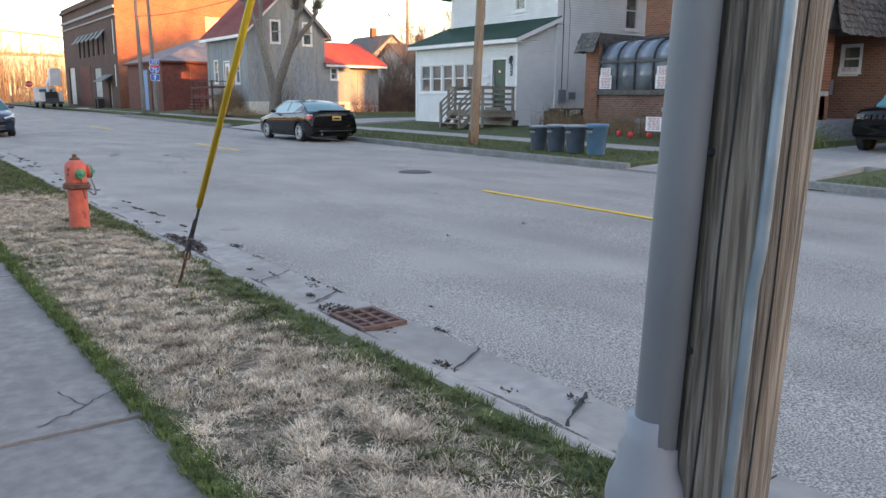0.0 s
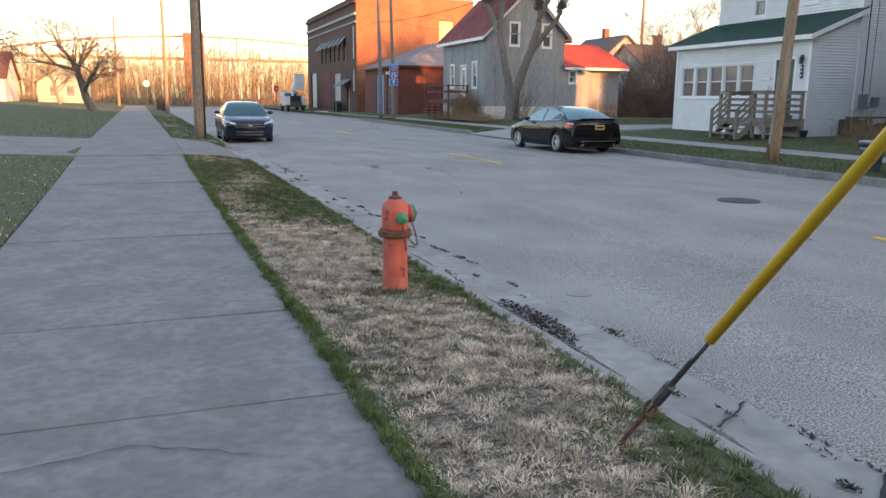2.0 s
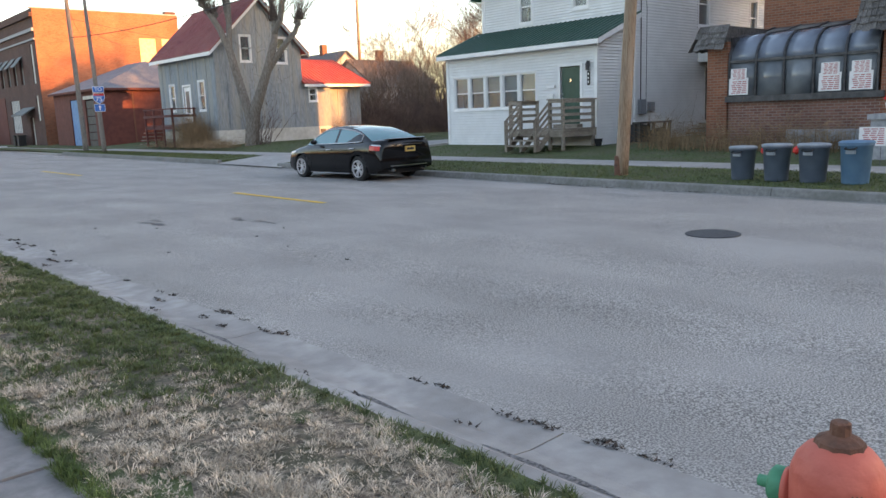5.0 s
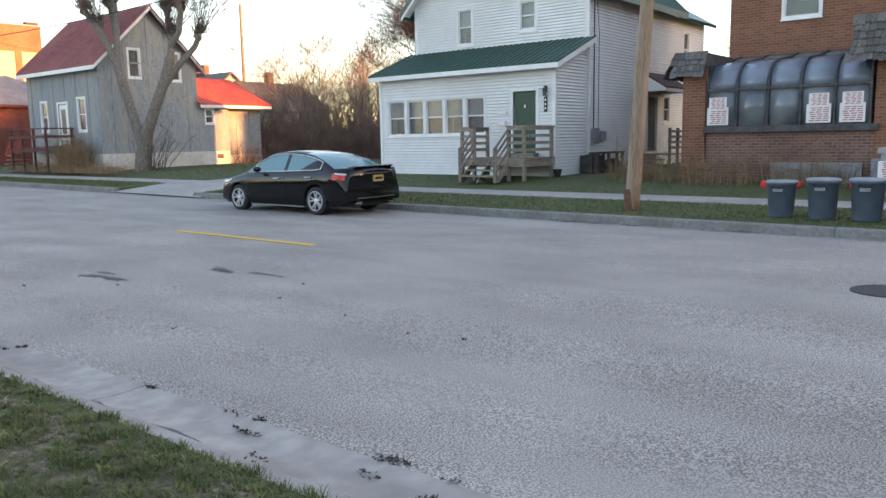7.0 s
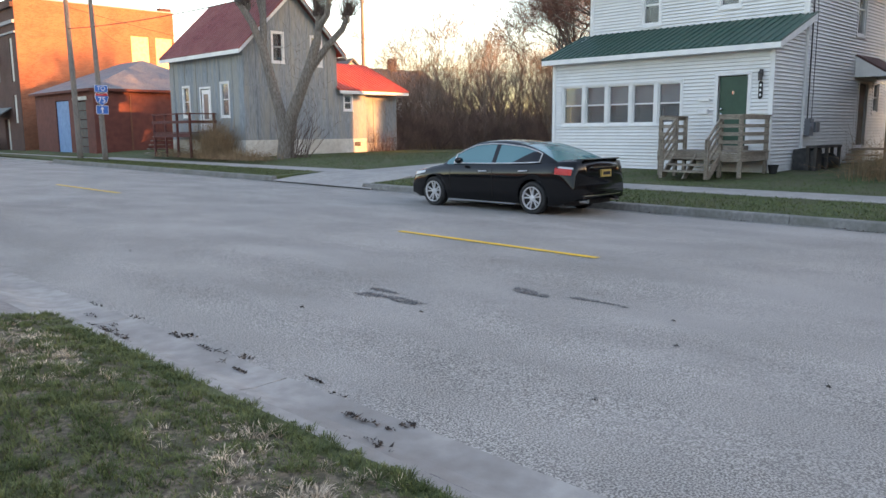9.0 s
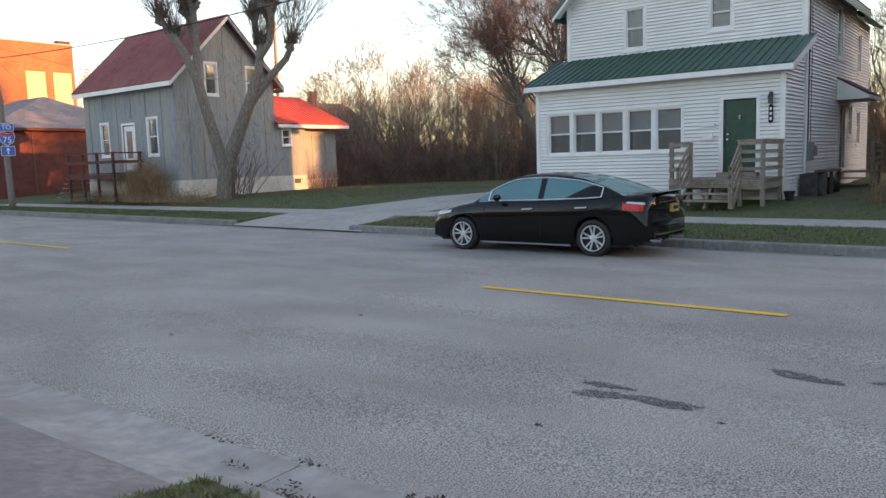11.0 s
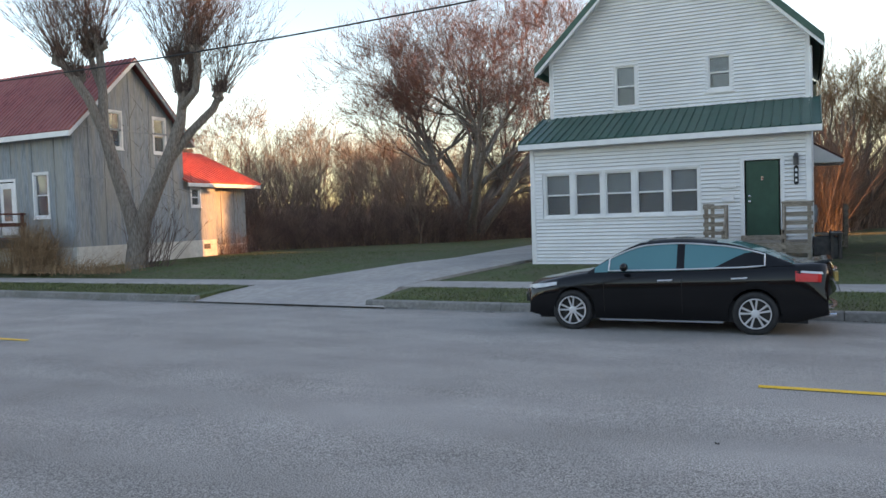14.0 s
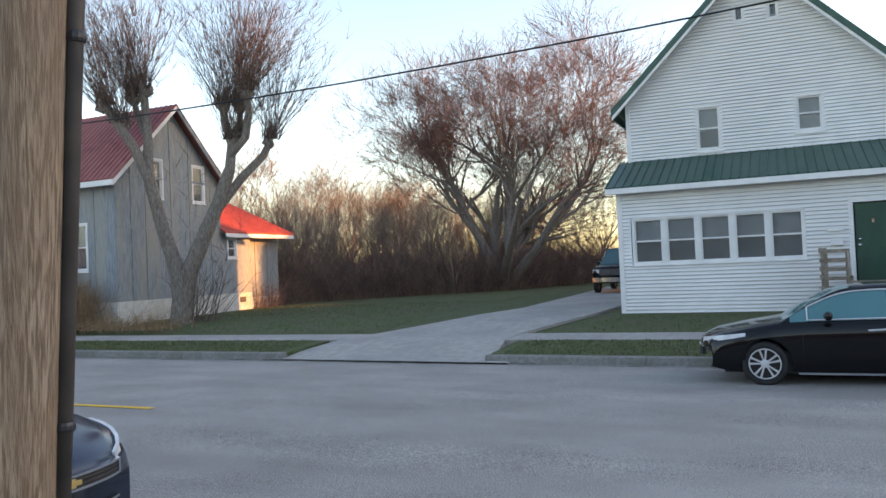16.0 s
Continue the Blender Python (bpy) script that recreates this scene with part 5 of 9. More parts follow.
# ---- the tall brick building ----
def brick_building():
    b = thing("brick_building", "brick commercial building, front coloured as shaded and side wall as sunlit", "building")
    X0, X1, Y0, Y1, zt = 18.9, 31.2, 80.0, 106.0, 11.4
    F, S = ('x', X0, -1), ('y', Y0, -1)
    ups = [(81.0, 81.7, 5.4, 8.6)] + [(84.6 + 2.3 * i, 85.7 + 2.3 * i, 5.5, 7.7) for i in range(6)]
    low = [(81.0, 81.7, 2.3, 4.4), (83.2, 84.4, 0.05, 2.6), (87.2, 90.2, 1.3, 4.2), (100.5, 104.0, 0.4, 4.6)]
    # front in the shaded brick colour, south side in the sunlit one
    bm = bmesh.new(); wall_slab(bm, F, lambda z: (Y0, Y1), 0.0, zt, ups + low, 0.3, 1.2); part("front_wall", bm, "brick_shaded", b)
    sh = [(27.5, 29.0, 6.5, 9.3), (29.55, 31.0, 6.5, 9.3)]
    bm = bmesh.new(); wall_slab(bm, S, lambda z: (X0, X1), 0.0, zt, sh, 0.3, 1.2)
    part("side_wall", bm, "brick_lit", b, "brick side wall with evening sun put into its orange colour")
    bm = bmesh.new(); box(bm, X0 + 0.3, X1, Y1 - 0.3, Y1, 0, zt); box(bm, X1 - 0.3, X1, Y0 + 0.3, Y1, 0, zt); part("back_wall", bm, "brick_shaded", b)
    part("roof", B(X0 + 0.1, X1 - 0.1, Y0 + 0.1, Y1 - 0.1, zt - 0.6, zt - 0.5), "far_roof", b)
    for z, d, hh in ((10.9, 0.22, 0.35), (9.7, 0.16, 0.25), (8.95, 0.1, 0.14)):
        part("cornice", WB(F, Y0, Y1, z - hh / 2, z + hh / 2, 0.02, d + 0.02), "stone" if z < 10 else "brick_shaded", b)
    part("coping", WB(S, X0 - 0.2, X1 + 0.05, zt, zt + 0.1, -0.35, 0.08), "stone", b)
    part("chimney", B(X1 - 1.1, X1 - 0.1, Y0 + 0.05, Y0 + 0.6, zt, zt + 0.35), "brick_shaded", b)
    for u0, u1, z0, z1 in ups[1:]:
        w = part("window", WB(F, u0, u1, z0, z1, -0.2, -0.16), "blind", b)
        bm = bmesh.new()
        hexa(bm, [put(F, u0 - 0.15, z1 - 0.75, 0.75), put(F, u1 + 0.15, z1 - 0.75, 0.75), put(F, u1 + 0.15, z1 + 0.1, 0.02), put(F, u0 - 0.15, z1 + 0.1, 0.02), put(F, u0 - 0.15, z1 - 0.7, 0.75), put(F, u1 + 0.15, z1 - 0.7, 0.75), put(F, u1 + 0.15, z1 + 0.16, 0.02), put(F, u0 - 0.15, z1 + 0.16, 0.02)])
        bmesh.ops.recalc_face_normals(bm, faces=bm.faces[:])
        part("awning", bm, "awning", w)
    for u0, u1, z0, z1 in (ups[0], low[0]):
        part("boarded_window", WB(F, u0, u1, z0, z1, -0.2, -0.05), "far_white", b)
    part("boarded_window", WB(F, 87.2, 90.2, 1.3, 4.2, -0.2, -0.05), "far_white", b, "white grilled shop window")
    for i in range(6):
        part("bar", WB(F, 87.3 + i * 0.52, 87.42 + i * 0.52, 1.3, 4.2, -0.05, -0.02), "stone", b)
    part("door", WB(F, 83.2, 84.4, 0.05, 2.6, -0.25, -0.2), "far_white", b)
    bm = bmesh.new()
    hexa(bm, [put(F, 82.4, 2.75, 1.1), put(F, 86.0, 2.75, 1.1), put(F, 86.0, 3.4, 0.03), put(F, 82.4, 3.4, 0.03), put(F, 82.4, 2.85, 1.1), put(F, 86.0, 2.85, 1.1), put(F, 86.0, 3.5, 0.03), put(F, 82.4, 3.5, 0.03)])
    bmesh.ops.recalc_face_normals(bm, faces=bm.faces[:])
    part("door_canopy", bm, "awning", b)
    part("shop_front", WB(F, 92.0, 97.5, 0.1, 4.6, 0.03, 0.06), "garage_red", b)
    part("shop_window", WB(F, 100.5, 104.0, 0.4, 4.6, -0.2, -0.15), "far_white", b)
    for u0, u1, z0, z1 in sh:
        w = part("bricked_window", WB(S, u0, u1, z0, z1, -0.2, -0.04), "lit_blind", b, "boarded pale yellow window")
    for i, y in enumerate((84.9, 86.2)):
        o = thing("wheeled_bin", "black wheeled bin at the brick building", "bin", "bins at the brick building")
        part("body", B(17.9, 18.5, y, y + 0.6, 0.13, 1.05), "black", o); part("lid", B(17.85, 18.55, y - 0.03, y + 0.63, 1.05, 1.12), "black", o)


brick_building()


# ---- the brick house with the glazed bay ----
def shakes(bm, a, b, out, z0, z1, flare, rows=4):
    """Rows of uneven shakes on a sloping skirt between two points of its top edge."""
    rnd = random.Random(5)
    a, b, out = Vector(a), Vector(b), Vector(out)
    L = (b - a).length
    d = (b - a).normalized()
    for r in range(rows):
        u = -0.05
        while u < L:
            w = rnd.uniform(0.09, 0.2)
            f0, f1 = r / rows, (r + 1.25 + rnd.uniform(-0.12, 0.18)) / rows
            zt, zl = z1 + (z0 - z1) * f0, z1 + (z0 - z1) * f1
            pt = a + d * u + out * (flare * f0 + 0.01)
            pl = a + d * u + out * (flare * f1 + 0.035 + rnd.uniform(0, 0.02))
            q = d * (w - 0.008)
            hexa(bm, [Vector((pl.x, pl.y, zl)), Vector((pl.x, pl.y, zl)) + q, Vector((pt.x, pt.y, zt)) + q, Vector((pt.x, pt.y, zt)),
                      Vector((pl.x, pl.y, zl)) + out * 0.02, Vector((pl.x, pl.y, zl)) + q + out * 0.02, Vector((pt.x, pt.y, zt)) + q + out * 0.012, Vector((pt.x, pt.y, zt)) + out * 0.012])
            u += w
    bmesh.ops.recalc_face_normals(bm, faces=bm.faces[:])


def poster(parent, plane, u, z, w, h, rows, red=True):
    p = part("poster", WB(plane, u, u + w, z, z + h, 0.0, 0.006), "paper", parent, "paper notice with unreadable red and grey lines")
    bm = bmesh.new()
    rows *= 3
    for i in range(rows - 1):
        zz = z + h - (i + 0.9) * h / rows
        a = u + 0.05
        for k in range(3):
            b = a + (w - 0.12) * (0.22 + 0.1 * ((i * 5 + k * 3) % 4) / 3)
            wbox(bm, plane, a, min(b, u + w - 0.04), zz - h / rows * 0.26, zz + h / rows * 0.2, 0.006, 0.009)
            a = b + 0.03
    part("print", bm, "ink" if red else "ink_blue", p)
    return p


def brick_house():
    h = thing("brick_house", "red brick house with glazed bay and shake-roofed porch", "house")
    XF, XM, Y0, Y1, zb = 20.9, 23.6, 7.4, 20.45, 0.3
    # main block
    Mx, My = ('x', XM, -1), ('y', Y1, 1)
    bm = bmesh.new(); wall_slab(bm, Mx, lambda z: (Y0, Y1), zb, 8.6, [(18.0, 19.0, 4.75, 6.3), (13.9, 15.6, 4.9, 6.4), (12.35, 12.95, 2.3, 3.1)], 0.25, 2.0); part("front_wall", bm, "brick_x", h)
    window(h, Mx, 18.03, 18.97, 4.78, 6.27, casing=0.06, blind=0.3); window(h, Mx, 13.93, 15.57, 4.93, 6.37, casing=0.06, blind=0.3); window(h, Mx, 12.38, 12.92, 2.33, 3.07, casing=0.05, blind=0.0)
    bm = bmesh.new(); box(bm, XM + 0.25, 32.5, Y1 - 0.25, Y1, zb, 8.6); box(bm, XM + 0.25, 32.5, Y0, Y0 + 0.25, zb, 8.6); box(bm, 32.25, 32.5, Y0, Y1, zb, 8.6); part("side_wall", bm, "brick_y", h)
    bm = bmesh.new(); slab_roof(bm, (XM - 0.5, Y0 - 0.5, 8.5), (33, Y0 - 0.5, 8.5), (33, 14, 11.2), (XM - 0.5, 14, 11.2)); slab_roof(bm, (XM - 0.5, Y1 + 0.5, 8.5), (33, Y1 + 0.5, 8.5), (33, 14, 11.2), (XM - 0.5, 14, 11.2)); part("roof", bm, "far_roof", h)
    # glazed bay: brick below, curved glazing above
    F = ('x', XF, -1)
    part("bay_wall", B(XF, XF + 0.25, 16.1, 20.1, 0.25, 1.62), "brick_low", h, "worn brick wall below the glazing")
    part("bay_base", B(XF - 0.05, XF - 0.002, 16.3, 18.4, 0.25, 0.85), "stone", h)
    part("bay_sill", B(XF - 0.12, XF + 0.3, 16.0, 20.15, 1.62, 1.78), "frame_dark", h)
    n = 5
    arc = [(0.0, 1.78), (0.0, 2.75)] + [(0.95 - 0.95 * math.cos(a), 2.75 + 0.75 * math.sin(a)) for a in (radians(k) for k in (15, 30, 45, 60, 75, 90))] + [(1.9, 3.62), (2.7, 3.8)]
    for i in range(n):
        ya, yb = 16.2 + i * 0.78, 16.2 + (i + 1) * 0.78
        for nm, seg, mt in (("glazing", arc[:2], "smoke_glass"), ("vault_pane", arc[1:9], "vault_glass"), ("bay_roof", arc[8:], "far_roof")):
            bm = bmesh.new()
            r = []
            for yy in (ya + 0.03, yb - 0.03):
                r.append([bm.verts.new((XF + 0.02 + x, yy, z)) for x, z in seg])
            for a in range(len(seg) - 1):
                bm.faces.new((r[0][a], r[0][a + 1], r[1][a + 1], r[1][a]))
            bmesh.ops.recalc_face_normals(bm, faces=bm.faces[:])
            bmesh.ops.solidify(bm, geom=bm.faces[:], thickness=0.012)
            part(nm, bm, mt, h, "", True)
    for i in range(n + 1):
        y = 16.2 + i * 0.78
        bm = bmesh.new(); pipe(bm, [(XF + x, y, z) for x, z in arc], 0.035, 6); part("glazing_bar", bm, "frame_dark", h)
    part("transom", B(XF - 0.02, XF + 0.03, 16.2, 20.1, 2.70, 2.77), "frame_dark", h)
    part("bay_cheek", B(XF + 0.1, XM, 20.05, 20.13, 1.78, 3.4), "frame_dark", h)
    for u, red in ((19.52, True), (17.05, True), (16.3, True)):
        poster(h, ('x', XF - 0.02, -1), u, 1.82, 0.56, 0.46, 3, red); poster(h, ('x', XF - 0.03, -1), u + 0.05, 2.22, 0.46, 0.32, 3)
    # brick piers and shake skirts
    part("pier", B(XF - 0.05, XF + 0.4, 20.13, 20.75, 0.25, 3.3), "brick_x", h)
    bm = bmesh.new(); shakes(bm, (XF + 0.0, 20.15, 0), (XF + 0.0, 20.95, 0), (-1, 0, 0), 3.15, 3.78, 0.32); shakes(bm, (XM, 20.95, 0), (XF + 0.0, 20.95, 0), (0, 1, 0), 3.15, 3.78, 0.3); box(bm, XF, XM, 20.2, 20.93, 3.25, 3.75); part("shake_skirt", bm, "shake", h, "grey weathered wood shakes")["kind"] = "stuff"
    # porch
    yl, yr = 12.0, 16.35
    bm = bmesh.new(); box(bm, XF - 0.15, XM, yl - 0.15, yr + 0.2, 3.35, 4.25); part("porch_roof", bm, "far_roof", h)
    bm = bmesh.new(); shakes(bm, (XF - 0.1, yl - 0.2, 0), (XF - 0.1, yr + 0.25, 0), (-1, 0, 0), 3.25, 4.3, 0.35, 6); shakes(bm, (XM, yl - 0.2, 0), (XF - 0.1, yl - 0.2, 0), (0, -1, 0), 3.25, 4.3, 0.3, 6); part("shake_skirt", bm, "shake", h, "grey weathered wood shakes")["kind"] = "stuff"
    for y0, y1, zz in ((15.75, 16.1, 1.0), (13.2, 13.75, 1.0), (12.0, 12.3, 1.0)):
        part("pier", B(XF - 0.05, XF + 0.45, y0, y1, 0.3, 3.35), "brick_x", h)
    part("porch_wall", B(XF, XF + 0.25, 12.0, 13.3, 0.9, 1.6), "brick_x", h)
    part("porch_coping", B(XF - 0.08, XF + 0.3, 11.95, 13.25, 1.6, 1.72), "stone", h)
    part("porch_base", B(XF - 0.1, XM, 11.9, 16.1, 0.2, 0.95), "stone", h, "grey block porch base")
    for i, (y0, y1) in enumerate(((12.55, 13.5), (14.95, 15.6))):
        part("step_wall", B(18.9 if i else 19.2, XF - 0.1, y0, y1, 0.15, 1.12), "stone", h)
        part("step_coping", B((18.9 if i else 19.2) - 0.06, XF - 0.1, y0 - 0.06, y1 + 0.06, 1.12, 1.24), "stone", h)
    for i in range(4):
        part("step", B(19.3 + i * 0.36, 20.8, 13.5, 14.95, 0.2, 0.36 + i * 0.16), "stone", h)
    # doorway
    D = ('x', XM - 0.03, -1)
    part("front_door", WB(D, 14.35, 15.25, 1.0, 3.1, 0.0, 0.06), "awning", h); bm = bmesh.new()
    for a, b, c, e in ((14.25, 14.35, 0.95, 3.2), (15.25, 15.35, 0.95, 3.2), (14.35, 15.25, 3.1, 3.2)):
        wbox(bm, D, a, b, c, e, 0.0, 0.09)
    part("door_frame", bm, "lit_blind", h)
    for u, z in ((15.5, 2.3), (15.55, 1.75), (13.9, 2.2), (13.95, 1.6)):
        poster(h, D, u, z, 0.32, 0.42, 3)
    poster(h, ('x', XF - 0.06, -1), 13.25, 2.25, 0.42, 0.5, 3); poster(h, D, 12.4, 2.2, 0.6, 0.25, 2)
    # things on the porch
    s = thing("porch_sofa", "pale upholstered sofa on the brick porch", "sofa")
    bm = bmesh.new(); box(bm, 21.6, 22.5, 13.9, 15.5, 0.95, 1.4); box(bm, 22.3, 22.6, 13.9, 15.5, 1.4, 1.85); bmesh.ops.bevel(bm, geom=bm.edges[:], offset=0.06, segments=2); part("seat", bm, "stone", s)
    c = thing("red_container", "red plastic container on the porch steps wall", "container")
    bm = bmesh.new(); lathe(bm, [(0.16, 1.24), (0.18, 1.6), (0.14, 1.64), (0.06, 1.7)], 14, (20.0, 13.1, 0)); part("tub", bm, "red_flag", c)
    c = thing("planter", "white pot with red flowers on the step wall", "planter")
    bm = bmesh.new(); lathe(bm, [(0.1, 1.24), (0.15, 1.48), (0.13, 1.48)], 14, (19.3, 15.3, 0)); part("pot", bm, "paper", c)
    bm = bmesh.new()
    rr = random.Random(8)
    for i in range(26):
        p = Vector((19.3 + rr.uniform(-.15, .15), 15.3 + rr.uniform(-.15, .15), 1.55 + rr.uniform(0, .22)))
        bmesh.ops.create_icosphere(bm, subdivisions=1, radius=0.035, matrix=Matrix.Translation(p))
    part("flowers", bm, "red_flag", c)
    c = thing("bagged_goods", "white and green plastic bags on the porch wall", "bags")
    bm = bmesh.new()
    for i in range(3):
        bmesh.ops.create_icosphere(bm, subdivisions=2, radius=0.24, matrix=Matrix.Translation((21.0, 12.25 + i * 0.32, 1.86)) @ Matrix.Diagonal((0.9, 1, 0.65, 1)))
    part("bags", bm, "paper", c, "", True)
    bm = bmesh.new(); pipe(bm, [(23.5, 13.25, 0.4), (23.5, 13.25, 5.5)], 0.04, 8); part("downpipe", bm, "pvc", h)
    part("meter_box", B(23.35, 23.57, 13.1, 13.4, 1.65, 2.1), "pvc", h)
    # yard sign, red markers
    y = thing("yard_sign", "white and red yard sign on wire legs in the lawn", "sign")
    poster(y, ('x', 18.0, -1), 14.95, 0.58, 0.55, 0.4, 3)
    for u in (15.05, 15.4):
        bm = bmesh.new(); rod(bm, (18.0, u, 0.1), (18.0, u, 0.6), 0.006, None, 6); part("wire_leg", bm, "steel", y)
    for x, yy in ((18.6, 17.9), (18.4, 16.4), (18.9, 16.1), (18.8, 17.2)):
        f = thing("marker_flag", "small bright red marker in the lawn", "flag", "lawn markers")
        bm = bmesh.new(); bmesh.ops.create_icosphere(bm, subdivisions=1, radius=0.09, matrix=Matrix.Translation((x, yy, 0.42)) @ Matrix.Diagonal((1, 1, 1.2, 1))); part("flag", bm, "red_flag", f)
        bm = bmesh.new(); rod(bm, (x, yy, 0.1), (x, yy, 0.36), 0.006, None, 6); part("wire", bm, "steel", f)


brick_house()

# ---- houses far behind ----
def far_house(name, label, x0, x1, y0, y1, z1, zr, wall, roof, ridge='x', chimney=True):
    h = thing(name, label, "house")
    part("wall", B(x0, x1, y0, y1, 0.1, z1), wall, h)
    bm = bmesh.new()
    o = 0.35
    if ridge == 'x':
        ym = (y0 + y1) / 2
        slab_roof(bm, (x0 - o, y0 - o, z1 - 0.15), (x1 + o, y0 - o, z1 - 0.15), (x1 + o, ym, zr), (x0 - o, ym, zr)); slab_roof(bm, (x0 - o, y1 + o, z1 - 0.15), (x1 + o, y1 + o, z1 - 0.15), (x1 + o, ym, zr), (x0 - o, ym, zr))
        for xx in (x0, x1 - 0.1):
            gb = bmesh.new()
            hexa(gb, [(xx, y0, z1), (xx + 0.1, y0, z1), (xx + 0.1, y1, z1), (xx, y1, z1), (xx, ym - 0.05, zr - 0.15), (xx + 0.1, ym - 0.05, zr - 0.15), (xx + 0.1, ym + 0.05, zr - 0.15), (xx, ym + 0.05, zr - 0.15)])
            part("gable", gb, wall, h)
    else:
        xm = (x0 + x1) / 2
        slab_roof(bm, (x0 - o, y0 - o, z1 - 0.15), (x0 - o, y1 + o, z1 - 0.15), (xm, y1 + o, zr), (xm, y0 - o, zr)); slab_roof(bm, (x1 + o, y0 - o, z1 - 0.15), (x1 + o, y1 + o, z1 - 0.15), (xm, y1 + o, zr), (xm, y0 - o, zr))
        for yy in (y0, y1 - 0.1):
            gb = bmesh.new()
            hexa(gb, [(x0, yy, z1), (x1, yy, z1), (x1, yy + 0.1, z1), (x0, yy + 0.1, z1), (xm - 0.05, yy, zr - 0.15), (xm + 0.05, yy, zr - 0.15), (xm + 0.05, yy + 0.1, zr - 0.15), (xm - 0.05, yy + 0.1, zr - 0.15)])
            part("gable", gb, wall, h)
    part("roof", bm, roof, h)
    if chimney:
        part("chimney", B((x0 + x1) / 2 - 0.3, (x0 + x1) / 2 + 0.3, (y0 + y1) / 2 - 0.3, (y0 + y1) / 2 + 0.3, zr - 0.6, zr + 0.9), "brick_x", h)
    P = ('y', y0, -1)
    for u in ((x0 * 2 + x1) / 3, (x0 + x1 * 2) / 3):
        w = part("window", WB(P, u - 0.45, u + 0.45, z1 * 0.45, z1 * 0.45 + 1.3, 0.0, 0.03), "smoke_glass", h)
        part("frame", WB(P, u - 0.52, u + 0.52, z1 * 0.45 - 0.07, z1 * 0.45, 0.0, 0.05), "trim", w)
    return h


far_house("far_white_house", "distant pale house with grey roof and chimney", 43.5, 50.5, 76, 84, 5.4, 8.4, "far_white", "far_roof", 'y')
far_house("far_grey_house", "distant house with dark roof behind bare shrubs", 42.5, 49.5, 65, 73, 4.3, 6.9, "far_white", "far_roof", 'x')
far_house("teal_garage", "distant pale teal garage with white door", -14.5, -8.5, 120, 127, 3.4, 5.4, "teal", "far_roof", 'y', False)
far_house("far_blue_house", "distant pale house with brown roof beyond the lawn", -34, -17, 112, 122, 3.8, 7.0, "far_white", "maroon", 'x', False)


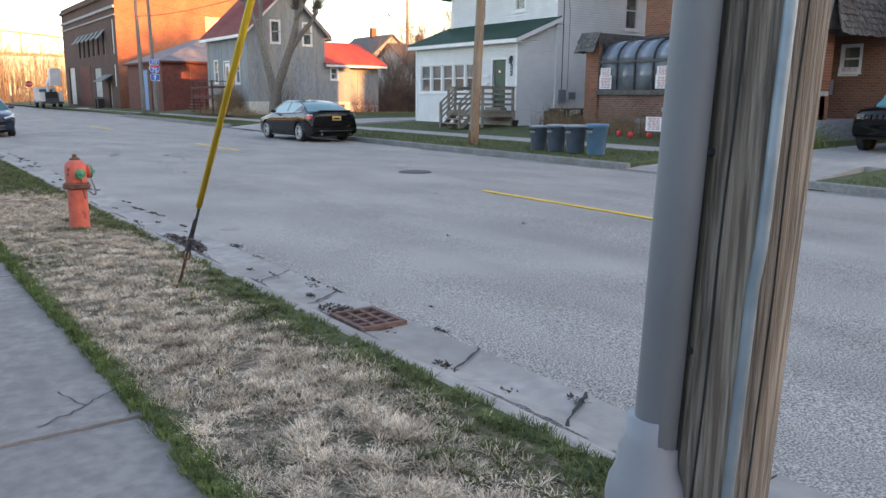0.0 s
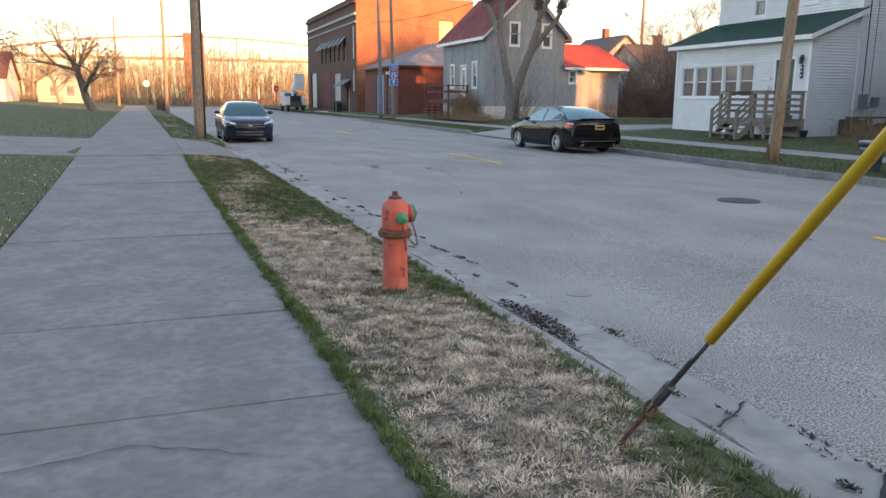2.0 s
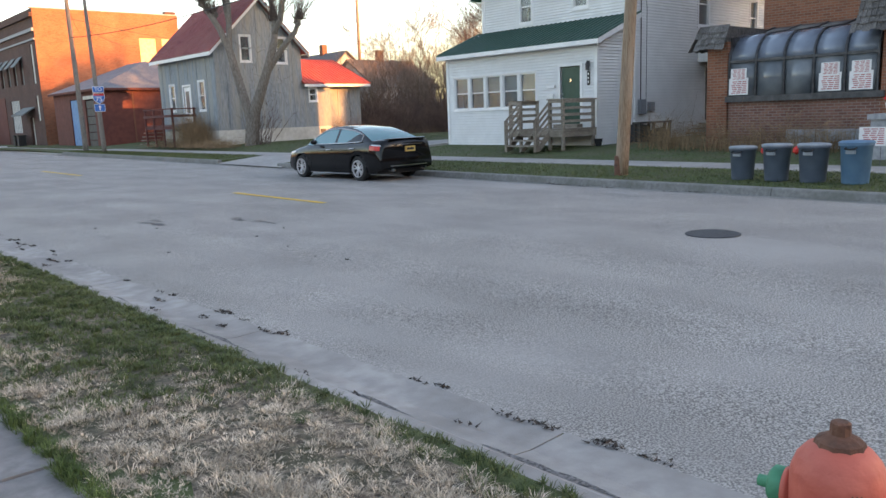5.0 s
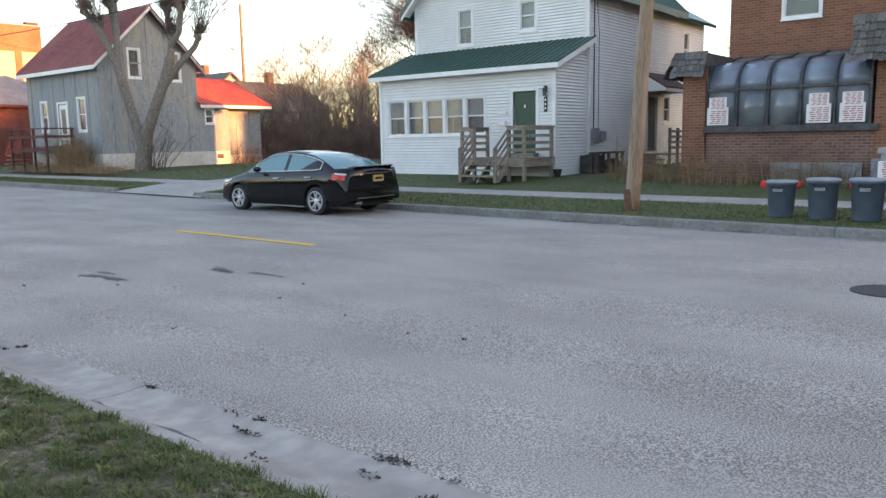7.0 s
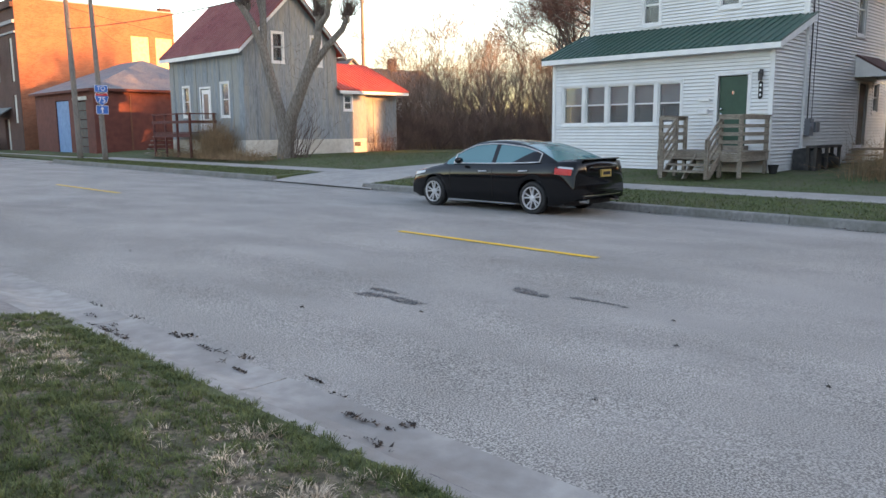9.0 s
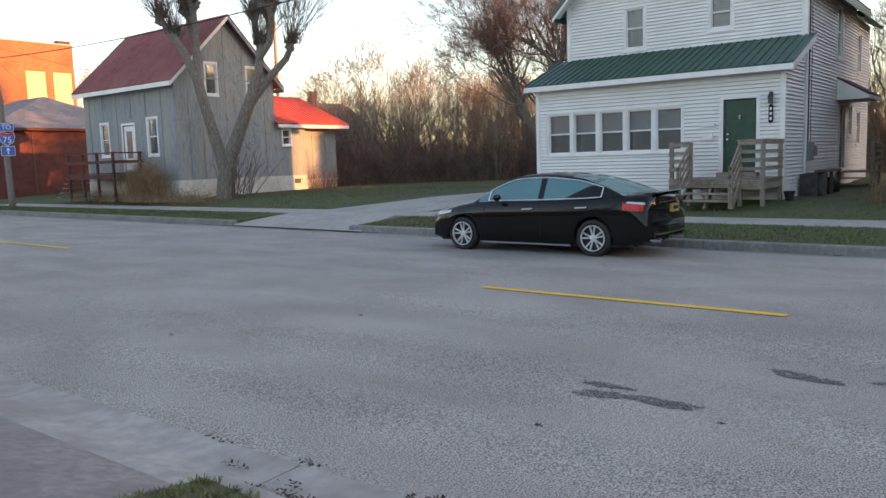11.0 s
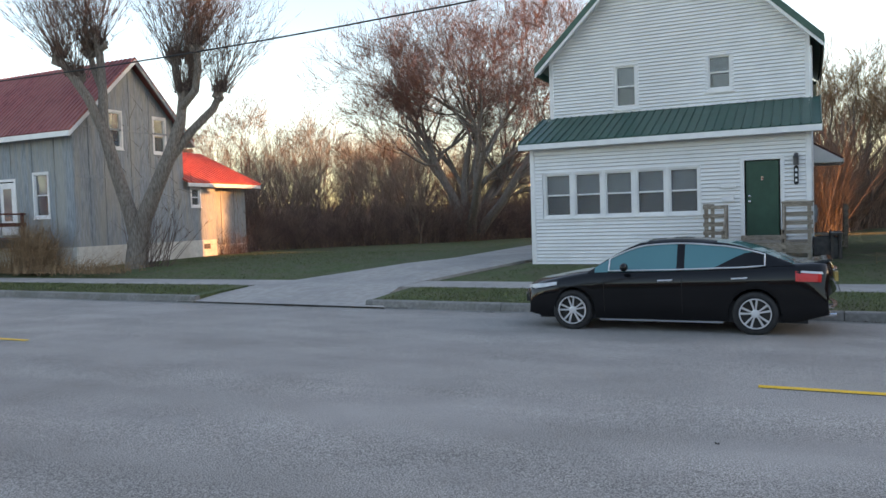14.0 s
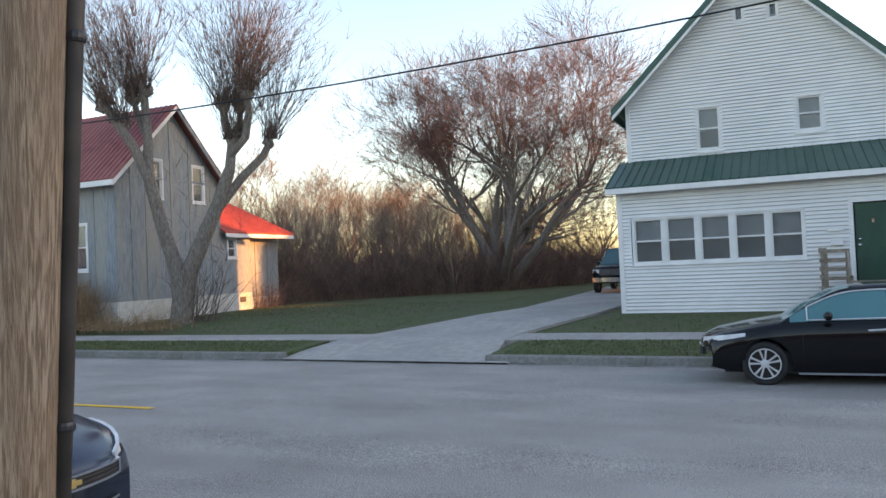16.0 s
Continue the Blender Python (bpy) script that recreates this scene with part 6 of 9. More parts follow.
# ---- vehicles ----
def make_car(name, label, W, L, sill, arch, prof, belt, cabin, wheel_r, front_c, rear_c, paint, glass_m, bow=(0.3, 0.16), taper=(0.10, 0.07)):
    """A car facing +y with its nose at the origin. prof: (s, z) of bonnet, waist and boot; cabin: base front, roof front, roof rear, base rear, roof height."""
    e = thing(name, label, "car")
    sA, sB, sC, sD, zroof = cabin
    ss = sorted({0.0, 0.03, 0.08, 0.16, 0.28, 0.42, 0.6, L - 0.6, L - 0.42, L - 0.28, L - 0.16, L - 0.08, L - 0.03, L, *np.round(np.arange(0.75, L - 0.6, 0.16), 3), *[c + d * arch for c in (front_c, rear_c) for d in (-1, -0.98, -0.9, -0.75, -0.5, -0.25, 0, 0.25, 0.5, 0.75, 0.9, 0.98, 1)]})
    def half(s):
        f, r = max(0, 1 - s / 0.7), max(0, 1 - (L - s) / 0.7)
        return W / 2 * (1 - taper[0] * f ** 2 - taper[1] * r ** 2)
    def yy(x, s):
        """The nose and tail are bowed in plan."""
        q = (abs(x) / (W / 2)) ** 2.4
        return -(s + bow[0] * q * max(0, 1 - s / 1.1) ** 1.3 - bow[1] * q * max(0, 1 - (L - s) / 1.0) ** 1.3)
    def low(s):
        z = sill + 0.06 * max(0, 1 - s / 0.3) + 0.12 * max(0, 1 - (L - s) / 0.5)
        for c in (front_c, rear_c):
            if abs(s - c) < arch:
                z = max(z, wheel_r + math.sqrt(arch ** 2 - (s - c) ** 2))
        return z
    ztop = lambda s: lerp(prof, s)
    def ring(s):
        w, zl, zt = half(s), low(s), ztop(s)
        zs = min(zt - 0.015, lerp(belt, s))
        zl = min(zl, zs - 0.03)
        zm = lambda f: max(zl, sill + (zs - sill) * f)
        return [(w * 0.92, zl), (w * 0.965, zm(0.16)), (w * 0.975, zm(0.3)), (w * 0.992, zm(0.5)), (w, zm(0.68)), (w * 0.996, zm(0.84)), (w * 0.972, zs), (w * 0.93, zs + (zt - zs) * 0.6), (w * 0.86, zt - 0.002), (w * 0.62, zt + 0.016), (w * 0.3, zt + 0.026), (0, zt + 0.03)]
    bm = bmesh.new()
    rows = []
    for s in ss:
        r = ring(s)
        left = [bm.verts.new((-x, yy(x, s), z)) for x, z in r]
        right = [bm.verts.new((x, yy(x, s), z)) for x, z in r[:-1]]
        rows.append(left + right[::-1])
    for a, b in zip(rows, rows[1:]):
        for i in range(len(a) - 1):
            bm.faces.new((a[i], a[i + 1], b[i + 1], b[i]))
    for r in (rows[0], rows[-1]):
        n = len(r)
        for i in range(n // 2):
            bm.faces.new((r[i], r[i + 1], r[n - 2 - i], r[n - 1 - i]) if i + 1 < n - 2 - i else (r[i], r[i + 1], r[n - 1 - i]))
    bmesh.ops.remove_doubles(bm, verts=bm.verts[:], dist=0.0008)
    bmesh.ops.recalc_face_normals(bm, faces=bm.faces[:])
    part("body", bm, paint, e, "", True)
    part("underbody", B(-W / 2 + 0.12, W / 2 - 0.12, -L + 0.4, -0.4, sill - 0.02, sill + 0.3), "black", e)
    # cabin
    def croof(s):
        if s < sB: f = (s - sA) / (sB - sA); return ztop(sA) + (zroof - ztop(sA)) * (1 - (1 - f) ** 1.45)
        if s > sC: f = (s - sC) / (sD - sC); return zroof - 0.02 + (ztop(sD) - zroof + 0.02) * f ** 1.5
        m = (s - sB) / (sC - sB)
        return zroof + 0.035 * math.sin(m * math.pi) - 0.02 * m
    cs = sorted({*np.linspace(sA, sB, 9), *np.linspace(sB, sC, 10), *np.linspace(sC, sD, 9)})
    grid = []
    for s in cs:
        zr, z0 = croof(s), ztop(s) - 0.02
        h = zr - z0
        wb = half(s) * 0.905
        wr = wb - 0.25 * min(1, h / 0.48)
        grid.append([(wb, z0), (wb + (wr - wb) * 0.5, z0 + h * 0.5), (wb + (wr - wb) * 0.86, z0 + h * 0.86), (wr - 0.02, zr - 0.008), (wr * 0.55, zr + 0.014), (0, zr + 0.02)])
    B1 = sB + (sC - sB) * 0.5
    for sgn, tag in ((-1, "l"), (1, "r")):
        shells = {k: bmesh.new() for k in ("roof", "windscreen", "rear_window", "front_side_window", "rear_side_window")}
        for i in range(len(cs) - 1):
            sm = (cs[i] + cs[i + 1]) / 2
            for j in range(5):
                q = [(sgn * grid[a][b][0], -cs[a], grid[a][b][1]) for a, b in ((i, j), (i, j + 1), (i + 1, j + 1), (i + 1, j))]
                if j == 1: continue
                if j == 0:
                    # side glass, its lower line kicked up towards the rear pillar
                    ends = []
                    for n_ in (i, i + 1):
                        lo, hi = grid[n_][0], grid[n_][2]
                        g = min(1, max(0, (cs[n_] - sC + 0.12) / 0.62)) ** 1.3
                        ends.append([(sgn * (lo[0] + (hi[0] - lo[0]) * v), -cs[n_], lo[1] + (hi[1] - lo[1]) * v) for v in (0, g, 1)])
                    k = "roof" if sm < sA + 0.14 or abs(sm - B1) < 0.07 else "front_side_window" if sm < B1 else "rear_side_window"
                    for v, kk in ((0, "roof"), (1, k)):
                        face = [ends[0][v], ends[0][v + 1], ends[1][v + 1], ends[1][v]]
                        if max((Vector(face[0]) - Vector(face[1])).length, (Vector(face[2]) - Vector(face[3])).length) > 0.004:
                            t = shells[kk]
                            t.faces.new([t.verts.new(p) for p in face])
                    continue
                if j == 2:
                    k = "roof"
                else:
                    k = "windscreen" if sm < sB - 0.02 else "rear_window" if sm > sC + 0.02 else "roof"
                t = shells[k]
                t.faces.new([t.verts.new(p) for p in q])
        for k, t in shells.items():
            bmesh.ops.remove_doubles(t, verts=t.verts[:], dist=0.0005)
            for f in t.faces:
                if f.normal.dot(Vector((sgn, 0, 0.6))) < 0: f.normal_flip()
            part(k, t, paint if k == "roof" else glass_m, e, "", True)
        t = bmesh.new()
        up = [(sgn * (grid[i][2][0] + 0.006), -cs[i], grid[i][2][1] + 0.004) for i in range(3, len(cs) - 3)]
        lo = [(sgn * (grid[i][0][0] + 0.012), -cs[i], grid[i][0][1] + 0.02) for i in range(len(cs) - 4, 2, -1)]
        pipe(t, up + lo + up[:1], 0.012, 5)
        part("window_trim", t, "alloy", e)
        for s in (B1 - 0.22, B1 + 0.86):
            t = bmesh.new()
            x = sgn * (half(s) + 0.006)
            pipe(t, [(x, -s + 0.11, ztop(s) - 0.165), (x + sgn * 0.022, -s + 0.05, ztop(s) - 0.16), (x + sgn * 0.022, -s - 0.06, ztop(s) - 0.155), (x, -s - 0.11, ztop(s) - 0.15)], 0.014, 6)
            part("door_handle", t, "alloy", e)
        t = bmesh.new()
        bmesh.ops.create_icosphere(t, subdivisions=2, radius=0.1, matrix=Matrix.Translation((sgn * (half(sA + 0.5) + 0.06), -(sA + 0.62), ztop(sA) + 0.09)) @ Matrix.Diagonal((1.15, 0.65, 0.68, 1)))
        part("wing_mirror", t, paint, e, "", True)
        part("sill_strip", B(sgn * W / 2 * 0.94 - 0.012, sgn * W / 2 * 0.94 + 0.012, -rear_c + arch + 0.08, -front_c - arch - 0.08, sill - 0.035, sill - 0.01), "pvc", e)
        for s in (B1 + 0.03, sA + 0.28):
            t = bmesh.new()
            pipe(t, [(sgn * (x * half(s) + 0.0015), -s, sill + (lerp(belt, s) - sill) * f) for x, f in ((0.965, 0.16), (0.975, 0.3), (0.992, 0.5), (1.0, 0.68), (0.996, 0.84), (0.975, 0.98))], 0.004, 4)
            part("door_seam", t, "pit", e)
    # wheels
    for c in (front_c, rear_c):
        for sgn in (-1, 1):
            x = sgn * (W / 2 - 0.125)
            r = wheel_r
            t = bmesh.new()
            lathe(t, [(r * 0.68, 0.07), (r * 0.70, 0.095), (r * 0.93, 0.108), (r * 0.985, 0.085), (r, 0.06), (r, -0.06), (r * 0.93, -0.1), (r * 0.68, -0.09), (r * 0.68, 0.07)], 40, (x, -c, r), 'x', False)
            w = part("wheel", t, "black", e, "", True)
            # black disc added behind the spokes to give the shade in their gaps
            t = bmesh.new(); lathe(t, [(r * 0.69, -0.06), (r * 0.69, 0.02)], 30, (x, -c, r), 'x'); part("brake_disc", t, "pit", w)
            xf = x + sgn * 0.085
            for k in range(5):
                for o in (-0.2, 0.2):
                    t = bmesh.new()
                    a = 2 * math.pi * k / 5 + 0.2
                    p0, p1 = Vector((xf + sgn * 0.004, -c + 0.045 * math.cos(a + o), r + 0.045 * math.sin(a + o))), Vector((xf, -c + r * 0.66 * math.cos(a + o * 1.1), r + r * 0.66 * math.sin(a + o * 1.1)))
                    d = (p1 - p0).normalized(); s = d.cross(Vector((1, 0, 0)))
                    i = Vector((-sgn * 0.035, 0, 0))
                    hexa(t, [p0 - s * 0.011 + i, p0 + s * 0.011 + i, p1 + s * 0.017 + i, p1 - s * 0.017 + i, p0 - s * 0.01, p0 + s * 0.01, p1 + s * 0.015, p1 - s * 0.015])
                    bmesh.ops.recalc_face_normals(t, faces=t.faces[:])
                    part("spoke", t, "alloy", w)
            t = bmesh.new(); lathe(t, [(0.06, -0.03), (0.06, 0.006), (0.035, 0.014)], 16, (xf, -c, r), 'x')
            if sgn < 0:
                for v in t.verts: v.co.x = 2 * xf - v.co.x
            bmesh.ops.recalc_face_normals(t, faces=t.faces[:])
            part("hub_cap", t, "alloy", w)
            t = bmesh.new(); lathe(t, [(r * 0.64, 0.0), (r * 0.69, 0.006), (r * 0.69, -0.04), (r * 0.64, -0.04), (r * 0.64, 0.0)], 36, (xf, -c, r), 'x', False); part("rim", t, "alloy", w)
    return e, half, yy


def blob(bm, pts_in, pts_out):
    """A lens-like solid between two matching outlines."""
    a, b = [bm.verts.new(p) for p in pts_in], [bm.verts.new(p) for p in pts_out]
    n = len(a)
    for i in range(n):
        bm.faces.new((a[i], a[(i + 1) % n], b[(i + 1) % n], b[i]))
    bm.faces.new(a[::-1])
    bm.faces.new(b)
    bmesh.ops.recalc_face_normals(bm, faces=bm.faces[:])


def lamp_band(half, yy, pts, z_in, z_out, sgn, depth=0.03):
    """A lamp that wraps the corner: pts are (x share, s) from inside out; z_in and z_out its lower and upper edge at both ends."""
    bm = bmesh.new()
    n = len(pts)
    fr, bk = [], []
    for i, (fx, s) in enumerate(pts):
        f = i / (n - 1)
        x = half(s) * fx
        for row, k in ((fr, 0.012), (bk, -depth)):
            lo, hi = z_in[0] + (z_out[0] - z_in[0]) * f, z_in[1] + (z_out[1] - z_in[1]) * f
            d = Vector((fx ** 3, (1 - fx ** 3) * (1 if s < 2 else -1), 0)) * k
            row.append([bm.verts.new((sgn * (x + d.x), yy(x, s) + d.y, lo)), bm.verts.new((sgn * (x * 0.99 + d.x), yy(x, s) + d.y * 1.2, (lo + hi) / 2)), bm.verts.new((sgn * (x * 0.97 + d.x), yy(x, s) + d.y * 0.6, hi))])
    for i in range(n - 1):
        for j in range(2):
            bm.faces.new((fr[i][j], fr[i + 1][j], fr[i + 1][j + 1], fr[i][j + 1]))
            bm.faces.new((bk[i][j], bk[i + 1][j], bk[i + 1][j + 1], bk[i][j + 1]))
        bm.faces.new((fr[i][0], fr[i + 1][0], bk[i + 1][0], bk[i][0]))
        bm.faces.new((fr[i][2], fr[i + 1][2], bk[i + 1][2], bk[i][2]))
    for i in (0, n - 1):
        for j in range(2):
            bm.faces.new((fr[i][j], fr[i][j + 1], bk[i][j + 1], bk[i][j]))
    bmesh.ops.recalc_face_normals(bm, faces=bm.faces[:])
    return bm


def nose_strip(yy, x1, z0, z1, out, s=0.0, depth=0.05, x0=None):
    """A band across the bowed nose or tail."""
    bm = bmesh.new()
    x0 = -x1 if x0 is None else x0
    n = 12
    sg = 1 if s < 2 else -1
    cols = []
    for i in range(n + 1):
        x = x0 + (x1 - x0) * i / n
        y = yy(x, s)
        cols.append([bm.verts.new(p) for p in ((x, y + sg * out, z0), (x, y + sg * out, z1), (x, y - sg * depth, z1), (x, y - sg * depth, z0))])
    for a, b in zip(cols, cols[1:]):
        for i in range(4):
            bm.faces.new((a[i], b[i], b[(i + 1) % 4], a[(i + 1) % 4]))
    bm.faces.new(cols[0]); bm.faces.new(cols[-1])
    bmesh.ops.recalc_face_normals(bm, faces=bm.faces[:])
    return bm


def black_sedan():
    L = 4.86
    prof = [(0, 0.52), (0.03, 0.64), (0.1, 0.71), (0.28, 0.78), (0.75, 0.87), (1.3, 0.955), (1.6, 0.965), (2.6, 0.985), (3.6, 1.02), (4.1, 1.06), (4.6, 1.065), (4.78, 1.05), (4.83, 0.93), (4.86, 0.62)]
    belt = [(0, 0.5), (0.1, 0.64), (0.3, 0.72), (0.8, 0.80), (1.5, 0.87), (3.6, 0.93), (4.5, 0.96), (4.86, 0.6)]
    e, half, yy = make_car("black_sedan", "glossy black four-door sedan parked at the kerb", 1.85, L, 0.21, 0.375, prof, belt, (1.22, 2.15, 3.2, 4.3, 1.42), 0.33, 0.97, 3.75, "car_black", "car_glass")
    for sgn in (-1, 1):
        part("headlight", lamp_band(half, yy, [(0.58, 0.03), (0.75, 0.05), (0.9, 0.1), (0.985, 0.2), (0.995, 0.42), (0.99, 0.62)], (0.60, 0.70), (0.74, 0.79), sgn), "lens", e)
        part("tail_light", lamp_band(half, yy, [(0.42, L - 0.04), (0.7, L - 0.05), (0.9, L - 0.08), (0.985, L - 0.16), (0.99, L - 0.3), (0.985, L - 0.5)], (0.79, 0.93), (0.82, 0.965), sgn, 0.06), "tail", e, "red wraparound tail light")
        part("tail_light_strip", lamp_band(half, yy, [(0.5, L - 0.045), (0.75, L - 0.055), (0.9, L - 0.085), (0.98, L - 0.16), (0.985, L - 0.3), (0.975, L - 0.42)], (0.90, 0.935), (0.945, 0.972), sgn, 0.064), "lens", e)
        bm = bmesh.new(); pipe(bm, [(sgn * 0.55, -L + 0.2, 0.3), (sgn * 0.55, -L + 0.02, 0.3)], 0.04, 12); part("exhaust_tip", bm, "chrome", e)
    part("boot_strip", nose_strip(yy, 0.42, 0.94, 0.962, 0.012, L), "chrome", e)
    pl = part("number_plate", B(-0.16, 0.16, -L - 0.022, -L + 0.02, 0.76, 0.90), "gold", e, "number plate with plain bars")
    bm = bmesh.new()
    box(bm, -0.12, 0.12, -L - 0.026, -L - 0.022, 0.80, 0.86)
    part("plate_bar", bm, "black", pl)
    bm = bmesh.new()
    hexa(bm, [(-0.62, -4.70, 1.065), (0.62, -4.70, 1.065), (0.62, -4.5, 1.075), (-0.62, -4.5, 1.075), (-0.6, -4.8, 1.105), (0.6, -4.8, 1.105), (0.6, -4.74, 1.12), (-0.6, -4.74, 1.12)])
    bmesh.ops.recalc_face_normals(bm, faces=bm.faces[:])
    part("spoiler", bm, "car_black", e)
    part("bumper_strip", nose_strip(yy, 0.62, 0.40, 0.42, 0.008, L), "chrome", e)
    part("grille", nose_strip(yy, 0.5, 0.42, 0.54, 0.008), "black", e)
    part("grille_strip", nose_strip(yy, 0.52, 0.545, 0.565, 0.014), "chrome", e)
    e.matrix_world = pose(12.82, 29.5, -0.092, 0, 0, 0.4)
    return e


black_sedan()


def blue_sedan():
    L = 5.09
    prof = [(0, 0.56), (0.03, 0.68), (0.1, 0.75), (0.3, 0.83), (0.75, 0.92), (1.3, 0.985), (1.7, 1.0), (2.8, 1.0), (4.0, 1.03), (4.9, 1.04), (5.04, 0.9), (5.09, 0.6)]
    belt = [(0, 0.54), (0.1, 0.66), (0.3, 0.74), (0.8, 0.82), (1.6, 0.88), (4.5, 0.93), (5.09, 0.58)]
    e, half, yy = make_car("blue_sedan", "dark navy blue sedan parked facing the walker", 1.85, L, 0.2, 0.37, prof, belt, (1.35, 2.25, 3.3, 4.2, 1.45), 0.325, 1.02, 3.83, "car_blue", "car_glass_teal", (0.42, 0.16))
    for sgn in (-1, 1):
        part("headlight", lamp_band(half, yy, [(0.62, 0.03), (0.78, 0.06), (0.9, 0.12), (0.98, 0.24), (0.995, 0.42), (0.985, 0.66)], (0.60, 0.73), (0.78, 0.88), sgn), "lens", e, "clear wraparound headlight")
    g = part("grille", nose_strip(yy, 0.5, 0.60, 0.675, 0.006), "black", e)
    part("grille_frame", nose_strip(yy, 0.53, 0.675, 0.692, 0.016), "chrome", g)
    part("grille_frame", nose_strip(yy, 0.53, 0.582, 0.60, 0.016), "chrome", g)
    for x in (-0.53, 0.5):
        part("grille_frame", nose_strip(yy, x + 0.03, 0.585, 0.69, 0.016, 0.0, 0.05, x), "chrome", g)
    for i in range(2):
        part("grille_bar", nose_strip(yy, 0.5, 0.618 + i * 0.03, 0.628 + i * 0.03, 0.01), "frame_dark", g)
    bm = bmesh.new(); box(bm, -0.085, 0.085, -0.02, 0.026, 0.622, 0.652); box(bm, -0.04, 0.04, -0.02, 0.024, 0.608, 0.668); part("badge", bm, "gold", e, "plain gold badge shape")
    part("lower_grille", nose_strip(yy, 0.46, 0.31, 0.42, 0.006), "black", e)
    for z in (0.295, 0.42):
        part("lower_grille_frame", nose_strip(yy, 0.5, z, z + 0.016, 0.014), "chrome", e)
    e.matrix_world = pose(3.2, 32.62, -0.085, 0, 0, 180)
    return e


blue_sedan()


def dark_pickup():
    L = 5.6
    prof = [(0, 0.75), (0.05, 1.08), (0.3, 1.15), (1.4, 1.22), (1.7, 1.24), (3.6, 1.26), (5.5, 1.27), (5.58, 1.1), (5.6, 0.7)]
    belt = [(0, 0.9), (0.4, 1.0), (1.6, 1.1), (5.4, 1.15), (5.6, 0.9)]
    e, half, yy = make_car("dark_pickup", "dark pickup truck parked on the driveway", 2.0, L, 0.45, 0.46, prof, belt, (1.5, 2.1, 3.3, 3.6, 1.9), 0.4, 1.0, 4.5, "car_black", "car_glass_teal")
    for sgn in (-1, 1):
        part("headlight", lamp_band(half, yy, [(0.68, 0.02), (0.9, 0.05), (0.99, 0.16), (0.99, 0.3)], (0.86, 1.02), (0.9, 1.03), sgn), "lens", e)
    part("grille", nose_strip(yy, 0.6, 0.78, 1.03, 0.008), "frame_dark", e)
    part("bumper", nose_strip(yy, 0.92, 0.5, 0.68, 0.06), "chrome", e)
    e.matrix_world = pose(31.6, 34.6, 0.46, 0, 0, 90)


dark_pickup()


def dark_suv():
    L = 4.6
    prof = [(0, 0.7), (0.05, 0.95), (0.3, 1.05), (1.3, 1.13), (1.6, 1.15), (4.4, 1.17), (4.55, 1.1), (4.6, 0.7)]
    belt = [(0, 0.8), (0.4, 0.92), (1.6, 1.0), (4.4, 1.05), (4.6, 0.8)]
    e, half, yy = make_car("dark_suv", "dark grey sport utility car on the driveway", 1.92, L, 0.35, 0.43, prof, belt, (1.2, 1.9, 4.1, 4.5, 1.75), 0.37, 0.95, 3.65, "car_black", "car_glass")
    for sgn in (-1, 1):
        part("headlight", lamp_band(half, yy, [(0.62, 0.02), (0.9, 0.05), (0.99, 0.16), (0.99, 0.35)], (0.8, 0.92), (0.84, 0.93), sgn), "frame_dark", e)
    for i in range(7):
        part("grille_slot", nose_strip(yy, -0.42 + i * 0.145, 0.82, 0.93, 0.006, 0.0, 0.05, -0.5 + i * 0.145), "black", e)
    e.matrix_world = pose(18.9, 9.3, 0.24, 0, 0, 90)


dark_suv()


def utility_truck():
    e = thing("utility_truck", "white utility truck with dark bed and lift boom, seen from behind", "truck")
    bm = bmesh.new(); box(bm, 14.6, 16.6, 100.2, 102.4, 0.6, 2.3); bmesh.ops.bevel(bm, geom=bm.edges[:], offset=0.12, segments=2); part("cab", bm, "car_white", e)
    part("rear_window", B(14.9, 16.3, 100.17, 100.2, 1.5, 2.1), "car_glass", e)
    for x in (14.5, 16.3):
        part("tool_box", B(x, x + 0.45, 96.6, 100.1, 0.75, 1.75), "car_white", e)
        for y in (97.2, 101.4):
            bm = bmesh.new(); lathe(bm, [(0.25, -0.15), (0.46, -0.15), (0.48, 0), (0.46, 0.15), (0.25, 0.15)], 20, (x + 0.22, y, 0.46), 'x'); part("wheel", bm, "black", e)
    part("bed", B(14.95, 16.3, 96.5, 100.1, 0.6, 1.1), "frame_dark", e)
    part("load", B(15.1, 16.2, 96.7, 98.4, 1.1, 1.8), "black", e)
    part("bumper", B(14.5, 16.75, 96.3, 96.5, 0.5, 0.75), "frame_dark", e)
    bm = bmesh.new(); pipe(bm, [(15.7, 99.4, 1.1), (15.7, 99.4, 2.7), (16.4, 101.0, 3.9)], 0.16, 8); part("boom", bm, "car_white", e)
    part("bucket", B(15.9, 17.0, 98.6, 99.6, 2.5, 4.4), "car_white", e)


utility_truck()
bx = thing("street_litter_bag", "white sheet lying on the forecourt", "litter")
part("sheet", B(16.6, 18.4, 89.0, 90.2, 0.04, 0.14), "paper", bx)


# ---- poles, wires and signs ----
def utility_pole(x, y, z0, h, r, mat, label, lean=(0, 0), base="", dark_foot=False):
    e = thing("utility_pole", label, "utility pole", at=(0, 0, 0))
    bm = bmesh.new()
    n = 14
    pipe(bm, [(x + lean[0] * f, y + lean[1] * f, z0 - 0.1 + (h + 0.1) * f) for f in (i / n for i in range(n + 1))], [r * (1 - 0.3 * i / n) for i in range(n + 1)], 20)
    part("shaft", bm, mat, e, "", True)
    return e


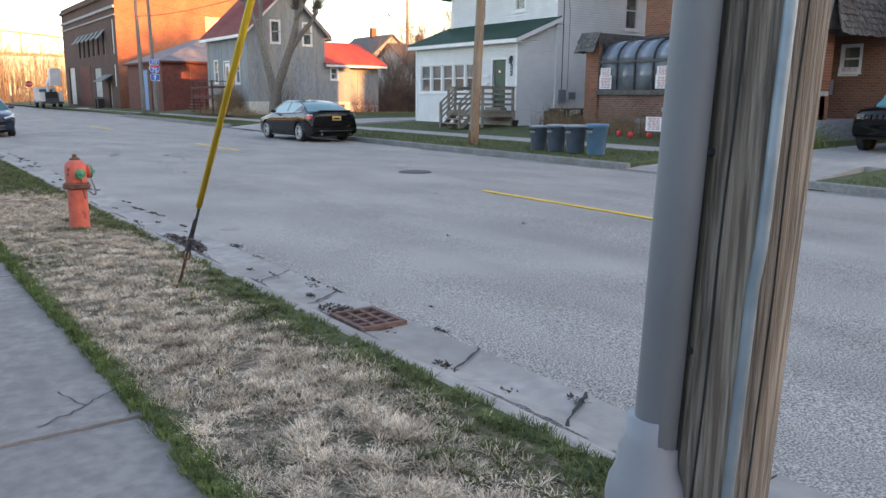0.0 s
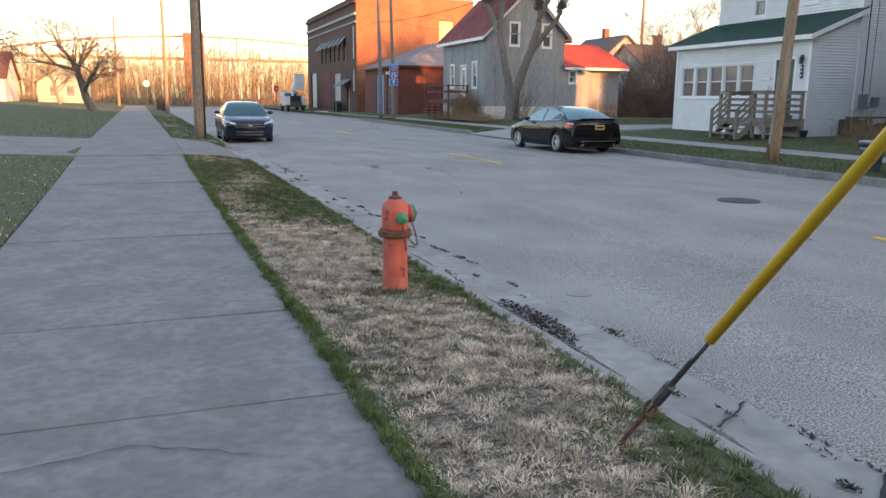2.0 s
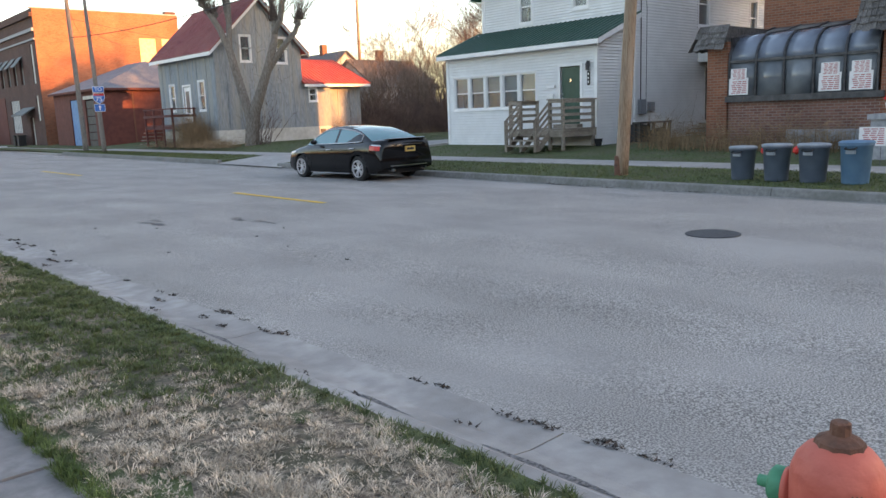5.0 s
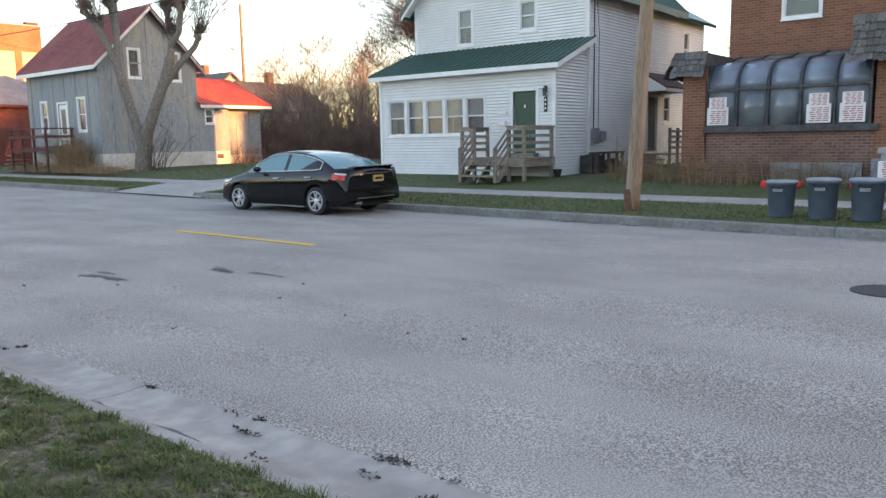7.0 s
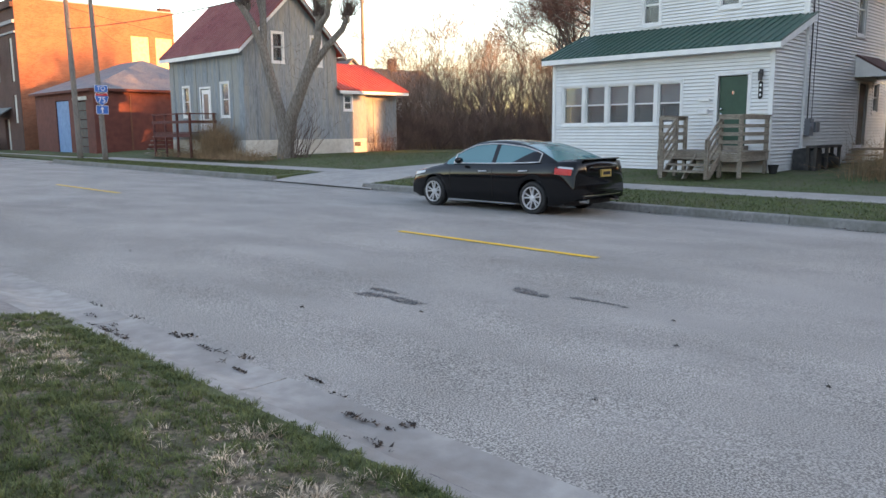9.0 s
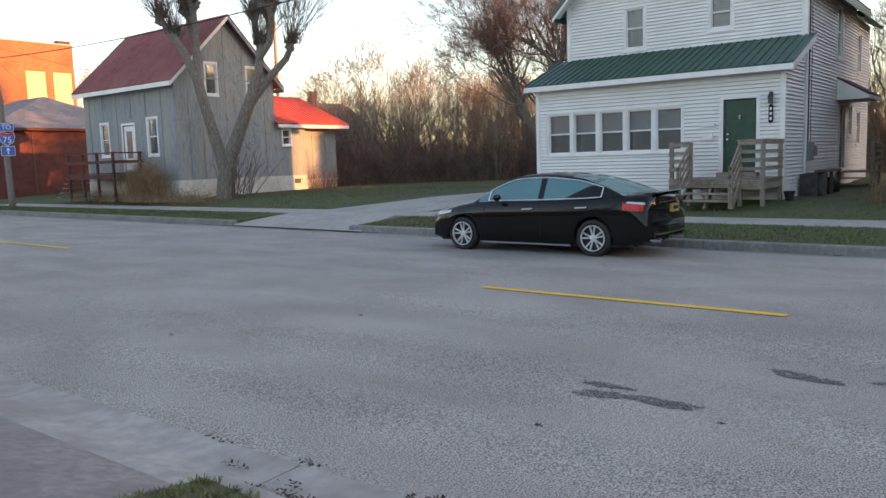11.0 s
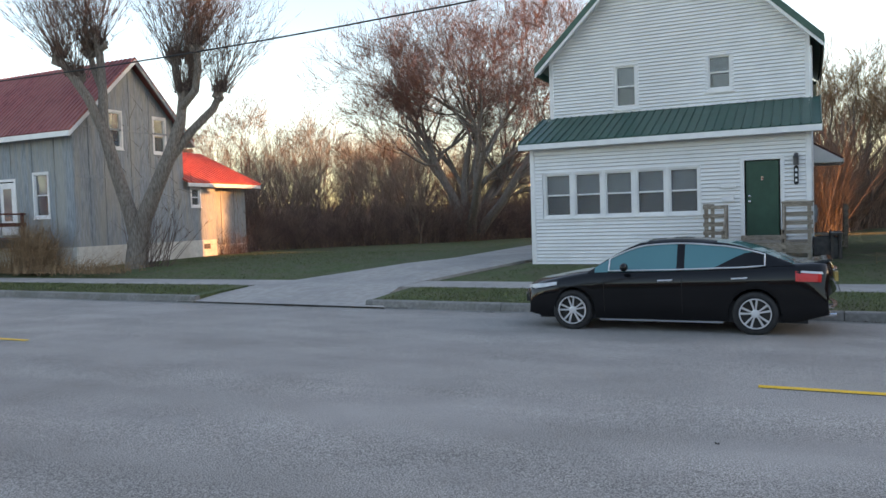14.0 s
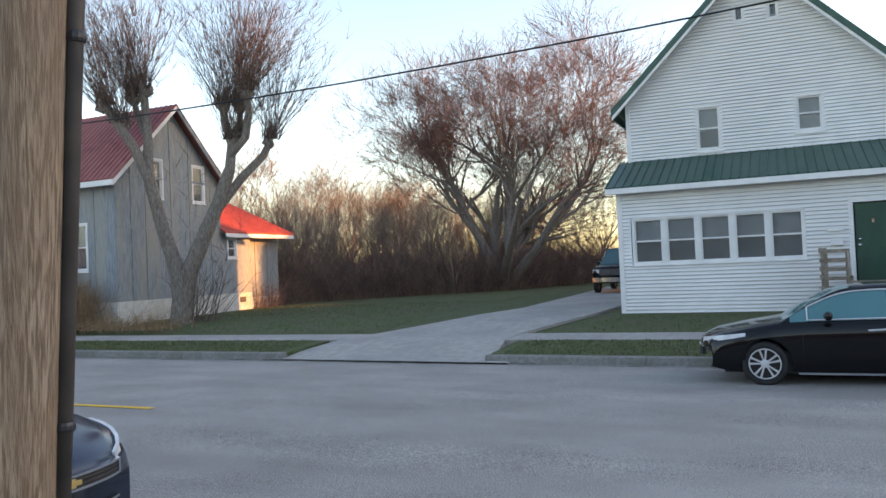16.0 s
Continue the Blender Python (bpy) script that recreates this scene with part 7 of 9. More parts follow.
LX, LY = 0.0162, -0.0257
p = utility_pole(1.510, 1.512, 0.02, 10.5, 0.106, "pole", "weathered grey wooden utility pole with conduits at the kerb", (LX * 10.5, LY * 10.5))
on = lambda x, y, z: (x + LX * z, y + LY * z, z)
bm = bmesh.new()
pipe(bm, [on(1.384, 1.583, 0.02), on(1.384, 1.583, 4.0)], 0.046, 16)
c = part("conduit", bm, "pvc", p, "thick grey plastic conduit", True)
bm = bmesh.new()
lathe(bm, [(0.075, 0.02), (0.078, 0.42), (0.085, 0.62), (0.078, 0.66), (0.064, 0.69), (0.062, 0.73), (0.05, 0.75), (0.05, 0.8)], 20, (1.388, 1.574, 0))
part("collar", bm, "pvc", c, "", True)
bm = bmesh.new(); pipe(bm, [on(1.402, 1.546, 0.05), on(1.402, 1.546, 4.0)], 0.007, 6); part("ground_wire", bm, "black", c)
bm = bmesh.new()
pipe(bm, [on(1.440, 1.437, 0.02), on(1.440, 1.437, 1.1), on(1.443, 1.432, 1.18), on(1.443, 1.432, 4.0)], 0.012, 10)
part("wire_guard", bm, "galv", p, "bluish galvanised wire guard", True)
for z in (0.95, 1.35, 1.9, 2.6):
    bm = bmesh.new(); rod(bm, on(1.417, 1.536, z), on(1.392, 1.556, z), 0.008, None, 6); part("bolt", bm, "black", p)
for a, o in ((3.3, 0.0), (4.35, 0.2)):
    bm = bmesh.new()
    pts = []
    for i in range(24):
        z = 0.1 + o + i * 0.13
        aa = a + 0.02 * math.sin(i * 1.3 + o)
        rr = 0.106 * (1 - 0.3 * (z / 10.5)) + 0.0005
        q = on(1.510, 1.512, z)
        pts.append((q[0] + rr * math.cos(aa), q[1] + rr * math.sin(aa), z))
    pipe(bm, pts, 0.0024, 4)
    part("crack", bm, "black", p)

p2 = utility_pole(1.37, 30.88, 0.12, 10.5, 0.185, "pole_tan", "thick weathered brown wooden utility pole with dark conduit", (0, -0.88))
bm = bmesh.new(); pipe(bm, [(1.52, 30.75, 0.1), (1.52, 30.75 - 0.084 * 6.4, 6.5)], 0.032, 12); c = part("conduit", bm, "dark_door", p2, "dark brown conduit", True)
for z in (1.35, 2.75, 4.2):
    bm = bmesh.new(); lathe(bm, [(0.034, z), (0.038, z + 0.01), (0.038, z + 0.025), (0.034, z + 0.035)], 12, (1.52, 30.75 - 0.084 * z, 0)); part("strap", bm, "frame_dark", c)
utility_pole(14.72, 19.36, 0.03, 9.5, 0.15, "pole_brown", "brown wooden utility pole with dark stained foot on the verge", (-0.02, -0.6))
bm = bmesh.new(); lathe(bm, [(0.156, 0.0), (0.155, 0.35), (0.151, 0.46)], 20, (14.72, 19.36, 0.05)); tagged(part("pole_foot_stain", bm, "rust", None), "dark tarred foot of a brown pole", "pole", kind="structure")
utility_pole(16.0, 60.9, 0.05, 11.5, 0.16, "pole_grey", "grey wooden utility pole beside the garage", (-0.1, 0.3))
sp = utility_pole(15.85, 57.0, 0.05, 8.9, 0.14, "pole_grey", "grey wooden pole carrying blue road signs", (-0.15, 0.2))
utility_pole(1.0, 75, 0.2, 11, 0.17, "pole_brown", "wooden utility pole in evening light by the pavement")
utility_pole(-4.2, 110, 0.4, 11, 0.17, "pole_brown", "distant wooden utility pole in evening light")
utility_pole(51.7, 80, 0.3, 15.5, 0.22, "pole_brown", "tall brown pole behind the houses")

wires = thing("overhead_wires", "thin black overhead wires between the poles", "wires")
def wire(a, b, sag, r=0.013):
    bm = bmesh.new()
    a, b = Vector(a), Vector(b)
    pipe(bm, [a.lerp(b, f) - Vector((0, 0, sag * 4 * f * (1 - f))) for f in (i / 16 for i in range(17))], r, 5)
    part("wire", bm, "black", wires)
wire((14.7, 18.9, 7.0), (15.9, 61.1, 7.12), 0.75, 0.02)
wire((14.7, 18.9, 8.6), (1.57, 1.44, 9.6), 0.5)
wire((1.57, 1.44, 9.8), (1.40, 30.07, 9.8), 0.5); wire((1.40, 30.07, 9.8), (1.0, 75, 10.3), 0.8); wire((1.0, 75, 10.3), (-4.2, 110, 10.6), 0.6)
wire((1.40, 30.19, 8.4), (1.0, 75, 8.9), 1.0); wire((1.0, 75, 9.2), (15.9, 61.2, 9.6), 0.6); wire((-4.2, 110, 9.8), (19, 108, 8.8), 0.8); wire((1.0, 75, 8.6), (18.9, 95, 8.9), 0.6)
wire((15.9, 61.2, 9.2), (22.6, 80, 9.4), 0.25); wire((15.7, 57.2, 7.2), (27.0, 79.9, 8.6), 0.3); wire((16, 61.2, 8.3), (44, 72, 8.0), 0.8)

# road signs on the grey pole
def letters(text, size, loc, mat, parent, name="lettering"):
    cu = bpy.data.curves.new(name, 'FONT')
    cu.body, cu.size, cu.align_x, cu.align_y, cu.extrude = text, size, 'CENTER', 'CENTER', 0.002
    tmp = bpy.data.objects.new(name, cu)
    scene.collection.objects.link(tmp)
    me = bpy.data.meshes.new_from_object(tmp.evaluated_get(bpy.context.evaluated_depsgraph_get()))
    bpy.data.objects.remove(tmp)
    me.materials.clear()
    me.materials.append(M[mat])
    ob = new(name, me)
    ob.parent = parent
    ob.matrix_local = pose(*loc, 90, 0, 0)
    return ob


def rounded(bm, cx, y, cz, w, h, r, t=0.006):
    pts = []
    for sx, sz, a0 in ((1, 1, 0), (-1, 1, 90), (-1, -1, 180), (1, -1, 270)):
        for k in range(4):
            a = radians(a0 + k * 30)
            pts.append((cx + sx * (w / 2 - r) + r * math.cos(a), cz + sz * (h / 2 - r) + r * math.sin(a)))
    blob(bm, [(x, y, z) for x, z in pts], [(x, y - t, z) for x, z in pts])


SX, SY = 15.80, 56.83
for nm, z, w, h_, txt in (("to_sign", 3.76, 0.66, 0.36, "TO"), ("arrow_sign", 2.70, 0.62, 0.44, "")):
    s = thing("road_sign", "blue and white road sign plate on a wooden pole", "road sign", "blue road signs")
    bm = bmesh.new(); rounded(bm, SX, SY, z, w, h_, 0.05); part("border", bm, "sign_white", s)
    bm = bmesh.new(); rounded(bm, SX, SY - 0.006, z, w - 0.04, h_ - 0.04, 0.04); part("plate", bm, "sign_blue", s)
    if txt:
        letters(txt, 0.30, (SX, SY - 0.016, z), "sign_white", s)
    else:
        bm = bmesh.new()
        pts = [(-0.03, -0.15), (0.03, -0.15), (0.03, 0.03), (0.10, 0.03), (0, 0.16), (-0.10, 0.03), (-0.03, 0.03)]
        blob(bm, [(SX + a, SY - 0.012, z + b) for a, b in pts], [(SX + a, SY - 0.016, z + b) for a, b in pts]); part("arrow", bm, "sign_white", s)
s = thing("road_sign", "red, white and blue route shield numbered 75", "road sign", "blue road signs")
shape = [(-0.30, 0.30), (0, 0.24), (0.30, 0.30), (0.35, 0.08), (0.27, -0.17), (0, -0.34), (-0.27, -0.17), (-0.35, 0.08)]
for k, (nm, mt, f) in enumerate((("border", "sign_white", 1.0), ("plate", "sign_blue", 0.93))):
    bm = bmesh.new(); blob(bm, [(SX + a * f, SY - 0.006 * k, 3.26 + b * f) for a, b in shape], [(SX + a * f, SY - 0.006 - 0.006 * k, 3.26 + b * f) for a, b in shape]); part(nm, bm, mt, s)
bm = bmesh.new(); hat = [(-0.28, 0.28), (0, 0.225), (0.28, 0.28), (0.31, 0.14), (-0.31, 0.14)]
blob(bm, [(SX + a, SY - 0.012, 3.26 + b) for a, b in hat], [(SX + a, SY - 0.016, 3.26 + b) for a, b in hat]); part("header", bm, "sign_red", s)
letters("75", 0.40, (SX, SY - 0.018, 3.19), "sign_white", s)

st = thing("stop_sign", "red octagonal stop sign on a steel post", "road sign")
bm = bmesh.new(); lathe(bm, [(0.42, 0), (0.42, 0.02)], 8, (15.3, 110, 2.75), 'y'); bmesh.ops.rotate(bm, verts=bm.verts[:], cent=(15.3, 110, 2.75), matrix=Matrix.Rotation(radians(22.5), 3, 'Y')); part("plate", bm, "sign_red", st)
letters("STOP", 0.27, (15.3, 109.98, 2.75), "sign_white", st)
bm = bmesh.new(); rod(bm, (15.3, 110.05, 0), (15.3, 110.05, 3.0), 0.04, None, 6); part("post", bm, "steel", st)
st = thing("stop_sign", "back of a grey stop sign on a steel post", "road sign")
bm = bmesh.new(); lathe(bm, [(0.42, 0), (0.42, 0.02)], 8, (-0.9, 112, 3.2), 'y'); part("plate", bm, "sign_white", st)
bm = bmesh.new(); rod(bm, (-0.9, 112.05, 0.2), (-0.9, 112.05, 3.4), 0.04, None, 6); part("post", bm, "steel", st)

# ---- guy wire with yellow guard ----
g = thing("guy_wire", "steel guy wire with a bright yellow plastic guard", "guy wire")
gp = lambda z: Vector((1.861 + 0.006 * (z - 0.05), 6.36 - 0.8255 * (z - 0.05), z + 0.075))
bm = bmesh.new(); pipe(bm, [gp(0.62), gp(2.7)], 0.021, 12); part("guard", bm, "guy", g, "yellow plastic sleeve", True)
bm = bmesh.new(); pipe(bm, [gp(0.2), gp(5.6)], 0.006, 6); part("cable", bm, "steel", g)
bm = bmesh.new(); pipe(bm, [gp(0.28) + Vector((0.012, 0, 0)), gp(0.6) + Vector((0.008, 0, 0))], 0.007, 6); pipe(bm, [gp(0.30) - Vector((0.014, 0, 0)), gp(0.52) - Vector((0.01, 0, 0))], 0.006, 6); part("grip", bm, "steel", g)
bm = bmesh.new(); pipe(bm, [gp(0.27), gp(0.37)], 0.024, 8); part("clamp", bm, "steel", g)
bm = bmesh.new(); pipe(bm, [gp(-0.15), gp(0.2)], 0.011, 8); part("anchor_rod", bm, "rust", g)
bm = bmesh.new()
c = gp(0.225)
pipe(bm, [c + Vector((0.028 * math.cos(a), 0, 0.035 * math.sin(a))) for a in (2 * math.pi * i / 12 for i in range(13))], 0.008, 6); part("eye", bm, "rust", g)


# ---- fire hydrant ----
def hydrant(x, y, z):
    e = thing("fire_hydrant", "faded orange fire hydrant with green caps and chains in dry grass", "fire hydrant", at=(x, y, z))
    bm = bmesh.new()
    lathe(bm, [(0.112, -0.05), (0.11, 0.0), (0.103, 0.02), (0.1, 0.12), (0.098, 0.3), (0.1, 0.40), (0.102, 0.42)], 28)
    part("barrel", bm, "hydrant", e, "", True)
    bm = bmesh.new(); lathe(bm, [(0.102, 0.418), (0.134, 0.43), (0.139, 0.435), (0.139, 0.448), (0.135, 0.452), (0.136, 0.456), (0.136, 0.47), (0.131, 0.474), (0.106, 0.482)], 28); fl = part("flange", bm, "rust", e, "rusty bolted flange")
    for k in range(8):
        a = 2 * math.pi * k / 8
        bm = bmesh.new(); rod(bm, (0.122 * math.cos(a), 0.122 * math.sin(a), 0.418), (0.122 * math.cos(a), 0.122 * math.sin(a), 0.484), 0.007, None, 6); part("bolt", bm, "rust", fl)
    bm = bmesh.new(); lathe(bm, [(0.104, 0.48), (0.107, 0.5), (0.108, 0.6), (0.107, 0.65), (0.104, 0.665), (0.101, 0.672), (0.095, 0.69), (0.075, 0.715), (0.045, 0.735)], 28); part("bonnet", bm, "hydrant", e, "", True)
    bm = bmesh.new(); lathe(bm, [(0.058, 0.726), (0.055, 0.738), (0.034, 0.75), (0.024, 0.754), (0.023, 0.782), (0.016, 0.786)], 10); part("operating_nut", bm, "rust", e)
    for zz, hh, a0 in ((0.615, 0.035, 3.6), (0.57, 0.02, 3.5), (0.35, 0.02, 3.7), (0.1, 0.07, 4.9), (0.16, 0.03, 4.7)):
        for k in range(3):
            aa = a0 + k * 0.09
            rr = (0.1085 if zz > 0.45 else 0.1005)
            bm = bmesh.new(); pipe(bm, [(rr * math.cos(aa), rr * math.sin(aa), zz), (rr * math.cos(aa + 0.05), rr * math.sin(aa + 0.05), zz + hh)], 0.0022, 4); part("scrape", bm, "rust", e)
    def outlet(axis, sgn, r, reach, zc, mat_cap, chain):
        bm = bmesh.new()
        s = lambda v: v * sgn
        lathe(bm, [(r * 0.95, s(0.05)), (r * 0.95, s(reach)), (r * 1.12, s(reach + 0.002)), (r * 1.12, s(reach + 0.014))], 20, (0, 0, zc), axis)
        part("outlet", bm, "hydrant", e, "", True)
        bm = bmesh.new()
        lathe(bm, [(r * 1.06, s(reach + 0.012)), (r * 1.1, s(reach + 0.016)), (r * 1.08, s(reach + 0.04)), (r * 0.8, s(reach + 0.05)), (r * 0.4, s(reach + 0.052)), (0.016, s(reach + 0.056)), (0.015, s(reach + 0.078)), (0.01, s(reach + 0.08))], 20, (0, 0, zc), axis)
        c = part("cap", bm, mat_cap, e, "green cap", True)
        if chain:
            q = Vector((0, s(reach + 0.03), zc - r)) if axis == 'y' else Vector((s(reach + 0.03), 0, zc - r))
            w = Vector((0.05, -0.115, zc - 0.10 - r)) if axis == 'x' else Vector((0.04, -0.12, zc - 0.22 - r))
            links = 18
            for i in range(links):
                f0, f1 = i / links, (i + 1.35) / links
                pt = lambda f: q.lerp(w, f) + Vector((0.07, 0, -0.13) if axis == 'x' else (0, 0, -0.02)) * (4 * f * (1 - f))
                bm = bmesh.new()
                a, b = pt(f0), pt(min(1, f1))
                d = (b - a).normalized()
                u = d.orthogonal().normalized() if i % 2 else d.cross(d.orthogonal()).normalized()
                n = 8
                m, ln = (a + b) / 2, (b - a).length / 2
                pipe(bm, [m + d * ln * math.cos(t) + u * 0.008 * math.sin(t) for t in (2 * math.pi * k / n for k in range(n + 1))], 0.0028, 4)
                part("chain_link", bm, "rust", c)
    outlet('y', -1, 0.045, 0.105, 0.585, "cap_green", True)
    outlet('y', 1, 0.045, 0.105, 0.585, "cap_green", False)
    outlet('x', 1, 0.066, 0.115, 0.60, "cap_green", True)
    return e


h = hydrant(1.76, 9.57, 0.045)
h.rotation_euler = (0, 0, radians(8))

# ---- drain grate, manhole, patches ----
d = thing("drain_grate", "rusty cast-iron storm drain grate clogged with leaves", "drain grate")
gx0, gx1, gy0, gy1, gz = 2.58, 2.94, 4.90, 5.36, -0.086
# shallow plate; its black colour stands for the shade down the drain
part("pit", B(gx0 + 0.01, gx1 - 0.01, gy0 + 0.01, gy1 - 0.01, gz - 0.02, gz + 0.004), "pit", d)
bm = bmesh.new()
for a in ((gx0, gx1, gy0, gy0 + 0.035), (gx0, gx1, gy1 - 0.035, gy1), (gx0, gx0 + 0.035, gy0 + 0.035, gy1 - 0.035), (gx1 - 0.035, gx1, gy0 + 0.035, gy1 - 0.035)):
    box(bm, *a, gz - 0.03, gz + 0.03)
part("frame", bm, "iron", d)
for i in range(1, 3):
    x = gx0 + 0.017 + (gx1 - gx0 - 0.035) * i / 3
    part("bar", B(x - 0.014, x + 0.014, gy0 + 0.035, gy1 - 0.035, gz - 0.02, gz + 0.026), "iron", d)
for i in range(1, 4):
    y = gy0 + 0.017 + (gy1 - gy0 - 0.035) * i / 4
    part("bar", B(gx0 + 0.035, gx1 - 0.035, y - 0.012, y + 0.012, gz - 0.02, gz + 0.022), "iron", d)
m = thing("manhole_cover", "dark iron manhole cover set in the asphalt", "manhole cover")
bm = bmesh.new(); lathe(bm, [(0.34, -0.06), (0.34, -0.040), (0.325, -0.036), (0.30, -0.04), (0.02, -0.039)], 32, (8.95, 13.88, 0)); part("cover", bm, "iron_dark", m)
m = thing("small_cover", "small round iron valve cover at the gutter edge", "manhole cover")
bm = bmesh.new(); lathe(bm, [(0.12, -0.10), (0.12, -0.077), (0.02, -0.077)], 20, (3.35, 9.35, 0)); part("cover", bm, "gutter", m)


def road_z(x, y):
    return lerp([(seam(y), -0.088), (seam(y) + 1.6, -0.07), (centre_line(y), -0.045), (11, -0.07), (far_kerb(y) - 0.35, -0.092)], x)


def dark_patch(x, y, lx, ly, seed):
    """Broken asphalt: many small dark flakes, thick in the middle and thin at the rim."""
    rnd = random.Random(seed)
    vs, fs = [], []
    for _ in range(int(1500 * lx * ly / 0.06)):
        a, r = rnd.uniform(0, 6.283), rnd.random() ** 0.7 * 1.5
        px, py = x + lx * r * math.cos(a), y + ly * r * math.sin(a)
        if noise.noise((px * 5, py * 2.5, seed)) < 0.45 * (r - 0.55):
            continue
        n, q, t = rnd.randint(4, 6), rnd.uniform(0.004, 0.015), rnd.uniform(0, 6.283)
        o = len(vs)
        vs += [(px + q * rnd.uniform(0.6, 1.1) * math.cos(t + 6.283 * k / n), py + q * 1.5 * rnd.uniform(0.6, 1.1) * math.sin(t + 6.283 * k / n), road_z(px, py) + 0.005 + 0.001 * (k % 2)) for k in range(n)]
        fs.append(tuple(range(o, o + n)))
    return sheet("asphalt_patch", vs, fs, "patch", "dark ragged patch of broken asphalt", "road patch", "structure")


for i, a in enumerate(((4.82, 21.8, 0.12, 0.5), (5.05, 22.1, 0.05, 0.3), (6.0, 20.95, 0.1, 0.45), (6.1, 20.4, 0.05, 0.35), (5.7, 21.4, 0.04, 0.25))):
    dark_patch(*a, i)
# cracks across the slabs and the gutter
def crack(pts, w, label, mat="pit"):
    rnd = random.Random(len(pts) + int(pts[0][1] * 10))
    a = []
    for p, q in zip(pts, pts[1:]):
        n = 7
        a += [(p[0] + (q[0] - p[0]) * i / n + rnd.uniform(-1, 1) * 0.015, p[1] + (q[1] - p[1]) * i / n + rnd.uniform(-1, 1) * 0.015, p[2] + (q[2] - p[2]) * i / n) for i in range(n)]
    a.append(pts[-1])
    vs = []
    for i, p in enumerate(a):
        d = Vector(a[min(i + 1, len(a) - 1)]) - Vector(a[max(i - 1, 0)])
        s = Vector((-d.y, d.x, 0)).normalized() * w * rnd.uniform(0.4, 1.2)
        vs += [(p[0] - s.x, p[1] - s.y, p[2]), (p[0] + s.x, p[1] + s.y, p[2])]
    sheet("crack", vs, [(2 * i, 2 * i + 1, 2 * i + 3, 2 * i + 2) for i in range(len(a) - 1)], mat, label, "crack", "structure")
cz = 0.036
crack([(0.95, 4.45, cz), (0.78, 4.3, cz), (0.55, 4.15, cz)], 0.006, "thin crack in a pavement slab")
crack([(0.78, 4.3, cz), (0.7, 4.55, cz)], 0.005, "thin crack in a pavement slab")
crack([(-0.9, 7.0, cz), (-0.2, 7.15, cz), (0.3, 6.9, cz)], 0.005, "thin crack in a pavement slab")
for yy in (6.9, 6.0, 4.2, 3.3):
    crack([(near_kerb(yy) + 0.3, yy - 0.25, -0.08), (seam(yy) + 0.02, yy, -0.078)], 0.012, "dark crack across the concrete gutter")

# ---- bins at the kerb ----
def dustbin(x, y, r, h, body, lid, label):
    e = thing("dustbin", label, "dustbin", "dustbins at the kerb", at=(x, y, lerp(FAR_Z, x) - 0.005))
    bm = bmesh.new(); lathe(bm, [(r * 0.78, 0), (r * 0.82, 0.03), (r * 0.97, h * 0.86), (r * 1.04, h * 0.87), (r * 1.04, h * 0.93), (r, h * 0.94)], 26); part("body", bm, body, e, "", True)
    bm = bmesh.new(); lathe(bm, [(r * 1.08, h * 0.925), (r * 1.09, h * 0.955), (r * 0.95, h * 0.985), (r * 0.3, h * 1.0), (0.02, h * 1.0)], 26); part("lid", bm, lid, e)
    for s in (-1, 1):
        bm = bmesh.new(); pipe(bm, [(-r * 0.9, s * 0.09, h * 0.84), (-r * 1.16, s * 0.09, h * 0.82), (-r * 1.16, 0, h * 0.80)], 0.014, 6); part("handle", bm, "black", e)
    part("label_plate", B(-r * 1.0 - 0.012, -r * 0.9, -0.08, 0.08, h * 0.7, h * 0.78), "lid_grey", e)
for y, r, hh, b, l, t in ((16.49, 0.255, 0.68, "bin_grey", "lid_grey", "grey plastic dustbin with pale lid on the verge"), (15.8, 0.265, 0.73, "bin_grey", "lid_grey", "grey plastic dustbin with pale lid on the verge"), (15.1, 0.275, 0.74, "bin_grey", "lid_grey", "grey plastic dustbin with pale lid on the verge"), (14.35, 0.275, 0.79, "bin_blue", "bin_blue", "tall light blue plastic dustbin on the verge")):
    dustbin(14.78, y, r, hh, b, l, t)
for x, y in ((0.9, 82), (0.5, 88)):
    e = thing("wheeled_bin", "dark wheeled bin beside the far pavement", "bin", "bins on the far pavement")
    part("body", B(x - 0.35, x + 0.35, y - 0.35, y + 0.35, 0.25, 1.25), "black", e); part("lid", B(x - 0.4, x + 0.4, y - 0.4, y + 0.4, 1.25, 1.36), "black", e)

# ---- far lattice bridge beyond the woods ----
br = thing("truss_bridge", "long rusty arched truss bridge beyond the woods", "bridge")
part("deck", B(-40, 70, 259, 262, 12.6, 13.4), "truss", br)
bm = bmesh.new()
top = lambda x: 15.0 + 4.8 * (1 - ((x - 15) / 55) ** 2)
for i in range(23):
    x = -40 + i * 5
    if i < 22:
        rod(bm, (x, 260, top(x)), (x + 5, 260, top(x + 5)), 0.35, None, 5)
        rod(bm, (x, 260, 13), (x + 5, 260, top(x + 5)), 0.2, None, 4)
    rod(bm, (x, 260, 13), (x, 260, top(x)), 0.25, None, 4)
part("truss", bm, "truss", br)
for x in (-40, 14, 70):
    part("pier", B(x - 1, x + 1, 259, 262, 0, 12.6), "stone", br)
part("tower", B(9, 15, 255, 258, 0, 20.5), "brick_x", br)


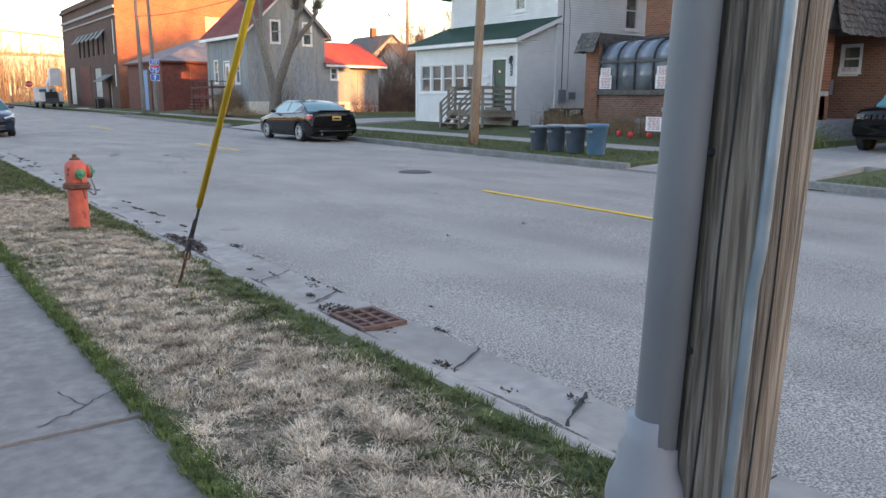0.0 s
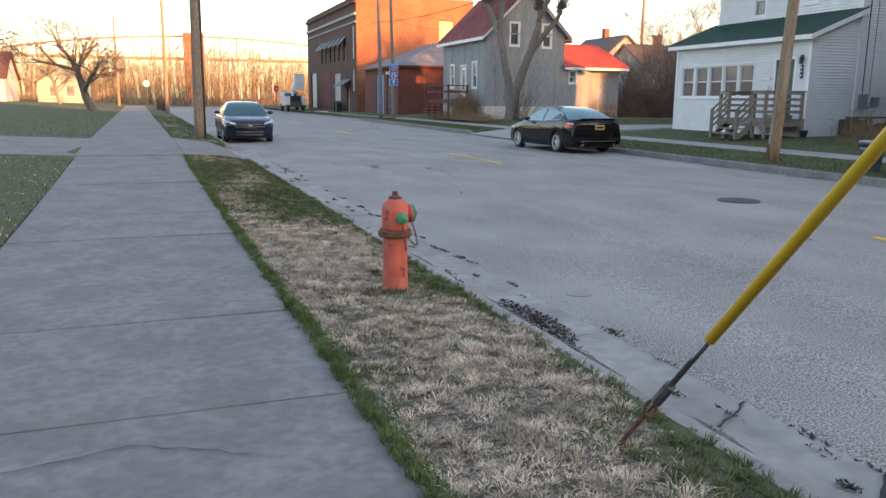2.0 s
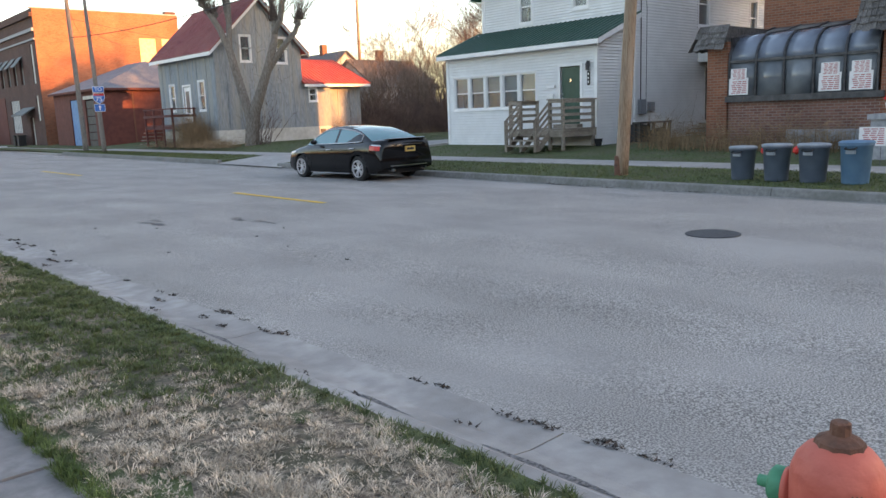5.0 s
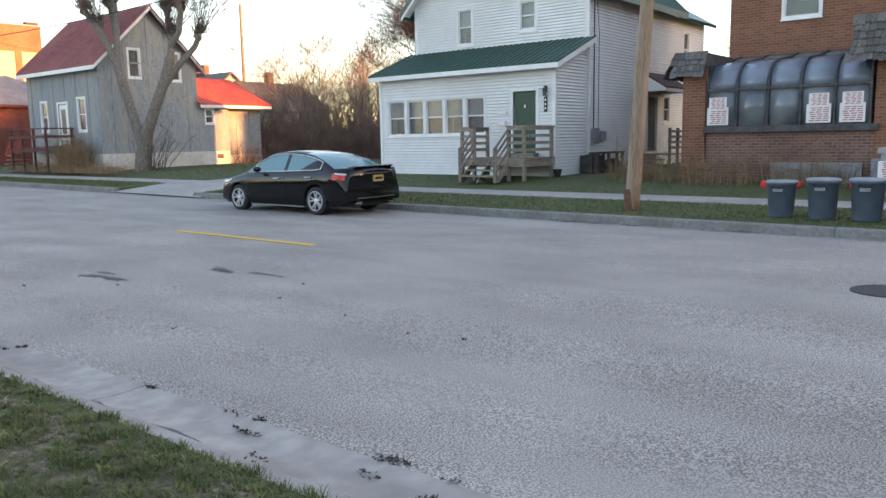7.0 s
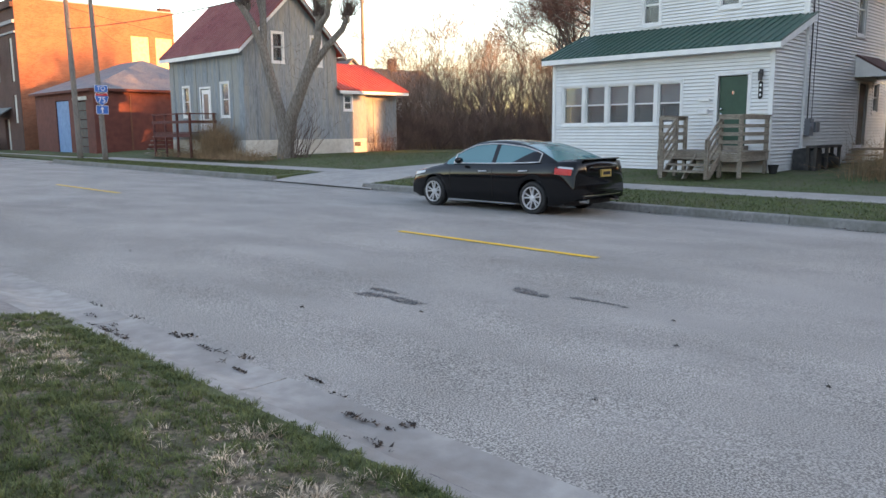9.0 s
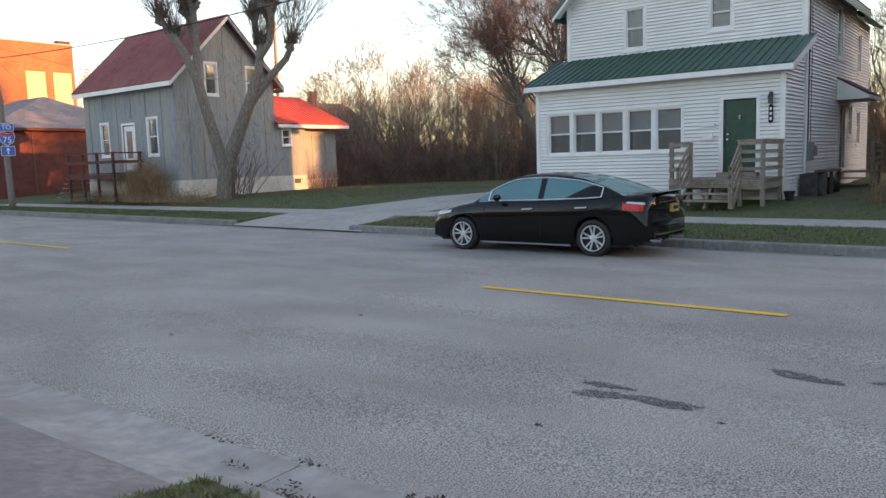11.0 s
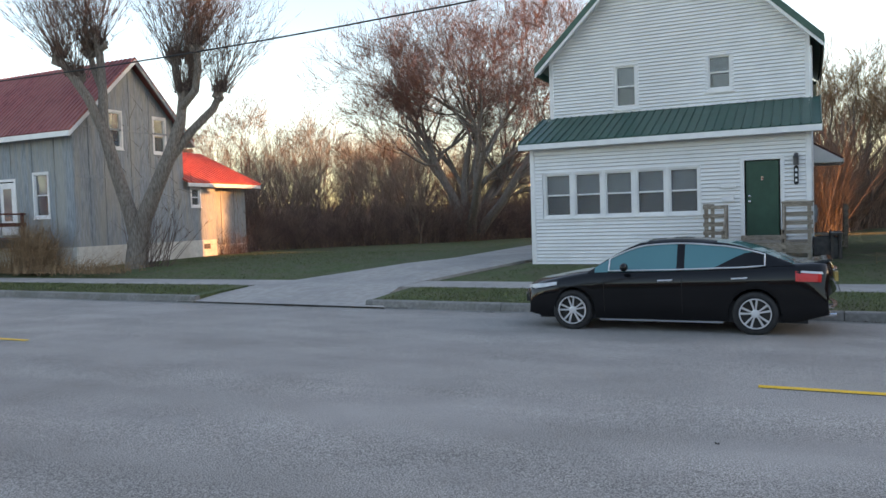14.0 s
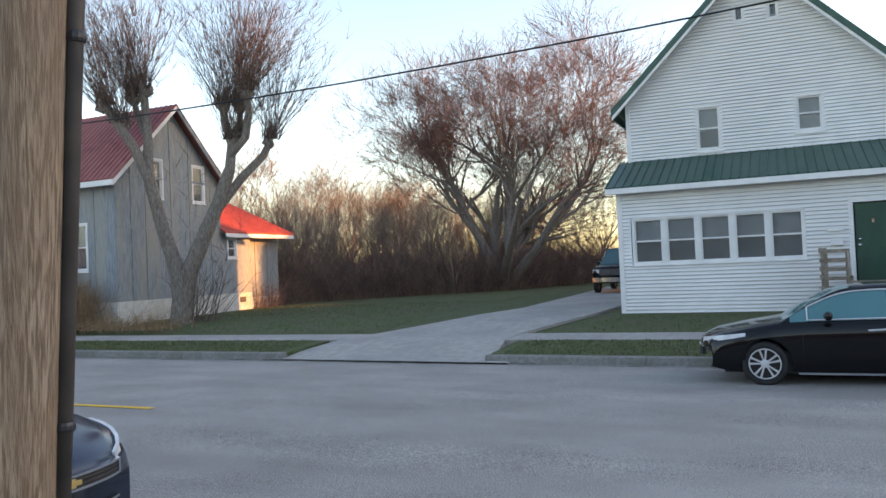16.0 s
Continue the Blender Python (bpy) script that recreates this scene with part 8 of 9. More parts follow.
# ---- vegetation ----
def cones(name, P, Q, R, material, label, category, parent=None):
    """Many thin three-sided stems in one mesh, each from P to Q with foot radius R."""
    P, Q, R = np.asarray(P, float), np.asarray(Q, float), np.asarray(R, float)
    d = Q - P
    d /= np.linalg.norm(d, axis=1)[:, None] + 1e-9
    up = np.tile([0.31, 0.87, 0.38], (len(P), 1))
    u = np.cross(d, up)
    u /= np.linalg.norm(u, axis=1)[:, None] + 1e-9
    w = np.cross(d, u)
    V = np.empty((len(P), 4, 3))
    for k in range(3):
        a = 2 * math.pi * k / 3
        V[:, k] = P + (u * math.cos(a) + w * math.sin(a)) * R[:, None]
    V[:, 3] = Q
    base = np.arange(len(P)) * 4
    F = np.concatenate([np.stack([base + a, base + b, base + 3], 1) for a, b in ((0, 1), (1, 2), (2, 0))])
    me = bpy.data.meshes.new(name)
    me.from_pydata(V.reshape(-1, 3).tolist(), [], F.tolist())
    me.materials.append(M[material])
    ob = new(name, me)
    if parent is not None:
        ob.parent = parent
        if label: ob["label"] = label
        ob["kind"] = "stuff"
        return ob
    return tagged(ob, label, category, kind="stuff")


def grow(rnd, p, d, length, r, level, last, thick, thin, spread=0.55, up=0.12, kids=(3, 5), shrink=(0.58, 0.78), wiggle=0.16):
    """One limb: a bent tapered tube, then its children along and at the end of it."""
    n = 4 if level < last - 1 else 3
    pts, rad = [p.copy()], [r]
    q, dd = p.copy(), d.copy()
    for i in range(n):
        dd = (dd + Vector((rnd.gauss(0, wiggle), rnd.gauss(0, wiggle), rnd.gauss(0, wiggle) + up))).normalized()
        q = q + dd * (length / n)
        pts.append(q.copy())
        rad.append(r * (1 - 0.55 * (i + 1) / n))
    if level <= 2 and r > 0.02:
        thick.append((pts, rad))
    else:
        for a, b, ra in zip(pts, pts[1:], rad):
            thin.append((a, b + (b - a) * 0.25, ra))
    if level >= last:
        return
    for k in range(rnd.randint(*kids)):
        f = rnd.uniform(0.35, 1.0)
        i = min(n - 1, int(f * n))
        base = pts[i].lerp(pts[i + 1], f * n - i)
        side = Vector((rnd.gauss(0, 1), rnd.gauss(0, 1), rnd.gauss(0, 0.7)))
        side = (side - dd * side.dot(dd)).normalized()
        nd = (dd + side * rnd.uniform(spread * 0.6, spread * 1.4)).normalized()
        grow(rnd, base, nd, length * rnd.uniform(*shrink), max(0.006, rad[i] * rnd.uniform(0.5, 0.7)), level + 1, last, thick, thin, spread, up, kids, shrink, wiggle)


def tree_from(thick, thin, label, bark, twig, name="bare_tree"):
    e = thing(name, label, "tree")
    bm = bmesh.new()
    for pts, rad in thick:
        pipe(bm, pts, rad, 8 if rad[0] > 0.08 else 5, False)
    part("trunk", bm, bark, e, "", True)
    if thin:
        cones("crown", [a for a, b, r in thin], [b for a, b, r in thin], [max(0.005, r) for a, b, r in thin], twig, "", "", e)
    return e


def bare_tree(x, y, z, h, r, label, seed, stems=1, lean=0.0, bark="bark", twig="twig", last=5, spread=0.55, up=0.1, kids=(3, 5), first=0.42, splay=0.5, rmin=0.005):
    rnd = random.Random(seed)
    thick, thin = [], []
    for s in range(stems):
        a = 2 * math.pi * (s + rnd.random() * 0.5) / max(1, stems)
        d = Vector((math.cos(a) * splay if stems > 1 else lean, math.sin(a) * splay if stems > 1 else lean, 1)).normalized()
        grow(rnd, Vector((x, y, z - 0.15)), d, h * first, r * (0.75 if stems > 1 else 1), 0, last, thick, thin, spread, up, kids)
    return tree_from(thick, [(a, b, max(rmin, q)) for a, b, q in thin], label, bark, twig)


# the old pollarded tree before the grey house
def pollard():
    rnd = random.Random(11)
    R = Vector((0.45, -0.89, 0))
    D = Vector((0.89, 0.45, 0))
    O = Vector((20.45, 47.4, 0.2))
    at = lambda r, u, d=0.0: O + R * r + D * d + Vector((0, 0, u))
    thick, thin = [], []
    def limb(pts, r0, r1):
        n = len(pts)
        thick.append((pts, [r0 + (r1 - r0) * i / (n - 1) for i in range(n)]))
    limb([at(0, 0), at(0.1, 0.9), at(0.3, 1.9)], 0.42, 0.33)
    limb([at(0.15, 1.0), at(-0.15, 2.2), at(-0.6, 3.8), at(-0.9, 5.2, -0.1)], 0.28, 0.2)
    limb([at(-0.85, 5.0, -0.1), at(-1.35, 6.3, -0.2), at(-1.9, 7.2, -0.3), at(-2.25, 7.7, -0.3)], 0.18, 0.14)
    limb([at(-0.9, 5.1, -0.1), at(-0.95, 6.6, 0.1), at(-1.05, 7.5, 0.3), at(-1.1, 8.3, 0.3)], 0.17, 0.13)
    limb([at(-0.95, 6.6, 0.1), at(-1.4, 7.5, 0.5), at(-1.55, 8.1, 0.6)], 0.13, 0.1)
    limb([at(0.3, 1.8), at(0.85, 3.0), at(1.45, 4.3), at(1.85, 5.4)], 0.3, 0.2)
    limb([at(1.85, 5.3), at(1.95, 6.3, 0.1), at(1.7, 7.1, 0.3), at(1.65, 7.7, 0.3)], 0.18, 0.13)
    limb([at(1.9, 5.9), at(2.5, 6.5, -0.2), at(2.65, 7.4, -0.2), at(2.6, 8.0, -0.3)], 0.15, 0.12)
    limb([at(1.2, 3.8), at(2.2, 5.1, 0.2), at(3.0, 5.9, 0.3), at(3.25, 6.4, 0.3)], 0.17, 0.12)
    limb([at(2.0, 6.2), at(2.2, 7.0, 0.5), at(2.15, 7.7, 0.7)], 0.12, 0.1)
    heads = [(-2.25, 7.7, -0.3), (-1.1, 8.3, 0.3), (-1.55, 8.1, 0.6), (1.65, 7.7, 0.3), (2.6, 8.0, -0.3), (3.25, 6.4, 0.3), (2.15, 7.7, 0.7), (-1.7, 7.0, -0.2), (2.0, 6.4, 0.0)]
    for hr, hu, hd in heads:
        c = at(hr, hu, hd)
        for k in range(5):
            q = c + Vector((rnd.gauss(0, .12), rnd.gauss(0, .12), rnd.gauss(0.0, .12)))
            thick.append(([c - Vector((0, 0, 0.15)), q, q + Vector((rnd.gauss(0, .08), rnd.gauss(0, .08), 0.18))], [0.12, 0.11, 0.03]))
        for k in range(130):
            a = rnd.uniform(0, 2 * math.pi)
            out = rnd.uniform(0.03, 1.0)
            d = Vector((math.cos(a) * out, math.sin(a) * out, 1)) + R * (0.22 if hr > 0 else -0.22)
            L = rnd.uniform(1.6, 5.0)
            p, dd, r = c + Vector((rnd.gauss(0, .15), rnd.gauss(0, .15), 0.1)), d.normalized(), rnd.uniform(0.009, 0.02)
            for s in range(3):
                q = p + dd * L / 3
                thin.append((p, q + dd * 0.1, r * (1 - 0.28 * s)))
                if s:
                    for _ in range(2):
                        sd = (dd + Vector((rnd.gauss(0, .5), rnd.gauss(0, .5), rnd.gauss(0, .3)))).normalized()
                        thin.append((q, q + sd * rnd.uniform(0.4, 0.9), 0.008))
                p, dd = q, (dd + Vector((rnd.gauss(0, .12), rnd.gauss(0, .12), 0.06))).normalized()
    for k in range(60):
        c = at(rnd.uniform(-0.6, 2.6), rnd.uniform(2.0, 6.0))
        thin.append((c, c + Vector((rnd.gauss(0, .4), rnd.gauss(0, .4), rnd.uniform(0.2, .8))), 0.008))
    # suckers from the foot
    for k in range(46):
        p = at(rnd.uniform(-0.3, 1.2), 0.0, rnd.uniform(-0.3, .3))
        d = (R * rnd.uniform(-0.1, 0.9) + Vector((rnd.gauss(0, .15), rnd.gauss(0, .15), 1))).normalized()
        q = p + d * rnd.uniform(1.2, 3.0)
        thin.append((p, q, 0.018))
        for _ in range(3):
            b = p.lerp(q, rnd.uniform(0.4, 1))
            thin.append((b, b + (d + Vector((rnd.gauss(0, .5), rnd.gauss(0, .5), 0))).normalized() * rnd.uniform(0.3, 0.9), 0.008))
    return tree_from(thick, thin, "old pollarded bare tree with forked trunk beside the grey house", "bark", "twig", "pollarded_tree")


pollard()
bare_tree(46.0, 22.6, 0.4, 13.0, 0.26, "tall bare tree with orange sunlit twigs beside the white house", 44, stems=2, bark="bark", twig="dry", last=5, spread=0.5, up=0.1, kids=(4, 6), first=0.36, splay=0.25, rmin=0.012)
bare_tree(39.6, 42.2, 0.4, 19.5, 0.42, "large bare maple with reddish sunlit twigs behind the lawn", 25, stems=7, bark="bark", twig="twig_red", last=6, spread=0.62, up=0.05, kids=(3, 5), first=0.33, splay=0.42, rmin=0.010)
bare_tree(31.6, 50.4, 0.4, 4.8, 0.06, "slender pale bare sapling at the thicket edge", 5, stems=3, bark="brush_pale", twig="brush_pale", last=3, spread=0.4, up=0.15, kids=(4, 6), first=0.5, splay=0.25)
bare_tree(36.0, 43.6, 0.4, 3.8, 0.05, "slender pale bare sapling at the thicket edge", 6, stems=3, bark="brush_pale", twig="brush_pale", last=3, spread=0.4, up=0.15, kids=(4, 6), first=0.5, splay=0.25)
back = [bare_tree(0, 0, 0, 10.5, 0.2, "bare tree behind the shrubs, twigs touched by sun", 31 + i, stems=3, bark="brush_pale", twig="brush_pale", last=4, spread=0.55, up=0.12, kids=(4, 6), first=0.38, splay=0.45) for i in range(3)]
spots = [(44, 57, 0.9, 0), (48, 62, 1.0, 1), (52, 56, 0.85, 2), (56, 66, 1.0, 0), (50, 51, 0.75, 1), (58, 58, 0.9, 2), (62, 52, 0.85, 0), (66, 61, 1.0, 1), (56, 47, 0.7, 2), (70, 50, 0.9, 0), (40, 62, 0.75, 2), (47, 46, 0.6, 1), (62, 42, 0.8, 2), (72, 70, 1.1, 1),
         (54, 26, 0.95, 0), (58, 20, 1.05, 1), (62, 30, 1.0, 2), (50, 16, 0.9, 0), (34, 92, 1.15, 1), (40, 96, 1.2, 2),
         (34.5, 50.5, 0.45, 0), (36.5, 48.2, 0.5, 1), (38.5, 46.6, 0.42, 2), (43, 43.6, 0.48, 0), (46, 42.5, 0.55, 1), (40.5, 49.5, 0.56, 2), (43.5, 47.5, 0.5, 0), (36, 53, 0.55, 2), (33, 54, 0.42, 1), (48.5, 45.5, 0.6, 2)]
for i, (x, y, s, k) in enumerate(spots):
    m = pose(x, y, 0.3, 0, 0, 67 * i) @ Matrix.Scale(1.0, 4)
    if i < 3:
        k = i
        back[k].matrix_world = m
    else:
        c = copy_thing(back[k], m)
        c.scale = (1.2 * s, 1.2 * s, 1.28 * s)
for i, (x, y, h, r, sd) in enumerate(((-9.5, 37, 13.5, 0.36, 77), (-10.5, 58, 12, 0.34, 71), (-4.6, 72, 13, 0.36, 72), (-10.2, 104, 8, 0.2, 73), (-17, 90, 12, 0.3, 74), (-26, 75, 12, 0.3, 75))):
    bare_tree(x, y, near_z(y) + 0.2, h, r, "bare lawn tree with spreading limbs in evening light", sd, stems=1, last=5 if i < 3 else 4, bark="bark", twig="twig", up=0.03, kids=(4, 6), spread=0.95, first=0.36)


for x, y, h, sd in ((46.0, 64.5, 13.5, 31), (51.0, 60.5, 12.5, 32), (55.5, 54.0, 12.0, 33)):
    bare_tree(x, y, 0.3, h, 0.2, "round-crowned pale bare tree behind the gardens", sd, stems=4, bark="brush_pale", twig="brush_pale", last=5, spread=0.6, up=0.06, kids=(3, 4), first=0.4, splay=0.5, rmin=0.012)


def thicket(name, line, depth, n, h0, h1, material, label, seed, r=0.012, lean=0.35, twigs=2):
    rnd = np.random.RandomState(seed)
    L = np.array(line, float)
    t = rnd.rand(n) * (len(L) - 1)
    i = t.astype(int)
    f = (t - i)[:, None]
    base = L[i] * (1 - f) + L[i + 1] * f
    dirs = np.array([0.83, 0.55])
    base = base + dirs * (rnd.rand(n)[:, None] ** 1.3) * depth + rnd.randn(n, 2) * 0.35
    P = np.column_stack([base, np.full(n, 0.3)])
    H = h0 + (h1 - h0) * rnd.rand(n) ** 1.6
    Q = P + np.column_stack([rnd.randn(n) * lean * H * 0.4, rnd.randn(n) * lean * H * 0.4, H])
    PP, QQ, RR = [P], [Q], [np.full(n, r) * (0.6 + 0.9 * rnd.rand(n))]
    for k in range(twigs):
        g = 0.25 + 0.7 * rnd.rand(n)[:, None]
        b = P + (Q - P) * g
        d = (Q - P) * 0.35 + rnd.randn(n, 3) * np.array([0.45, 0.45, 0.25])
        PP.append(b); QQ.append(b + d); RR.append(np.full(n, r * 0.55))
    return cones(name, np.concatenate(PP), np.concatenate(QQ), np.concatenate(RR), material, label, "shrubs")


edge = [(29.5, 50.6), (31.5, 49.2), (34.5, 46.6), (37.5, 42.6), (41, 40.6), (44, 39.2), (50, 38)]
thicket("thicket", edge, 6.0, 11000, 0.6, 2.5, "brush", "dense dark red-brown bare shrubs along the lawn", 1, 0.013, 1.0, 5)
thicket("thicket_tall", edge, 10.0, 330, 2.2, 4.6, "brush", "tall thin bare stems above the shrubs", 2, 0.017, 0.8, 10)
thicket("thicket_pale", edge, 8.0, 160, 1.8, 4.0, "brush_pale", "pale tan bare stems among the shrubs", 14, 0.014, 0.8, 10)
thicket("thicket_low", edge, 1.6, 3000, 0.2, 0.9, "dry", "low dry stems at the lawn's edge", 3, 0.009, 0.6, 1)
thicket("thicket_rear", [(43, 64), (50, 60), (60, 50), (75, 36), (90, 25)], 8.0, 5000, 1.2, 3.4, "brush", "distant bare shrubs closing the gardens", 4, 0.025, 0.7, 4)
thicket("thicket_side", [(39, 24.5), (44, 23), (52, 20), (60, 17)], 4.0, 2600, 1.5, 6.0, "brush_pale", "tan bare shrubs beside the white house", 6, 0.02, 0.8, 6)
thicket("weeds", [(20.0, 16.3), (20.1, 18.5), (20.3, 21.3), (21.2, 22.6)], 0.5, 700, 0.3, 1.0, "dry", "dry brown weeds against the brick wall", 7, 0.008, 0.4, 2)
thicket("dry_bush", [(18.3, 49.9), (18.7, 51.2)], 0.7, 900, 0.8, 1.9, "dry", "tan dry ornamental grass clump beside the stoop", 8, 0.009, 0.5, 2)
thicket("dead_stems", [(17.9, 45.5), (18.1, 50), (18.3, 55.5)], 1.2, 1300, 0.1, 0.5, "dry", "low dead stems and rubble before the grey house", 9, 0.01, 0.7, 1)
thicket("evergreen_plants", [(19.4, 11.5), (19.5, 13.2)], 0.9, 900, 0.25, 0.6, "hedge_green", "yellow-green low plants before the porch", 10, 0.012, 0.6, 1)
thicket("gable_shrub", [(27.3, 49.3), (29.3, 49.5)], 0.25, 160, 0.5, 1.5, "brush", "thin bare shrub against the addition wall", 12, 0.01, 0.5, 2)


def far_woods():
    rnd = np.random.RandomState(3)
    n = 6000
    x = rnd.uniform(-110, 110, n)
    y = 150 + 34 * rnd.rand(n) ** 1.2
    h = (8.5 + 4.5 * rnd.rand(n)) * (0.85 + 0.15 * np.sin(x * 0.13))
    P = np.column_stack([x, y, np.zeros(n)])
    Q = P + np.column_stack([rnd.randn(n) * 0.7, rnd.randn(n) * 0.7, h])
    PP, QQ, RR = [P], [Q], [0.03 + 0.05 * rnd.rand(n)]
    for k in range(10):
        f = (0.2 + 0.78 * rnd.rand(n))[:, None]
        b = P + (Q - P) * f
        d = np.column_stack([rnd.randn(n) * 0.9, rnd.randn(n) * 0.9, 0.8 + 1.6 * rnd.rand(n)])
        PP.append(b); QQ.append(b + d); RR.append(np.full(n, 0.025))
    m = 5000
    xb, yb = rnd.uniform(-110, 110, m), 147 + 8 * rnd.rand(m)
    Pb = np.column_stack([xb, yb, np.zeros(m)])
    PP.append(Pb); QQ.append(Pb + np.column_stack([rnd.randn(m) * 0.6, rnd.randn(m) * 0.6, 0.6 + 2.6 * rnd.rand(m)])); RR.append(np.full(m, 0.06))
    cones("far_woods", np.concatenate(PP), np.concatenate(QQ), np.concatenate(RR), "wood_far", "bare woods at the street's end in orange light", "woods")


far_woods()

# ---- grass ----
def strip_z(x, y):
    wr, nk = walk_right(y), near_kerb(y)
    f = (x - wr) / (nk - wr)
    return near_z(y) + (kerb_z(y) - near_z(y)) * f + 0.03 * math.sin(max(0, min(1, f)) * 3.14)


def blades(name, pts, heights, material, label, lean=0.9, width=0.006, seed=0):
    rnd = np.random.RandomState(seed)
    P, H = np.asarray(pts, float), np.asarray(heights, float)
    n = len(P)
    a, b = rnd.rand(n) * 6.283, rnd.rand(n) * 6.283
    w = width * (0.6 + 0.8 * rnd.rand(n))
    s = np.column_stack([np.cos(a), np.sin(a), np.zeros(n)]) * w[:, None]
    tip = P + np.column_stack([np.cos(b) * H * lean * rnd.rand(n), np.sin(b) * H * lean * rnd.rand(n), H * (0.35 + 0.65 * rnd.rand(n))])
    V = np.stack([P - s, P + s, tip], 1).reshape(-1, 3)
    F = np.arange(3 * n).reshape(-1, 3)
    me = bpy.data.meshes.new(name)
    me.from_pydata(V.tolist(), [], F.tolist())
    me.materials.append(M[material])
    return tagged(new(name, me), label, "grass", kind="stuff")


def tufts(name, centres, material, label, reach, height, width, per, seed):
    """Clumps of blades that lean out from each centre (x, y, z, size)."""
    rnd = np.random.RandomState(seed)
    C = np.repeat(np.asarray(centres, float), per, axis=0)
    n = len(C)
    a = rnd.rand(n) * 6.283
    out = np.column_stack([np.cos(a), np.sin(a)])
    r0 = rnd.rand(n)[:, None] ** 0.6 * 0.022
    S = C[:, 3]
    P = np.column_stack([C[:, :2] + out * r0, C[:, 2]])
    tip = P + np.column_stack([out * (reach * S * (0.25 + rnd.rand(n)))[:, None] + rnd.randn(n, 2) * 0.006, height * S * (0.3 + 0.9 * rnd.rand(n))])
    w = np.column_stack([-out[:, 1], out[:, 0], np.zeros(n)]) * (width * (0.6 + 0.8 * rnd.rand(n)))[:, None]
    mid = P * 0.45 + tip * 0.55 + np.column_stack([np.zeros((n, 2)), 0.25 * height * S])
    V = np.stack([P - w, P + w, mid + w * 0.8, mid - w * 0.8, tip], 1).reshape(-1, 3)
    o = (np.arange(n) * 5)[:, None]
    F = np.concatenate([o + [0, 1, 2], o + [0, 2, 3], o + [3, 2, 4]])
    me = bpy.data.meshes.new(name)
    me.from_pydata(V.tolist(), [], F.tolist())
    me.materials.append(M[material])
    return tagged(new(name, me), label, "grass", kind="stuff")


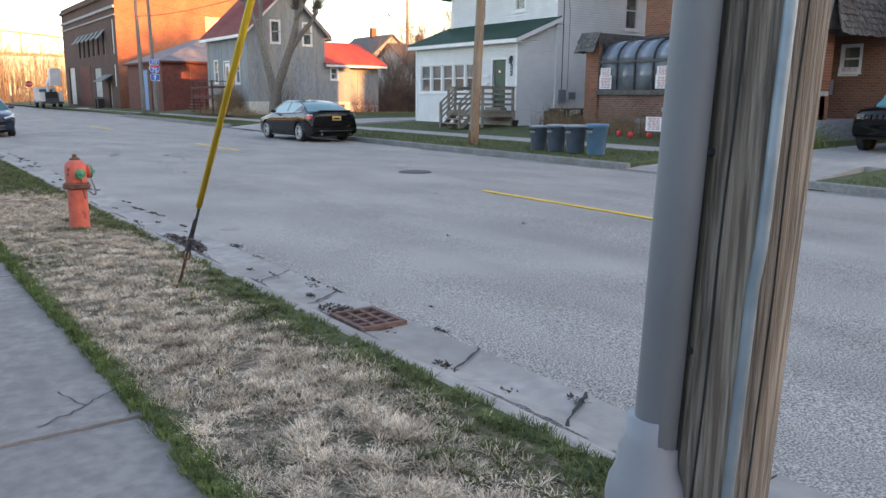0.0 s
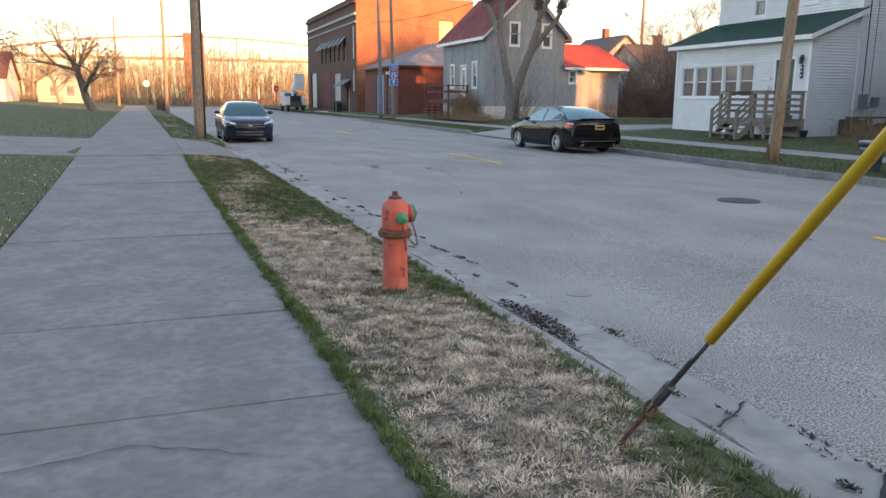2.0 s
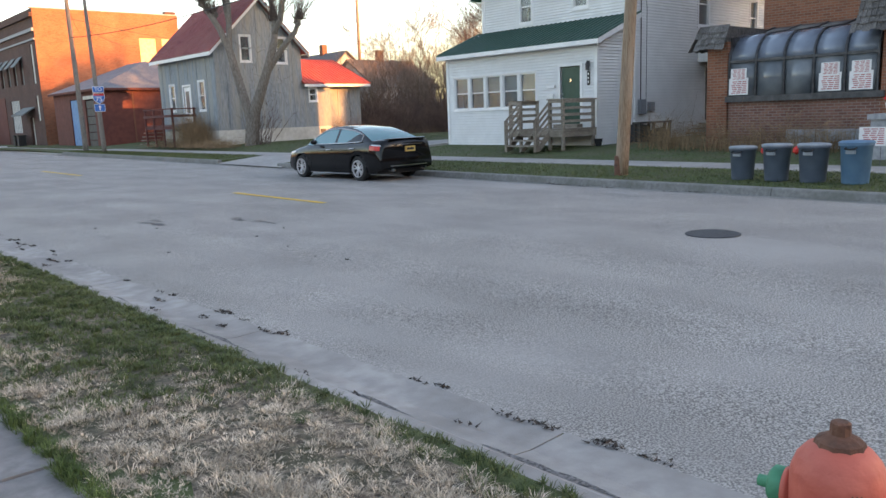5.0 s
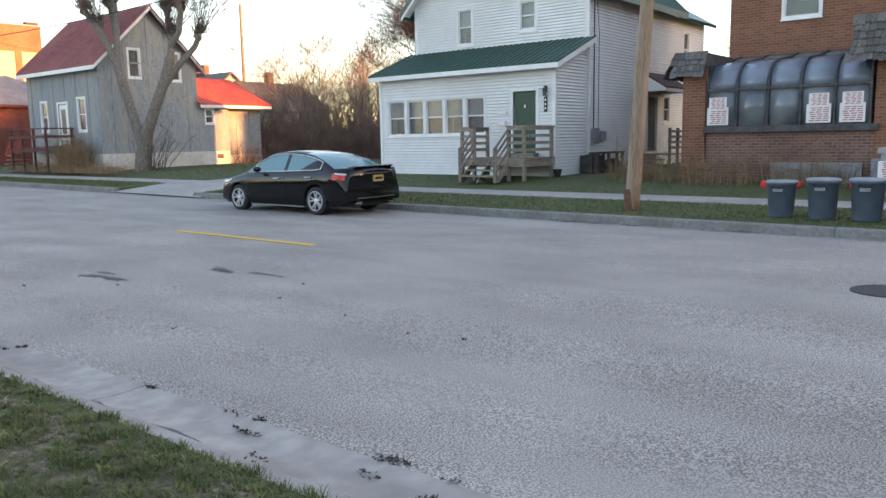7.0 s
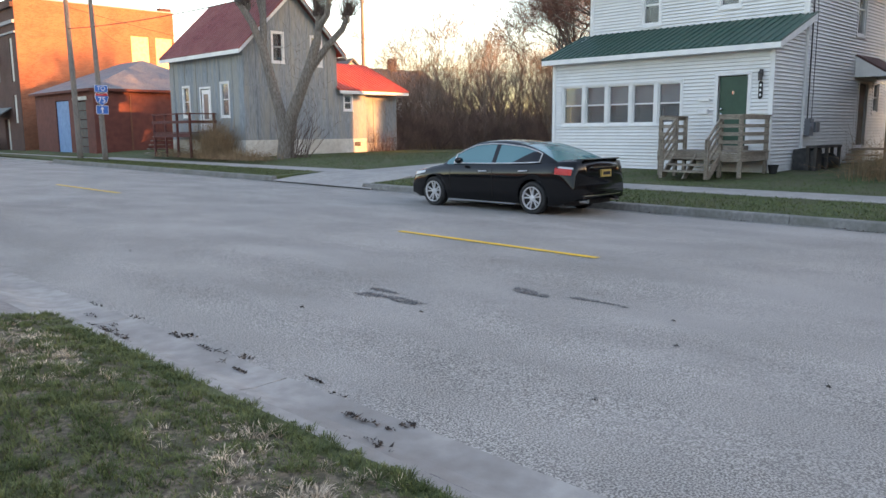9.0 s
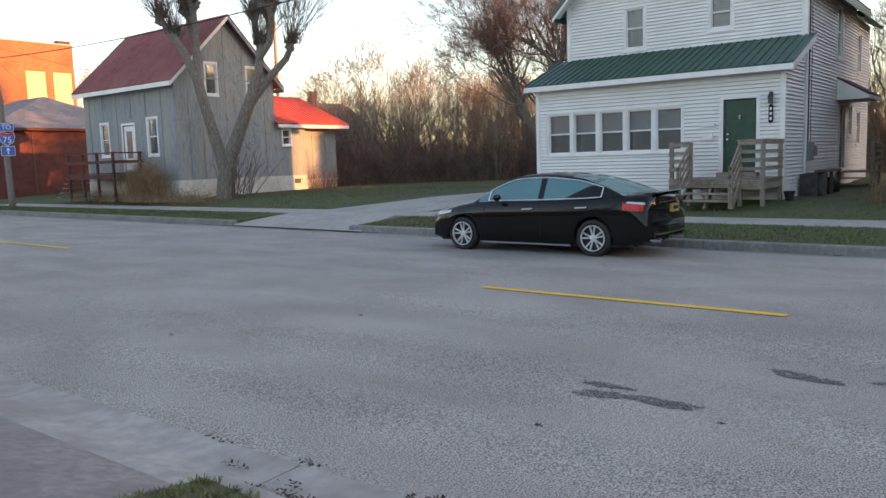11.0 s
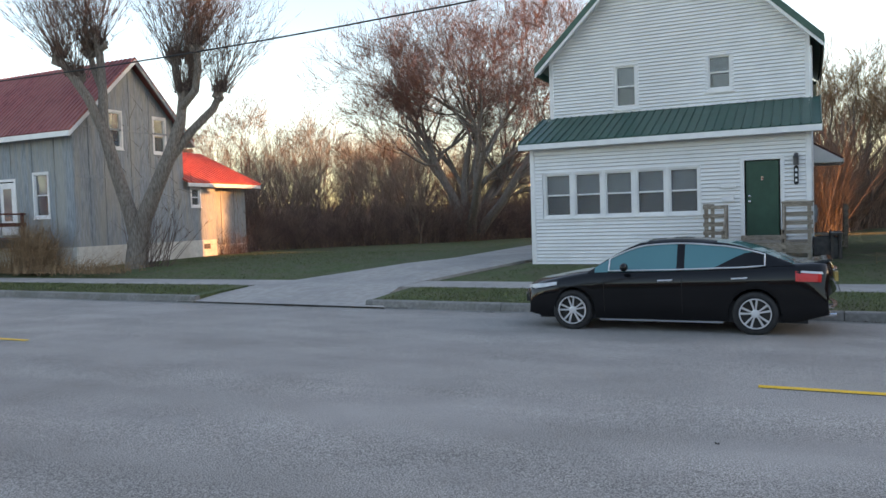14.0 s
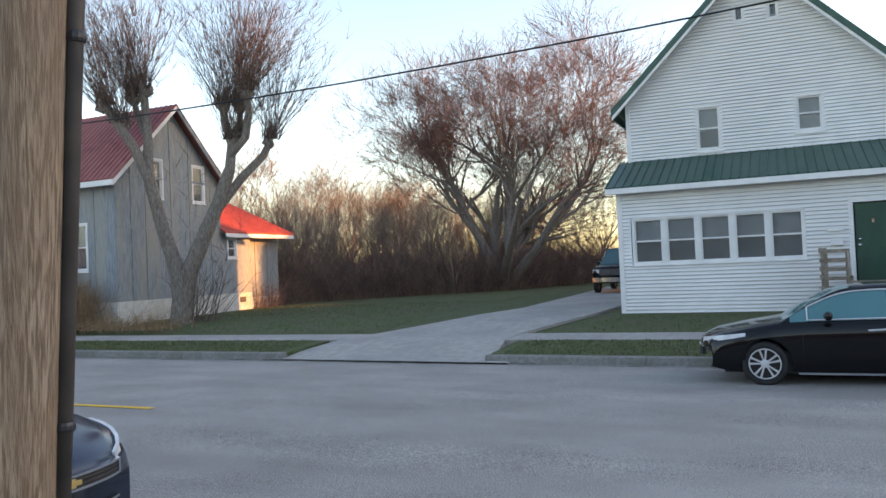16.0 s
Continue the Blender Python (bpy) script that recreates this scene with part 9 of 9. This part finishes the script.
def near_grass():
    rnd = random.Random(4)
    straw, green, border = [], [], []
    for k in range(30000):
        y = 0.8 + 22.2 * rnd.random() ** 1.25 if k < 26500 else rnd.uniform(29.1, 60)
        wr, nk = walk_right(y), near_kerb(y)
        f = rnd.uniform(-0.03, 1.02)
        x = wr + f * (nk - wr)
        edge_d = min(x - wr, nk - x)
        n1 = noise.noise((x * 0.9, y * 0.45, 1.7)) + 0.55 * noise.noise((x * 3.1, y * 2.6, 8.2))
        dry = 1.15 + 1.15 * n1 - 0.7 * max(0, 1 - edge_d / 0.12) - 1.05 * max(0, min(1, (y - 12.5) / 4))
        dry -= 0.9 * max(0, (f - 0.68) / 0.32)
        if (x - 1.76) ** 2 + (y - 9.57) ** 2 < 0.35: dry -= 0.8
        size = max(0.25, 1.0 + 1.1 * noise.noise((x * 6, y * 6, 3.3)))
        bare = noise.noise((x * 10, y * 10, 9.1)) > 0.30 or ((x - 1.45) / 0.45) ** 2 + ((y - 7.0) / 0.28) ** 2 < 1 and rnd.random() < 0.6
        q = (x, y, strip_z(x, y) + 0.003, size)
        if x - wr < 0.05: border.append(q)
        elif bare and y < 13: continue
        elif rnd.random() < dry: straw.append(q)
        else: green.append(q)
    tufts("verge_straw", straw, "straw", "matted tufts of pale dry grass on the verge", 0.045, 0.026, 0.0019, 15, 1)
    tufts("verge_grass", green, "blade", "short green grass tufts on the verge", 0.034, 0.030, 0.0021, 13, 2)
    for k in range(1100):
        y = rnd.uniform(0.8, 22.8)
        x = walk_right(y) + 0.03 * noise.noise((0, y * 2.2, 1.1)) + rnd.gauss(0.005, 0.025)
        border.append((x, y, strip_z(x, y) + 0.003, rnd.uniform(0.7, 1.5)))
    tufts("verge_border", border, "blade_bright", "bright green grass fringe along the pavement edge", 0.034, 0.036, 0.0020, 13, 6)
    # lawns of the far side and left of the pavement
    pts, hs, straw_pts, straw_hs = [], [], [], []
    for k in range(90000):
        r = rnd.random()
        if r < 0.45:
            y = rnd.uniform(2, 62); x = rnd.uniform(far_kerb(y) + 0.24, FAR_WALK[0])
            if GAP_FAR[0] - 0.3 < y < GAP_FAR[1] + 0.3 or 7.6 < y < 12.6: continue
        elif r < 0.8:
            y = rnd.uniform(12, 50); x = rnd.uniform(FAR_WALK[1], 29)
            if x > 20.9 and y < 32.8 or 32.6 < y < 38.8 or x > 19 and y > 48.8: continue
        else:
            y = rnd.uniform(8, 60); x = walk_left(y) - rnd.random() ** 1.5 * 5
            if 22.8 < y < 30.0: continue
            q = (x, y, near_z(y) + 0.012 + 0.03 * (walk_left(y) - x))
            if rnd.random() < 0.45: straw_pts.append(q); straw_hs.append(rnd.uniform(0.02, 0.045))
            else: pts.append(q); hs.append(rnd.uniform(0.03, 0.055))
            continue
        pts.append((x, y, lerp(FAR_Z, x) + 0.0)); hs.append(rnd.uniform(0.04, 0.08))
    blades("lawn_grass", pts, hs, "blade", "short lawn grass with a rough surface", 1.1, 0.009, 3)
    blades("lawn_straw", straw_pts, straw_hs, "straw", "dry straw blades among the lawn grass", 1.6, 0.007, 5)


near_grass()


def litter():
    rnd = random.Random(9)
    pts, hs = [], []
    def clump(x, y, lx, ly, n):
        for _ in range(n):
            a, r = rnd.uniform(0, 6.28), rnd.random() ** 0.6
            px, py = x + math.cos(a) * r * lx, y + math.sin(a) * r * ly
            pts.append((px, py, max(-0.088, road_z(px, py) if px > seam(py) else -0.084) + 0.003)); hs.append(rnd.uniform(0.008, 0.025))
    clump(2.62, 8.75, 0.13, 0.62, 900); clump(2.70, 5.45, 0.12, 0.22, 260); clump(2.55, 8.1, 0.06, 0.3, 120)
    clump(2.25, 22.6, 0.22, 0.6, 500); clump(2.3, 20.3, 0.1, 0.5, 160); clump(2.1, 23.6, 0.14, 0.7, 1100)
    for _ in range(70):
        y = rnd.uniform(2.2, 24)
        x = seam(y) + rnd.gauss(0.02, 0.035) if rnd.random() < 0.6 else near_kerb(y) + rnd.uniform(0.2, 0.6)
        clump(x, y, rnd.uniform(0.015, 0.05), rnd.uniform(0.05, 0.16), rnd.randint(8, 40))
    for _ in range(26):
        y = rnd.uniform(14, 60)
        clump(far_kerb(y) - rnd.uniform(0.05, 0.3), y, 0.06, rnd.uniform(0.1, 0.5), 40)
    for _ in range(14):
        y, x = rnd.uniform(4, 28), rnd.uniform(3.2, 7.5)
        clump(x, y, 0.02, 0.03, 6)
    blades("leaf_litter", pts, hs, "litter", "dark damp leaf litter along the gutter", 2.2, 0.012, 4)["category"] = "litter"


litter()
